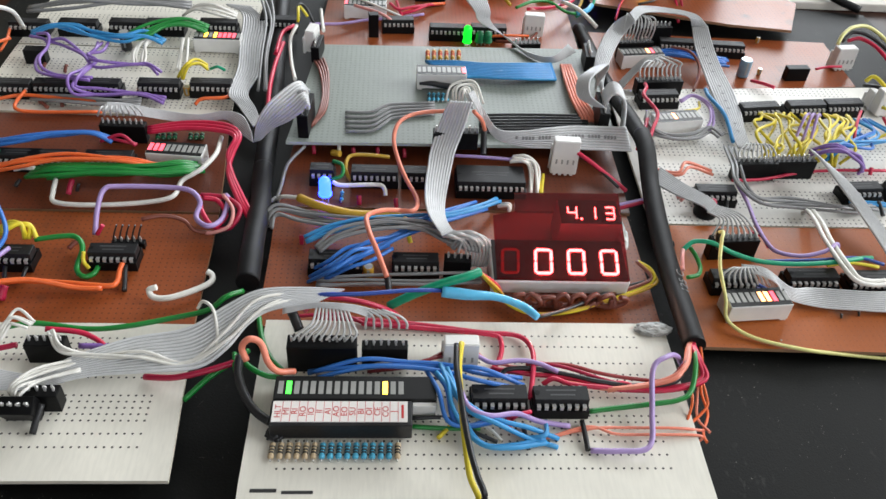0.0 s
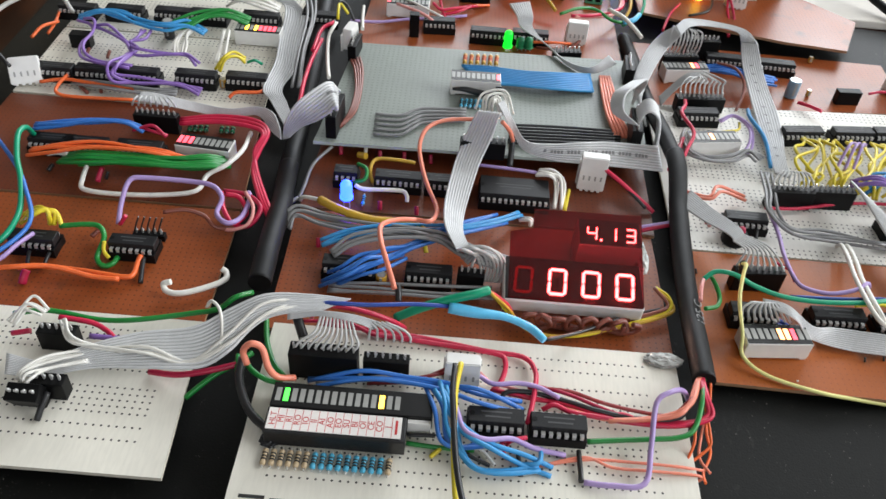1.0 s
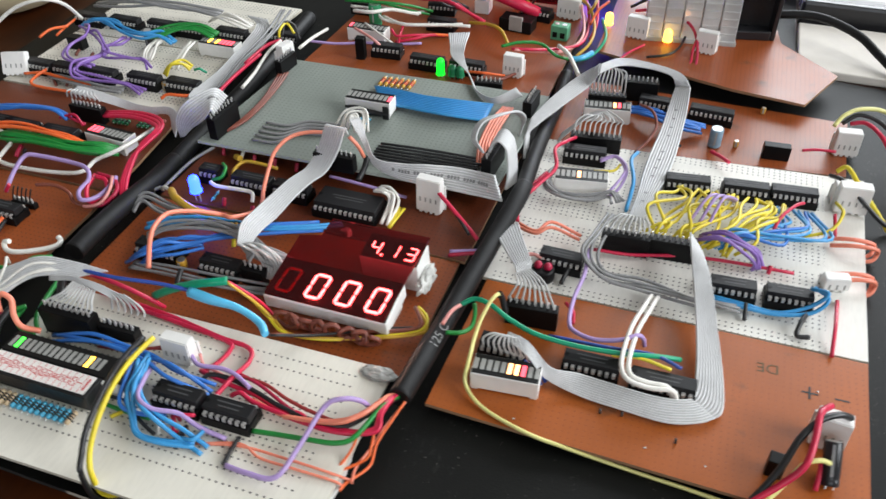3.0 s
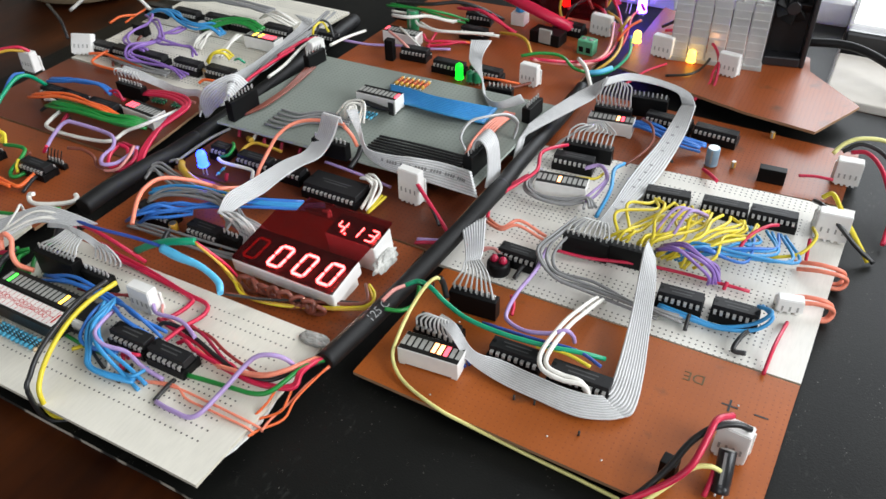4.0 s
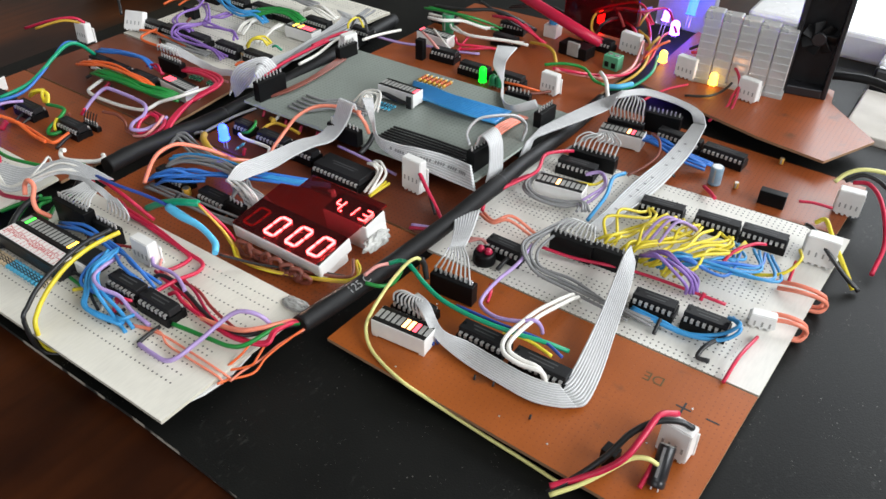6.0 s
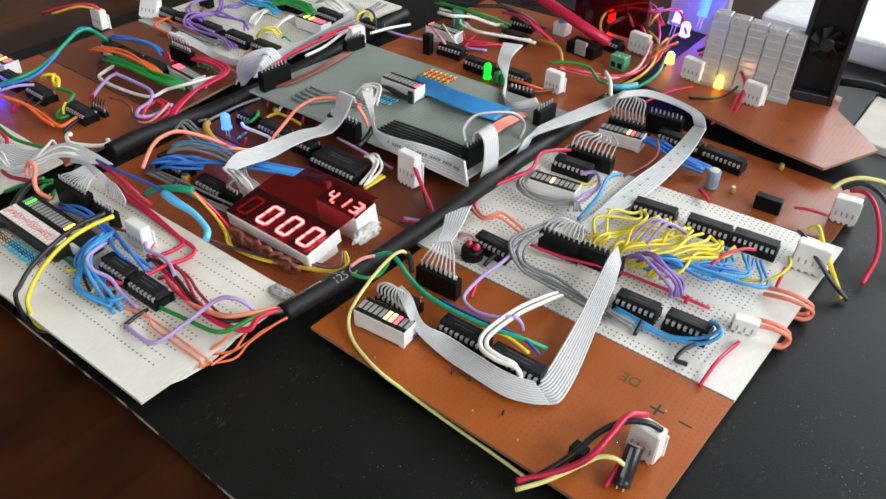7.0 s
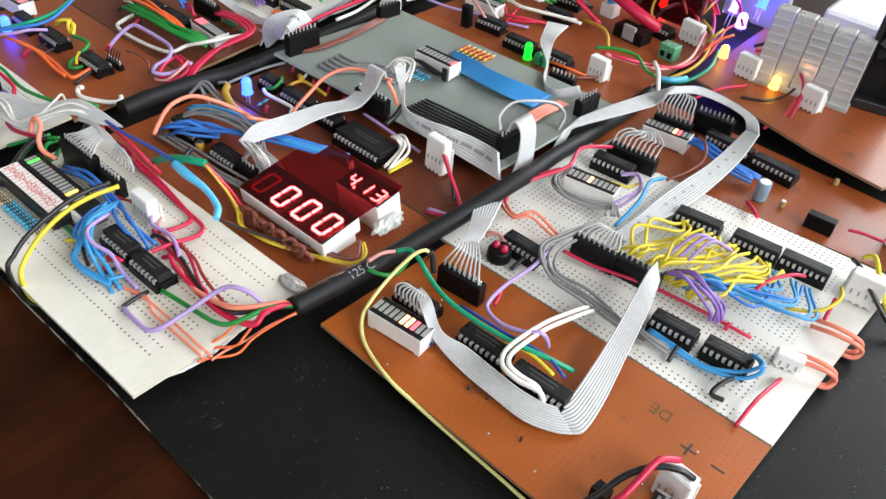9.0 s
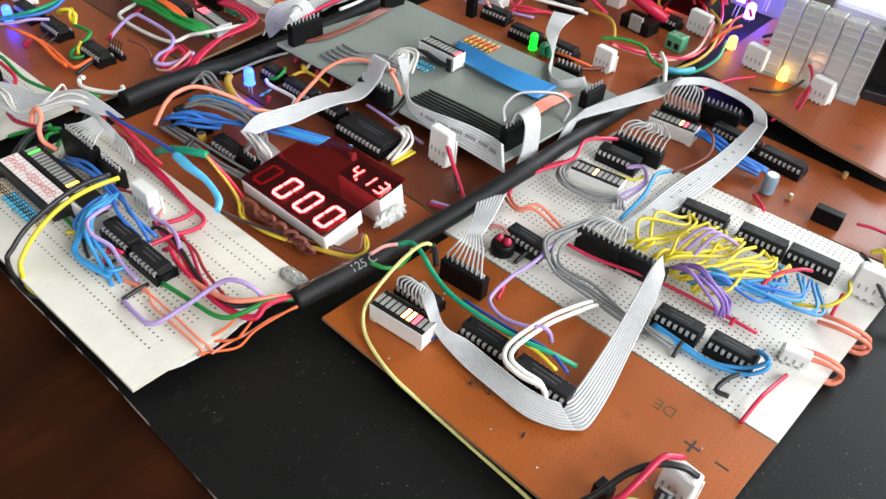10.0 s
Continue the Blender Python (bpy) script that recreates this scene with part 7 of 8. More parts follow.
wire("lilac", 0.00090, (0.0058, 0.3121, 0.0060), (0.0224, 0.3174, 0.0040), (0.0387, 0.3258, 0.0030), (0.0555, 0.3315, 0.0020), (0.0728, 0.3382, 0.0020))
wire("red", 0.00110, (-0.0044, 0.2732, 0.0140), (-0.0064, 0.2534, 0.0130), (-0.0068, 0.2323, 0.0120), (-0.0060, 0.2144, 0.0100))
wire("red", 0.00110, (-0.0010, 0.2933, 0.0140), (-0.0062, 0.2842, 0.0140), (-0.0071, 0.2606, 0.0140))
wire("white", 0.00100, (0.0011, 0.2894, 0.0160), (-0.0011, 0.2767, 0.0140), (0.0014, 0.2557, 0.0120), (0.0054, 0.2351, 0.0140))
bundle("grey", 0.00080, 3, 0.00180, (-0.0227, 0.3403, 0.0100), (-0.0156, 0.3038, 0.0100), (-0.0133, 0.2645, 0.0100), (-0.0101, 0.2334, 0.0080), seed=49)
can(0.0334, 0.3574, 0.0000, 0.0042, 0.0150, GREEN_PLASTIC, "dark green electrolytic capacitor on the back board")
wire("red", 0.00090, (0.0554, 0.3519, 0.0060), (0.0582, 0.3367, 0.0040), (0.0617, 0.3259, 0.0020))
wire("red", 0.00090, (0.0764, 0.3475, 0.0040), (0.0658, 0.3392, 0.0060), (0.0572, 0.3354, 0.0060), (0.0520, 0.3393, 0.0080))
wire("white", 0.00090, (0.0150, 0.3599, 0.0100), (0.0309, 0.3615, 0.0090), (0.0429, 0.3507, 0.0080), (0.0653, 0.3518, 0.0070), (0.0916, 0.3643, 0.0060))
wire("green", 0.00090, (0.0105, 0.3662, 0.0120), (0.0325, 0.3663, 0.0120), (0.0545, 0.3691, 0.0080), (0.0646, 0.3759, 0.0040))
wire("white", 0.00080, (0.0332, 0.3689, 0.0080), (0.0483, 0.3640, 0.0090), (0.0595, 0.3687, 0.0060))
wire("orange", 0.00090, (0.0600, 0.3390, 0.0020), (0.0734, 0.3464, 0.0040), (0.0864, 0.3546, 0.0020))
wire("pink", 0.00090, (0.0310, 0.3300, 0.0100), (0.0480, 0.3190, 0.0100), (0.0579, 0.3179, 0.0030))
wire("white", 0.00070, (0.0345, 0.3386, 0.0100), (0.0556, 0.3246, 0.0080), (0.0662, 0.3238, 0.0030))
dip(14, 0.0773, 0.3648, 0.0000, 0.0)
dip(14, 0.0199, 0.3736, 0.0000, 0.0)
dip(16, -0.0124, 0.3154, 0.0000, 0.0)
wire("mustard", 0.00110, (0.0952, 0.3680, 0.0060), (0.1105, 0.3607, 0.0100), (0.1202, 0.3544, 0.0100), (0.1268, 0.3465, 0.0060))
wire("red", 0.00130, (0.0634, 0.3809, 0.0120), (0.0752, 0.3844, 0.0120), (0.0940, 0.3755, 0.0080), (0.1052, 0.3717, 0.0040))
wire("green", 0.00100, (0.1276, 0.3283, 0.0130), (0.1379, 0.3350, 0.0140), (0.1492, 0.3404, 0.0120), (0.1594, 0.3364, 0.0080), (0.1690, 0.3418, 0.0040))
wire("red", 0.00100, (0.1342, 0.3270, 0.0130), (0.1474, 0.3322, 0.0120), (0.1574, 0.3448, 0.0080), (0.1697, 0.3608, 0.0060), (0.1691, 0.3897, 0.0060), (0.1607, 0.4179, 0.0100), (0.1412, 0.4543, 0.0100))
wire("pink", 0.00100, (0.1364, 0.3266, 0.0130), (0.1495, 0.3365, 0.0090), (0.1633, 0.3492, 0.0060), (0.1690, 0.3710, 0.0070), (0.1607, 0.4061, 0.0100))
wire("mustard", 0.00100, (0.1690, 0.3462, 0.0030), (0.1748, 0.3625, 0.0060), (0.1738, 0.3823, 0.0080), (0.1644, 0.4088, 0.0100), (0.1504, 0.4225, 0.0100))
wire("teal", 0.00100, (0.1678, 0.3405, 0.0030), (0.1784, 0.3505, 0.0040), (0.1834, 0.3684, 0.0080), (0.1764, 0.3950, 0.0080))
wire("sky", 0.00160, (0.1676, 0.3402, 0.0050), (0.1741, 0.3424, 0.0060), (0.1788, 0.3505, 0.0060), where="as a thick blue sleeve")
wire("white", 0.00130, (0.1587, 0.3455, 0.0100), (0.1667, 0.3365, 0.0100), (0.1726, 0.3269, 0.0080), (0.1764, 0.3208, 0.0060))
wire("black", 0.00100, (0.1938, 0.4072, 0.0140), (0.2029, 0.4113, 0.0180), (0.2158, 0.4063, 0.0180), (0.2265, 0.3988, 0.0140), (0.2328, 0.3885, 0.0120))
wire("red", 0.00100, (0.1964, 0.4003, 0.0140), (0.2087, 0.4014, 0.0160), (0.2193, 0.3987, 0.0140), (0.2293, 0.3860, 0.0120))
wire("red", 0.00090, (0.2384, 0.3821, 0.0160), (0.2362, 0.3678, 0.0080), (0.2364, 0.3595, 0.0040), (0.2331, 0.3402, 0.0020))
wire("black", 0.00080, (0.2300, 0.3966, 0.0100), (0.2292, 0.3793, 0.0070), (0.2240, 0.3639, 0.0060), (0.2107, 0.3569, 0.0050))
wire("red", 0.00080, (0.1918, 0.3366, 0.0040), (0.1985, 0.3551, 0.0060), (0.2071, 0.3708, 0.0060))
wire("orange", 0.00090, (0.1706, 0.3853, 0.0080), (0.1726, 0.3976, 0.0120), (0.1776, 0.4090, 0.0140))
wire("maroon", 0.00100, (0.2319, 0.4134, 0.0100), (0.2384, 0.4160, 0.0100), (0.2440, 0.4171, 0.0080))
wire("red", 0.00100, (0.1275, 0.4061, 0.0140), (0.1347, 0.4177, 0.0160), (0.1486, 0.4153, 0.0140), (0.1584, 0.4045, 0.0080))
bundle("red", 0.00080, 3, 0.00250, (0.1173, 0.4179, 0.0160), (0.1278, 0.4322, 0.0180), (0.1411, 0.4418, 0.0160), (0.1528, 0.4367, 0.0100), seed=50)
bundle("black", 0.00080, 2, 0.00250, (0.0548, 0.4077, 0.0100), (0.0805, 0.4118, 0.0120), (0.1018, 0.4151, 0.0100), seed=51)
wire("red", 0.00100, (0.0644, 0.3916, 0.0080), (0.0900, 0.3787, 0.0080), (0.1014, 0.3747, 0.0040))
plug(0.2008, 0.3826, 0.0045, -8.0, w=0.0136, tall=0.0140, deep=0.0060, n=4, label="white wire plug on a back board")
plug(0.2431, 0.3748, 0.0045, -8.0, w=0.0125, tall=0.0140, deep=0.0060, n=4, label="white wire plug on a back board")
plug(0.1522, 0.4068, 0.0000, -8.0, w=0.0152, tall=0.0140, deep=0.0060, n=4, label="white wire plug on a back board")
led(0.1812, 0.3917, 0.0045, YELLOW_LIT, "lit yellow indicator lamp on the back board", r=0.0025, h=0.0100)
led(0.2198, 0.3789, 0.0045, YELLOW_LIT, "lit yellow indicator lamp on the back board", r=0.0025, h=0.0100)
led(0.2260, 0.4155, 0.0045, AMBER_LIT, "lit amber indicator lamp by the grey fins", r=0.0025, h=0.0100)
led(0.1674, 0.4463, 0.0020, VIOLET_LIT, "lit violet indicator lamp at the back", r=0.0032, h=0.0120)
led(0.1700, 0.4640, 0.0045, BLUE_LIT, "long lit blue indicator lamp leaning at the back", r=0.0032, h=0.0260, lean=-18, stand=0.0060)
# pale block added behind the lamps so that their violet light shows
tagged(mesh_ob("glow_catch_block", boxed(0.1400, 0.1830, 0.4800, 0.4880, -0.0055, 0.0380, 0.001), CLEAR), "frosted clear block added behind the lit lamps to catch their glow", "block")
led(0.1159, 0.4344, 0.0020, RED_LAMP, "lit red indicator lamp at the back", r=0.0025, h=0.0110)
# more wires and lamps over the back boards
wire("black", 0.00130, (0.0130, 0.3706, 0.0120), (0.0428, 0.3643, 0.0180), (0.0620, 0.3713, 0.0200), (0.0764, 0.3787, 0.0150), (0.0878, 0.3883, 0.0060))
wire("red", 0.00110, (0.0567, 0.3799, 0.0120), (0.0774, 0.3736, 0.0160), (0.0906, 0.3717, 0.0120), (0.1036, 0.3742, 0.0050))
tagged(mesh_ob("heat_shrink_tube", tube([(0.0499, 0.4149, 0.0200), (0.0897, 0.3980, 0.0180), (0.1195, 0.3909, 0.0130), (0.1333, 0.3986, 0.0045)], 0.0038, 12), WIRE["red"]), "thick glossy red heat-shrink tube over the back board", "cable sleeve", "cable sleeves")
wire("mustard", 0.00090, (0.1164, 0.4321, 0.0160), (0.1212, 0.4081, 0.0170), (0.1253, 0.3990, 0.0120), (0.1279, 0.4055, 0.0040))
wire("black", 0.00090, (0.1287, 0.4005, 0.0100), (0.1329, 0.3967, 0.0180), (0.1358, 0.4024, 0.0210), (0.1355, 0.4238, 0.0160))
wire("maroon", 0.00090, (0.1146, 0.4519, 0.0140), (0.1369, 0.4152, 0.0210), (0.1428, 0.4129, 0.0140))
wire("maroon", 0.00090, (0.1199, 0.4786, 0.0120), (0.1443, 0.4344, 0.0200), (0.1484, 0.4240, 0.0120))
wire("violet", 0.00090, (0.1162, 0.4445, 0.0140), (0.1410, 0.4288, 0.0200), (0.1431, 0.4592, 0.0140))
wire("crimson", 0.00100, (0.1192, 0.4481, 0.0120), (0.1456, 0.4300, 0.0200), (0.1570, 0.4521, 0.0180), (0.1709, 0.4404, 0.0080))
wire("mustard", 0.00090, (0.1464, 0.4497, 0.0160), (0.1503, 0.4300, 0.0180), (0.1481, 0.4264, 0.0120))
wire("mustard", 0.00100, (0.1695, 0.4108, 0.0140), (0.1693, 0.4015, 0.0130), (0.1663, 0.3995, 0.0080))
wire("red", 0.00090, (0.1698, 0.4271, 0.0120), (0.1695, 0.4144, 0.0120), (0.1742, 0.3890, 0.0080), (0.1734, 0.3718, 0.0040))
wire("black", 0.00100, (0.1919, 0.4097, 0.0120), (0.2057, 0.4093, 0.0200), (0.2201, 0.4014, 0.0200), (0.2284, 0.3964, 0.0140))
wire("crimson", 0.00090, (0.1959, 0.4050, 0.0120), (0.2097, 0.3961, 0.0180), (0.2252, 0.3899, 0.0180), (0.2359, 0.3772, 0.0140), (0.2396, 0.3581, 0.0040), (0.2345, 0.3472, 0.0000))
wire("brown", 0.00090, (0.1144, 0.3061, 0.0020), (0.1254, 0.3021, 0.0040), (0.1338, 0.3052, 0.0040), (0.1406, 0.3175, 0.0030))
wire("orange", 0.00080, (0.1108, 0.3081, 0.0040), (0.1246, 0.3062, 0.0060), (0.1344, 0.3122, 0.0030))
wire("black", 0.00100, (0.0306, 0.4033, 0.0100), (0.0641, 0.3796, 0.0140), (0.0767, 0.3792, 0.0100), (0.0849, 0.3894, 0.0040))
wire("green", 0.00090, (0.0120, 0.3584, 0.0140), (0.0418, 0.3591, 0.0160), (0.0554, 0.3677, 0.0120), (0.0667, 0.3767, 0.0060))
wire("white", 0.00120, (0.0219, 0.3497, 0.0120), (0.0360, 0.3471, 0.0140), (0.0448, 0.3586, 0.0120), (0.0570, 0.3659, 0.0080), (0.0602, 0.3757, 0.0050))
wire("white", 0.00110, (0.0383, 0.3590, 0.0060), (0.0576, 0.3445, 0.0100), (0.0738, 0.3483, 0.0100), (0.0860, 0.3544, 0.0090), (0.0986, 0.3584, 0.0080))
wire("red", 0.00100, (0.0561, 0.3352, 0.0020), (0.0670, 0.3385, 0.0040), (0.0753, 0.3468, 0.0040), (0.0829, 0.3531, 0.0020))
dip(14, 0.0692, 0.3885, 0.0000, 8.0)
dip(16, 0.1321, 0.3999, 0.0000, -6.0)
dip(14, 0.0570, 0.3201, 0.0000, 4.0)
led(0.1565, 0.4502, 0.0000, VIOLET_LIT, "lit violet indicator lamp leaning at the back", r=0.0025, h=0.0180, lean=-25, stand=0.0070)

# far end of the left boards
bar_graph(-0.1475, 0.1170, 0.0007, 3.0, {3: RED_LIT, 4: RED_LIT, 6: YELLOW_LIT, 8: RED_LIT}, "white light bar with red and yellow lit segments", tall=0.0080)
led(-0.1225, 0.0985, 0.0000, BLUE_LIT, "bright blue lit indicator lamp on the orange board", r=0.0026, h=0.0110)
dip(14, -0.1210, 0.1100, 0.0000, 0.0)
wire("blue", 0.00090, (-0.1417, 0.1782, 0.0100), (-0.1303, 0.1635, 0.0170), (-0.1095, 0.1405, 0.0190), (-0.0994, 0.1264, 0.0180), (-0.0903, 0.1081, 0.0165), (-0.0969, 0.0913, 0.0150), (-0.1068, 0.0826, 0.0130), where="arching beside the teal wire")
wire("lilac", 0.00090, (-0.0898, 0.1071, 0.0120), (-0.0917, 0.0983, 0.0140), (-0.0958, 0.0900, 0.0130), (-0.1078, 0.0821, 0.0100))
wire("orange", 0.00100, (-0.1119, 0.0898, 0.0060), (-0.0917, 0.0902, 0.0100), (-0.0789, 0.0942, 0.0080), (-0.0640, 0.0945, 0.0040), (-0.0540, 0.0951, 0.0030))

plug(-0.1469, 0.2273, 0.0000, 20.0, w=0.0145, tall=0.0140, deep=0.0070, n=4, lean=-25, label="white wire plug at the cream board's end")
plug(-0.1588, 0.1958, 0.0000, 0.0, w=0.0121, tall=0.0140, deep=0.0060, n=4, label="white wire plug at the brown board's end")
wire("red", 0.00100, (-0.1562, 0.1963, 0.0140), (-0.1603, 0.1914, 0.0180), (-0.1730, 0.1832, 0.0160), (-0.1942, 0.1743, 0.0080))
wire("mustard", 0.00090, (-0.1585, 0.1949, 0.0140), (-0.1643, 0.1856, 0.0170), (-0.1786, 0.1732, 0.0120))
wire("teal", 0.00120, (-0.1200, 0.1760, 0.0080), (-0.1150, 0.1640, 0.0205), (-0.1135, 0.1548, 0.0230), (-0.1090, 0.1420, 0.0205), (-0.1035, 0.1318, 0.0189), (-0.0985, 0.1190, 0.0165), (-0.0965, 0.1090, 0.0160), (-0.0980, 0.0990, 0.0150), (-0.1080, 0.0880, 0.0110), where="arching over the brown boards")
wire("white", 0.00120, (-0.1478, 0.2921, 0.0080), (-0.1447, 0.2782, 0.0240), (-0.1480, 0.2652, 0.0320), (-0.1629, 0.2572, 0.0280), (-0.1762, 0.2487, 0.0180), where="arching over the boards' far end")
wire("black", 0.00100, (-0.1495, 0.2213, 0.0140), (-0.1629, 0.2297, 0.0200), (-0.1954, 0.2463, 0.0200))
wire("orange", 0.00090, (-0.1592, 0.2639, 0.0060), (-0.1566, 0.2726, 0.0080), (-0.1526, 0.2831, 0.0060))
stub("black", (0.2321, 0.2750, 0.0010), (0.2410, 0.2665, 0.0040), 0.00080)

# black cable sleeves
sleeve(0.0042, (0.1757, 0.1990, 0.0106), (0.1750, 0.1854, 0.0106), (0.1723, 0.1628, 0.0078), (0.1702, 0.1406, 0.0064), (0.1685, 0.1196, 0.0059), (0.1672, 0.0997, 0.0063), (0.1662, 0.0807, 0.0079), (0.1653, 0.0635, 0.0091), label="black heat-shrink cable sleeve with pale print between boards")
sleeve(0.0039, (0.1680, 0.3300, 0.0000), (0.1705, 0.2960, 0.0005), (0.1712, 0.2600, 0.0028), (0.1735, 0.2234, 0.0078), (0.1757, 0.1929, 0.0103), label="black heat-shrink cable sleeve running to the back boards")
sleeve(0.0046, (-0.0046, 0.1790, -0.0002), (-0.0030, 0.1610, 0.0014), (-0.0012, 0.1445, 0.0042), (-0.0006, 0.1262, 0.0060), (0.0001, 0.1095, 0.0072), (0.0007, 0.0951, 0.0072), label="black heat-shrink cable sleeve in the gap between boards")
sleeve(0.0046, (-0.0153, 0.3571, -0.0010), (-0.0114, 0.3046, -0.0010), (-0.0083, 0.2596, -0.0010), (-0.0059, 0.2203, -0.0008), (-0.0048, 0.1861, -0.0006), (-0.0033, 0.1566, -0.0010), label="black heat-shrink cable sleeve running to the far boards")
wire("orange", 0.00050, (0.1596, 0.0247, 0.0055), (0.1602, 0.0294, 0.0040), (0.1644, 0.0380, 0.0030), (0.1639, 0.0463, 0.0050), (0.1666, 0.0576, 0.0080), (0.1681, 0.0673, 0.0085), where="as a thin strand into a sleeve")
wire("salmon", 0.00050, (0.1620, 0.0289, 0.0050), (0.1603, 0.0361, 0.0030), (0.1624, 0.0448, 0.0040), (0.1649, 0.0535, 0.0070), (0.1688, 0.0667, 0.0085), where="as a thin strand into a sleeve")


# print on the long sleeve
SLEEVE_MARK = [o for o in scene.objects if o.name.startswith("cable_sleeve")][0]
text("125 C", 0.0052, pose(0.1692, 0.0960, 0.0104, 0, 25, 0) @ pose(0, 0, 0, 0, 0, 86), PALE_INK, SLEEVE_MARK, "pale grey print")

# ---- digit display with its red filter ----
display = thing("digit_display", pose(0, 0.093, 0.0113, 8.5), "white digit display under a scratched red filter showing lit figures", "digit display")
part("case", boxed(0.0940, 0.1480, 0.0012, 0.0225, -0.0085, -0.0010, 0.0008), WHITE_PLASTIC, display)
for sx in (0.0965, 0.1445):
    part("foot", boxed(sx - 0.002, sx + 0.002, 0.004, 0.020, -0.0140, -0.0084), WHITE_PLASTIC, display)
part("small_case", boxed(0.1240, 0.1500, 0.0310, 0.0450, -0.0175, -0.0010, 0.0006), WHITE_PLASTIC, display)
part("face", boxed(0.0946, 0.1474, 0.0018, 0.0219, -0.0011, -0.0007), BLACK_FACE, display)
part("small_face", boxed(0.1245, 0.1495, 0.0315, 0.0445, -0.0011, -0.0007), BLACK_FACE, display)


def filter_mat():
    mat, nt, p = nodes_of("red_filter")
    p.inputs["Base Color"].default_value = (0.38, 0.026, 0.034, 1)
    p.inputs["Transmission Weight"].default_value = 0.97
    p.inputs["IOR"].default_value = 1.1
    n = grain(nt, 700, 2, (1, 0.2, 1))
    nt.links.new(calc(nt, "MULTIPLY", ramp(nt, n, 0.72, 0.85), 0.2), p.inputs["Roughness"])
    p.inputs["Coat Weight"].default_value, p.inputs["Coat Roughness"].default_value = 0.6, 0.08
    return mat


bm = bmesh.new()
ring = [(0.0955, 0.0012), (0.1470, 0.0008), (0.1502, 0.0468), (0.1059, 0.0462), (0.1053, 0.0358), (0.0961, 0.0332)]
lo, hi = [bm.verts.new((x, y, 0.0002)) for x, y in ring], [bm.verts.new((x, y, 0.0014)) for x, y in ring]
bm.faces.new(hi), bm.faces.new(lo[::-1])
for i in range(6):
    bm.faces.new((lo[i], lo[(i + 1) % 6], hi[(i + 1) % 6], hi[i]))
pane = part("filter", bm, filter_mat(), display, "transparent red plastic filter sheet")
pane.visible_shadow = False
for i, ch in enumerate("0000"):
    figure(display, ch, 0.1016 + i * 0.0131, 0.0108, -0.0006, 0.0062, 0.0117, 0.0011, RED_DIM if i == 0 else RED_HOT, None)
for i, ch in enumerate("413"):
    figure(display, ch, 0.1296 + i * 0.0079, 0.0370, -0.0006, 0.0036, 0.0066, 0.00055, SMALL_LIT)
part("decimal_point", boxed(0.1327, 0.1335, 0.0333, 0.0341, -0.0006, -0.0002), SMALL_LIT, display)
# brown cable ends coiled under the filter's front
rnd = random.Random(23)
for i in range(6):
    x, pts = 0.1035 + i * 0.0066, []
    for k in range(9):
        w = k * 1.15 + i
        pts.append((x + 0.0016 * k * 0.55 + 0.0042 * math.cos(w), 0.0895 + rnd.uniform(-0.0014, 0.0014), 0.0048 + 0.0032 * math.sin(w) + rnd.uniform(-0.0006, 0.0006)))
    wire("brown", 0.00105, *pts, where="coiled in front of the digit display", name="cable_core", group="ribbon cable cores")

# ---- labelled indicator panel on the cream front board ----
panel = thing("status_display", pose(0, 0, 0.0055), "black light bar panel with a red handwritten paper strip", "status display")
part("housing", boxed(0.0178, 0.0705, 0.0352, 0.0447, 0.0008, 0.0084, 0.0003), BLACK_FACE, panel)
part("label_base", boxed(0.0175, 0.0625, 0.0252, 0.0350, 0.0010, 0.0080, 0.0004), TAPE, panel)
part("white_side", boxed(0.0627, 0.0703, 0.0335, 0.0351, 0.0008, 0.0070, 0.0002), WHITE_PLASTIC, panel)
strip = part("paper_strip", boxed(0.0182, 0.0610, 0.0264, 0.0344, 0.0080, 0.0083), PAPER, panel, "white paper strip with red handwriting")
for i in range(16):
    m = {1: GREEN_LIT, 13: YELLOW_LIT}.get(i, SEG_OFF)
    shared(("seg", m.name), "segment", lambda: boxed(-0.00085, 0.00085, -0.0026, 0.0026, 0, 0.0002), m, panel, pose(0.0199 + i * 0.0026, 0.0398, 0.0083))
for i, word in enumerate("HLT MI RI RO IO II AI AO EO SU BI OI CE CO J".split()):
    text(word, 0.0028, pose(0.0200 + i * 0.00262, 0.0304, 0.00834, 0, 0, 90), RED_INK, strip)
    shared("rule", "ruled_line", lambda: boxed(-0.00008, 0.00008, -0.0039, 0.0039, 0, 0.00006), RED_INK, strip, pose(0.0213 + i * 0.00262, 0.0304, 0.0083))
part("mark", boxed(0.0590, 0.0598, 0.0278, 0.0330, 0.0083, 0.00836), RED_INK, strip, "unreadable red mark")
for i in range(16):
    x = 0.0188 + i * 0.00262
    tan = i < 6 or i == 15
    resistor((x, 0.0245, 0.0066), (x - 0.0003, 0.0168, 0.0064), RESIN_TAN if tan else RESIN_BLUE, BLACK_INK,
             "tan banded resistor in a row on the cream board" if tan else "blue banded resistor in a row on the cream board", group="panel resistors")

# ---- ink on the boards ----
name_mark = thing("ink_marking", pose(0, 0, 0.0055), "black ink strokes on the cream board corner", "marking")
part("stroke", boxed(0.0135, 0.0215, 0.0066, 0.0078, 0.00002, 0.00010), BLACK_INK, name_mark)
part("stroke", boxed(0.0230, 0.0325, 0.0060, 0.0071, 0.00002, 0.00010), BLACK_INK, name_mark)
de = thing("ink_marking", pose(0.2900, 0.1285, 0), "dark letters inked on the orange board", "marking")
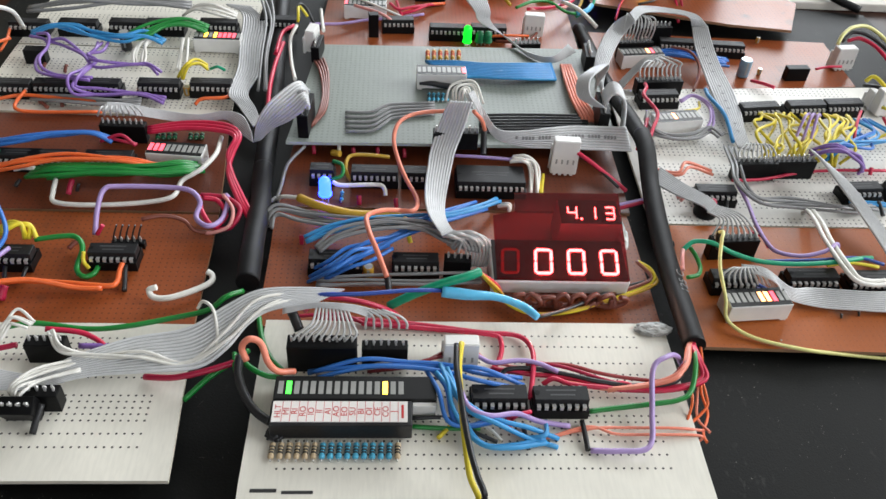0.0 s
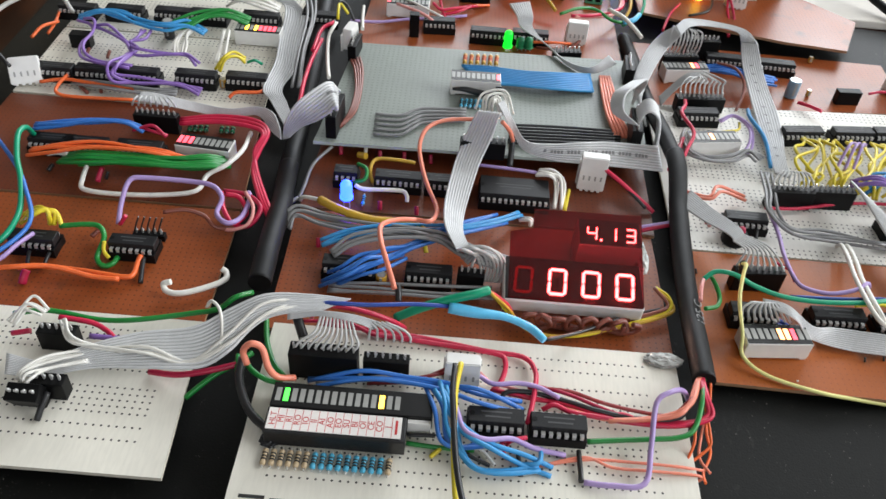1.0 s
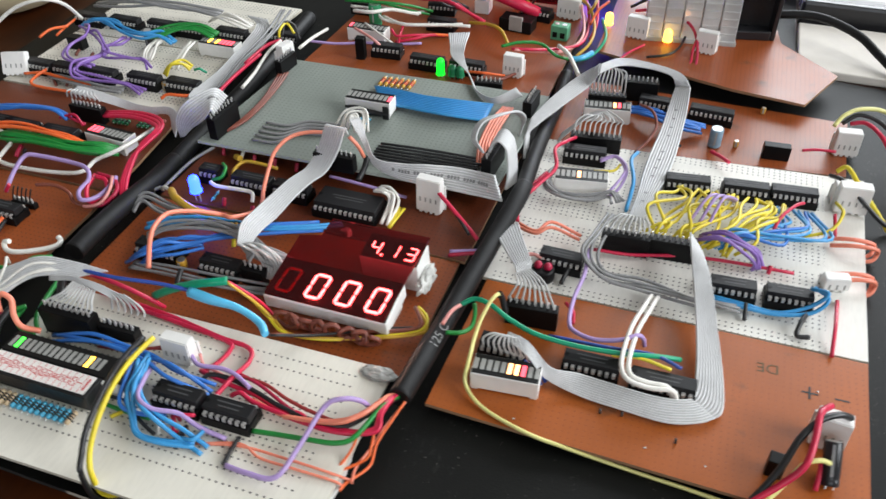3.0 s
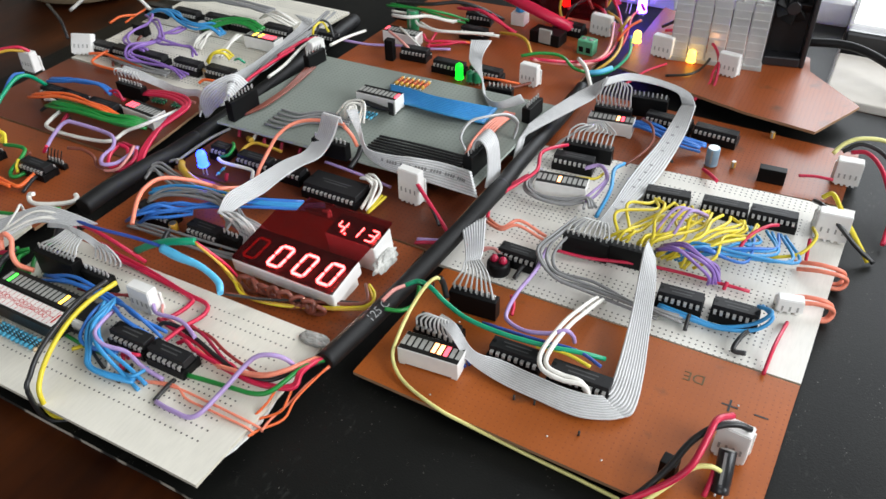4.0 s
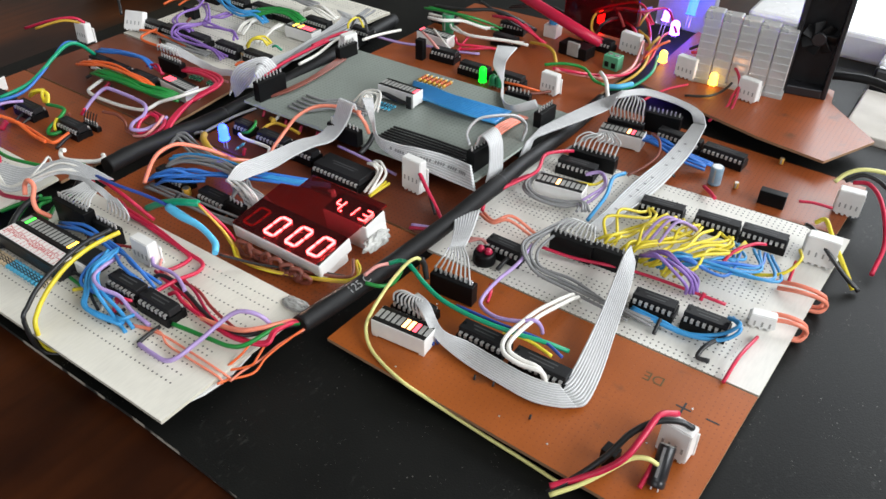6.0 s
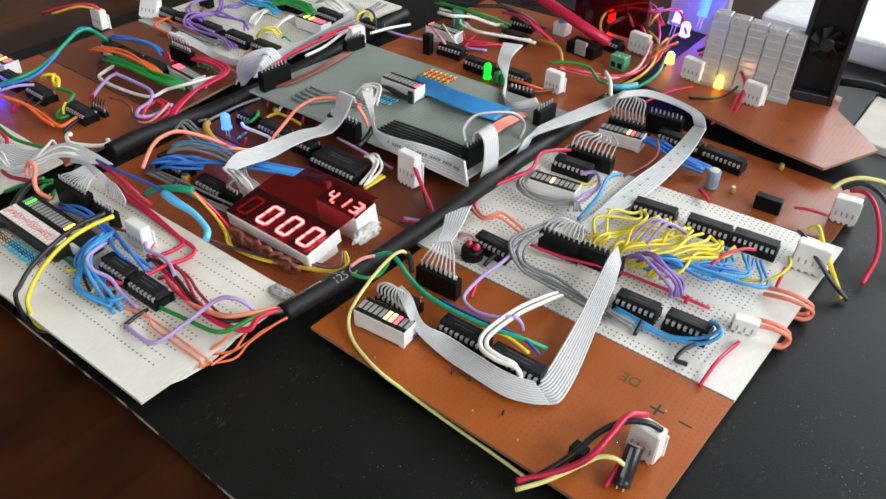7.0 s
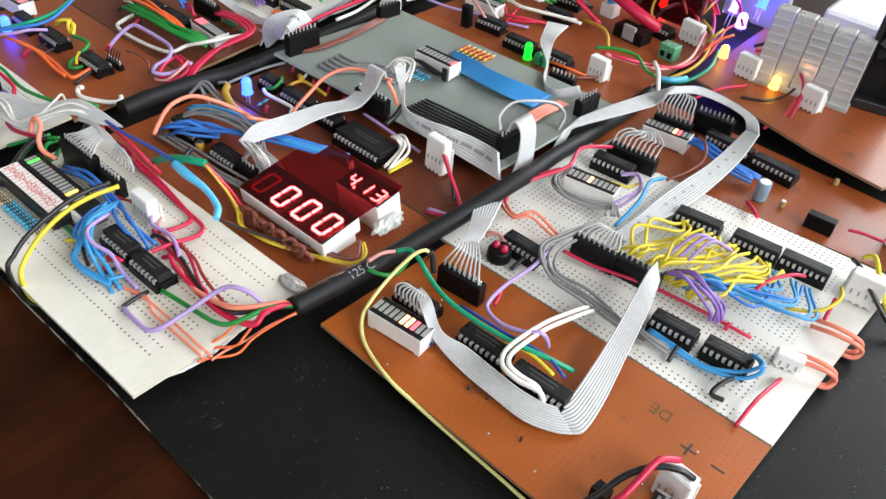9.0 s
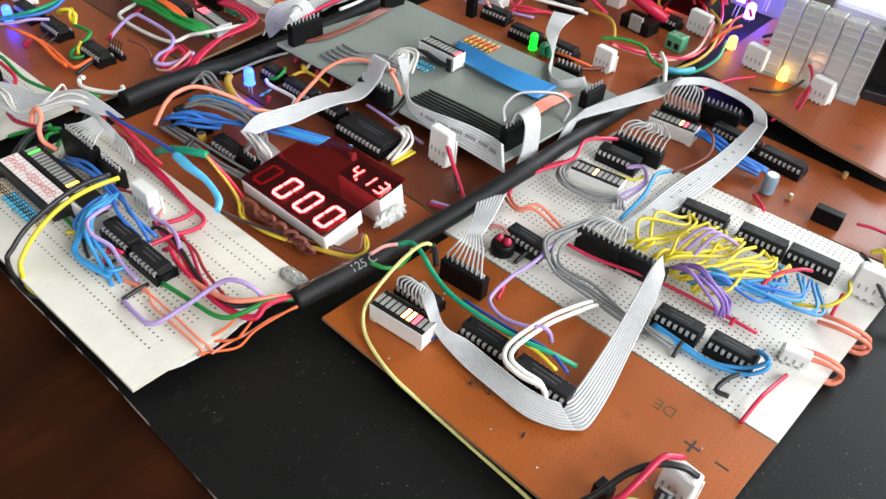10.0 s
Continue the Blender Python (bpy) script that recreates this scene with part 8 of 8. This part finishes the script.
text("DE", 0.0068, pose(0, 0, 0.00006, 0, 0, 182), plain("faded_olive_ink", (0.10, 0.055, 0.010), 0.6), de)
pm = thing("ink_marking", pose(0.3050, 0.1207, 0), "black plus and minus signs inked on the board", "marking")
part("stroke", boxed(-0.0030, 0.0030, -0.0004, 0.0004, 0.00002, 0.0001), BLACK_INK, pm)
part("stroke", boxed(-0.0004, 0.0004, -0.0030, 0.0030, 0.00012, 0.0002), BLACK_INK, pm)
part("stroke", boxed(0.0088, 0.0138, -0.0004, 0.0004, 0.00002, 0.0001), BLACK_INK, pm)


# ---- yellow, blue and violet tangle on the cream board ----
rnd = random.Random(5)
for i in range(20):
    x0, x1 = 0.231 + i * 0.0022 + rnd.uniform(-0.002, 0.002), 0.243 + i * 0.0026 + rnd.uniform(-0.003, 0.003)
    wire("yellow", 0.00078, (x0, 0.1865 + rnd.uniform(-0.002, 0.002), 0.004), (x0 + rnd.uniform(0, 0.008), 0.191, rnd.uniform(0.006, 0.011)), ((x0 + x1) / 2 + rnd.uniform(-0.010, 0.010), 0.203 + rnd.uniform(-0.006, 0.006), rnd.uniform(0.005, 0.013)),
         (x1 + rnd.uniform(-0.007, 0.007), 0.216 + rnd.uniform(-0.003, 0.003), rnd.uniform(0.006, 0.011)), (x1, 0.2255 + rnd.uniform(-0.001, 0.001), 0.008), where="in a dense tangle between chips")
for i in range(9):
    x1 = 0.286 + i * 0.0028 + rnd.uniform(-0.003, 0.003)
    wire("light_blue" if i % 3 else "blue", 0.00075, (0.258 + i * 0.0016, 0.1900 + rnd.uniform(-0.002, 0.002), 0.004), (0.272 + rnd.uniform(-0.003, 0.006), 0.1905 + rnd.uniform(0, 0.007), 0.006 + rnd.uniform(0, 0.006)),
         (0.287 + rnd.uniform(-0.004, 0.007), 0.198 + rnd.uniform(-0.003, 0.010), 0.005 + rnd.uniform(0, 0.006)), (x1 + rnd.uniform(-0.002, 0.006), 0.211 + rnd.uniform(-0.004, 0.006), 0.006), (x1 - 0.003, 0.2255, 0.006), where="in a fan of blue wires beside chips")
for i in range(3):
    wire("lilac", 0.00075, (0.252 + i * 0.004, 0.197, 0.010), (0.258 + i * 0.003, 0.206, 0.019), (0.266 + i * 0.002, 0.214, 0.014), (0.270, 0.221, 0.008), where="above the yellow wire tangle")
wire("red", 0.0008, (0.287, 0.203, 0.004), (0.290, 0.212, 0.010), (0.296, 0.222, 0.011), (0.300, 0.228, 0.009), where="beside a row of chips")
wire("yellow", 0.0008, (0.301, 0.2105, 0.003), (0.312, 0.2150, 0.006), (0.3165, 0.2240, 0.010), (0.3140, 0.2330, 0.009), where="bent round a chip's end")

opto = thing("push_button", pose(0.1965, 0.1515, 0), "black round module with two red domes", "button")
part("base", turned([(0.0052, 0), (0.0054, 0.001), (0.0052, 0.0045), (0.0046, 0.0058)], 20), SOCKET, opto)
for s in (-1, 1):
    o = part("dome", turned([(0.0019, 0.0), (0.0019, 0.0012), (0.0013, 0.0024), (0.0005, 0.0029)], 12), WIRE["crimson"], opto, "glossy red dome")
    o.matrix_basis = pose(s * 0.0021, 0, 0.0054)

# ---- back of the table ----
fins = thing("finned_cooler", pose(0.2040, 0.3870, 0.0045, -6, 0, 8), "pale grey translucent ribbed plastic cooler standing on a board", "cooler")
for i in range(5):
    o = part("block", boxed(0.0002, 0.0108, -0.0060, 0.0060, 0, 0.044 - i * 0.0008, 0.0007), CLEAR, fins)
    o.matrix_basis = pose(i * 0.0111, 0, 0)
    for k in range(8):
        o = part("rib", boxed(0.0006, 0.0104, -0.00655, -0.0058, -0.0007, 0.0007, 0.0002), CLEAR, fins)
        o.matrix_basis = pose(i * 0.0111, 0, 0.006 + k * 0.0046)
part("base", boxed(-0.001, 0.0560, -0.0075, 0.0075, -0.001, 0.002, 0.0005), CLEAR, fins)
fan = thing("cooling_fan", pose(0.2550, 0.4030, 0.0045, 0, 0, 12), "black plastic cooling fan standing upright on a board", "fan")
W_, T_ = 0.027, 0.075
part("frame_side", boxed(0, 0.003, -0.006, 0.006, 0, T_, 0.0008), CAN_BLACK, fan)
part("frame_side", boxed(W_ - 0.003, W_, -0.006, 0.006, 0, T_, 0.0008), CAN_BLACK, fan)
part("frame_bar", boxed(0.003, W_ - 0.003, -0.006, 0.006, 0, 0.006, 0.0008), CAN_BLACK, fan)
part("frame_bar", boxed(0.003, W_ - 0.003, -0.006, 0.006, T_ - 0.006, T_, 0.0008), CAN_BLACK, fan)
part("back_plate", boxed(0.003, W_ - 0.003, 0.003, 0.005, 0.006, T_ - 0.006), IC_BLACK, fan)
for k in range(7):
    o = part("blade", boxed(0.003, 0.0100, -0.0008, 0.0008, -0.0035, 0.0035, 0.0004), SLEEVE, fan)
    o.matrix_basis = pose(W_ / 2, -0.001, 0.036) @ Matrix.Rotation(k * 0.8976, 4, "Y") @ Matrix.Rotation(0.6, 4, "X")
hub = part("hub", turned([(0.0042, -0.002), (0.0042, 0.0025), (0.0036, 0.0032)], 20), CAN_BLACK, fan)
hub.matrix_basis = pose(W_ / 2, -0.001, 0.036, 90)
tagged(mesh_ob("power_cable", tube([(0.2700, 0.4300, 0.0060), (0.2790, 0.4250, 0.0120), (0.3050, 0.4235, 0.0150), (0.3290, 0.4140, 0.0110), (0.3430, 0.4010, 0.0050), (0.3540, 0.3880, 0.0010), (0.3700, 0.3780, -0.0030)], 0.0026, 10), SLEEVE), "thick black cable bent over the cardboard box", "cable")
CARTON = plain("beige_cardboard", (0.66, 0.62, 0.56), 0.75, vary=0.08, scale=90)
tagged(mesh_ob("cardboard_box", boxed(0.2985, 0.620, 0.386, 0.452, TABLE_Z, -0.002, 0.001), CARTON), "flat beige cardboard box behind the base board", "box")
sheet = thing("white_case", pose(0, 0, 0), "white flat case with a black front edge on the table", "case")
part("lid", boxed(0.2985, 0.620, 0.466, 0.900, TABLE_Z, 0.012, 0.003), plain("glossy_white_lid", (0.88, 0.88, 0.88), 0.25, vary=0.02, coat=1.0), sheet)
part("lid", boxed(0.2000, 0.2980, 0.5050, 0.900, TABLE_Z, 0.012, 0.003), bpy.data.materials["glossy_white_lid"], sheet)
part("edge", boxed(0.2985, 0.620, 0.458, 0.4655, TABLE_Z, 0.010, 0.002), CAN_BLACK, sheet, "black rubber edge")
RED_SHEET = filter_mat()
tagged(mesh_ob("filter_sheet", boxed(0.095, 0.150, 0.415, 0.417, 0.004, 0.045, 0.0005), RED_SHEET), "transparent red plastic sheet standing at the back", "plastic sheet")
term = thing("screw_terminal", pose(0.1535, 0.3760, 0, 0, 0, -5), "green two-way screw terminal block on the back board", "connector")
part("body", boxed(-0.0055, 0.0055, -0.004, 0.004, 0, 0.0095, 0.0005), plain("pale_green_plastic", (0.10, 0.36, 0.20), 0.4), term)
for s in (-1, 1):
    part("opening", boxed(s * 0.0025 - 0.0015, s * 0.0025 + 0.0015, -0.0043, -0.0039, 0.002, 0.0055), SOCKET, term)
    o = part("screw", turned([(0.0016, 0), (0.0016, 0.0003)], 12), ALU, term)
    o.matrix_basis = pose(s * 0.0025, 0, 0.0095)
knob = thing("trimmer_knob", pose(0.0950, 0.4000, 0), "white trimmer with a blue turning knob", "knob")
part("base", boxed(-0.005, 0.005, -0.005, 0.005, 0, 0.009, 0.0006), WHITE_PLASTIC, knob)
part("cap", turned([(0.003, 0.009), (0.0032, 0.0095), (0.0028, 0.0135), (0.0015, 0.0150)], 14), WIRE["light_blue"], knob, "blue plastic cap")
module = thing("relay_module", pose(0.1250, 0.3810, 0, 0, 0, -6), "black module with a pale square cover", "relay")
part("body", boxed(-0.012, 0.010, -0.006, 0.006, 0, 0.008, 0.0004), SOCKET, module)
part("cover", boxed(-0.005, 0.004, -0.0063, -0.004, 0.001, 0.0105, 0.0004), SEG_OFF, module, "pale grey square cover")
bowl = thing("bowl", pose(-0.255, 0.335, TABLE_Z), "cream rounded bowl on the wooden table", "bowl")
part("shell", turned([(0.035, 0), (0.052, 0.006), (0.066, 0.022), (0.070, 0.040), (0.066, 0.0405), (0.060, 0.022), (0.040, 0.008)], 32), plain("cream_glaze", (0.62, 0.52, 0.34), 0.4, scale=60), bowl)
# header sockets on the raised board's sides
header(8, 0.0140, 0.2010, 0.0087, 86, tall=0.0120, deep=0.0050)
header(8, 0.1570, 0.2100, 0.0087, 86, tall=0.0120, deep=0.0050)
header(6, 0.0140, 0.2700, 0.0087, 84, tall=0.0085, deep=0.0045)
header(6, 0.1610, 0.2690, 0.0087, 86, tall=0.0090, deep=0.0050)

# crumpled bits of tape and glue
def crumple(name, x, y, z, size, mat, label, seed):
    bm = bmesh.new()
    bmesh.ops.create_icosphere(bm, subdivisions=4, radius=1)
    for v in bm.verts:
        k = 0.85 + 0.25 * noise.noise(v.co * 2.3 + Vector((seed, 0, 0))) + 0.14 * abs(noise.noise(v.co * 5 + Vector((0, seed, 0)))) + 0.07 * noise.noise(v.co * 12 + Vector((seed, seed, 0)))
        v.co = Vector((v.co.x * size[0] * k, v.co.y * size[1] * k, max(v.co.z, -0.3) * size[2] * k))
    ob = mesh_ob(name, bm, mat)
    ob.matrix_world = pose(x, y, z)
    return tagged(ob, label, "tape", "crumpled tape")


CRUMPLED = plain("crumpled_clear_tape", (0.50, 0.50, 0.47), 0.25, vary=0.5, scale=260, bump=0.8)
crumple("tape_lump", 0.1530, 0.0740, 0.0062, (0.0075, 0.0040, 0.0016), SEG_OFF, "grey smeared glue lump at the board corner", 3)
crumple("tape_lump", 0.0190, 0.0265, 0.0070, (0.0035, 0.0030, 0.0016), TAPE, "black crumpled tape at the panel corner", 5)
crumple("tape_lump", 0.1518, 0.1290, 0.0050, (0.0034, 0.0100, 0.0052), CRUMPLED, "crumpled clear tape beside the digit display", 8)
crumple("tape_lump", 0.2700, 0.1110, 0.0010, (0.0040, 0.0030, 0.0030), TAPE, "black crumpled tape at a chip's end", 9)

tape = thing("tape_strip", pose(0.0800, 0.2345, 0.0098), "torn black tape strip on the white light bar", "tape")
part("strip", tube([(-0.0120, -0.0001, 0.0042), (-0.0060, -0.0003, 0.0046), (0.0, -0.0003, 0.0036), (0.0060, -0.0003, 0.0032), (0.0125, -0.0001, 0.0036)], lambda f: 0.0007 + 0.0009 * math.sin(f * 3.1), 8), TAPE, tape)
part("end", boxed(0.0095, 0.0128, -0.0007, 0.0003, 0.0003, 0.0078, 0.0002), TAPE, tape)
# solder drops spilled on the orange board
rnd = random.Random(11)
for i in range(12):
    o = mesh_ob("solder_drop", blob_mesh(i), SOLDER)
    o.matrix_world = pose(0.185 + rnd.random() * 0.125, 0.074 + rnd.random() * 0.050, 0.0002) @ Matrix.Diagonal((0.7, 0.7, 0.35, 1))
    tagged(o, "tiny bright solder drop on the orange board", "solder", "solder drops")
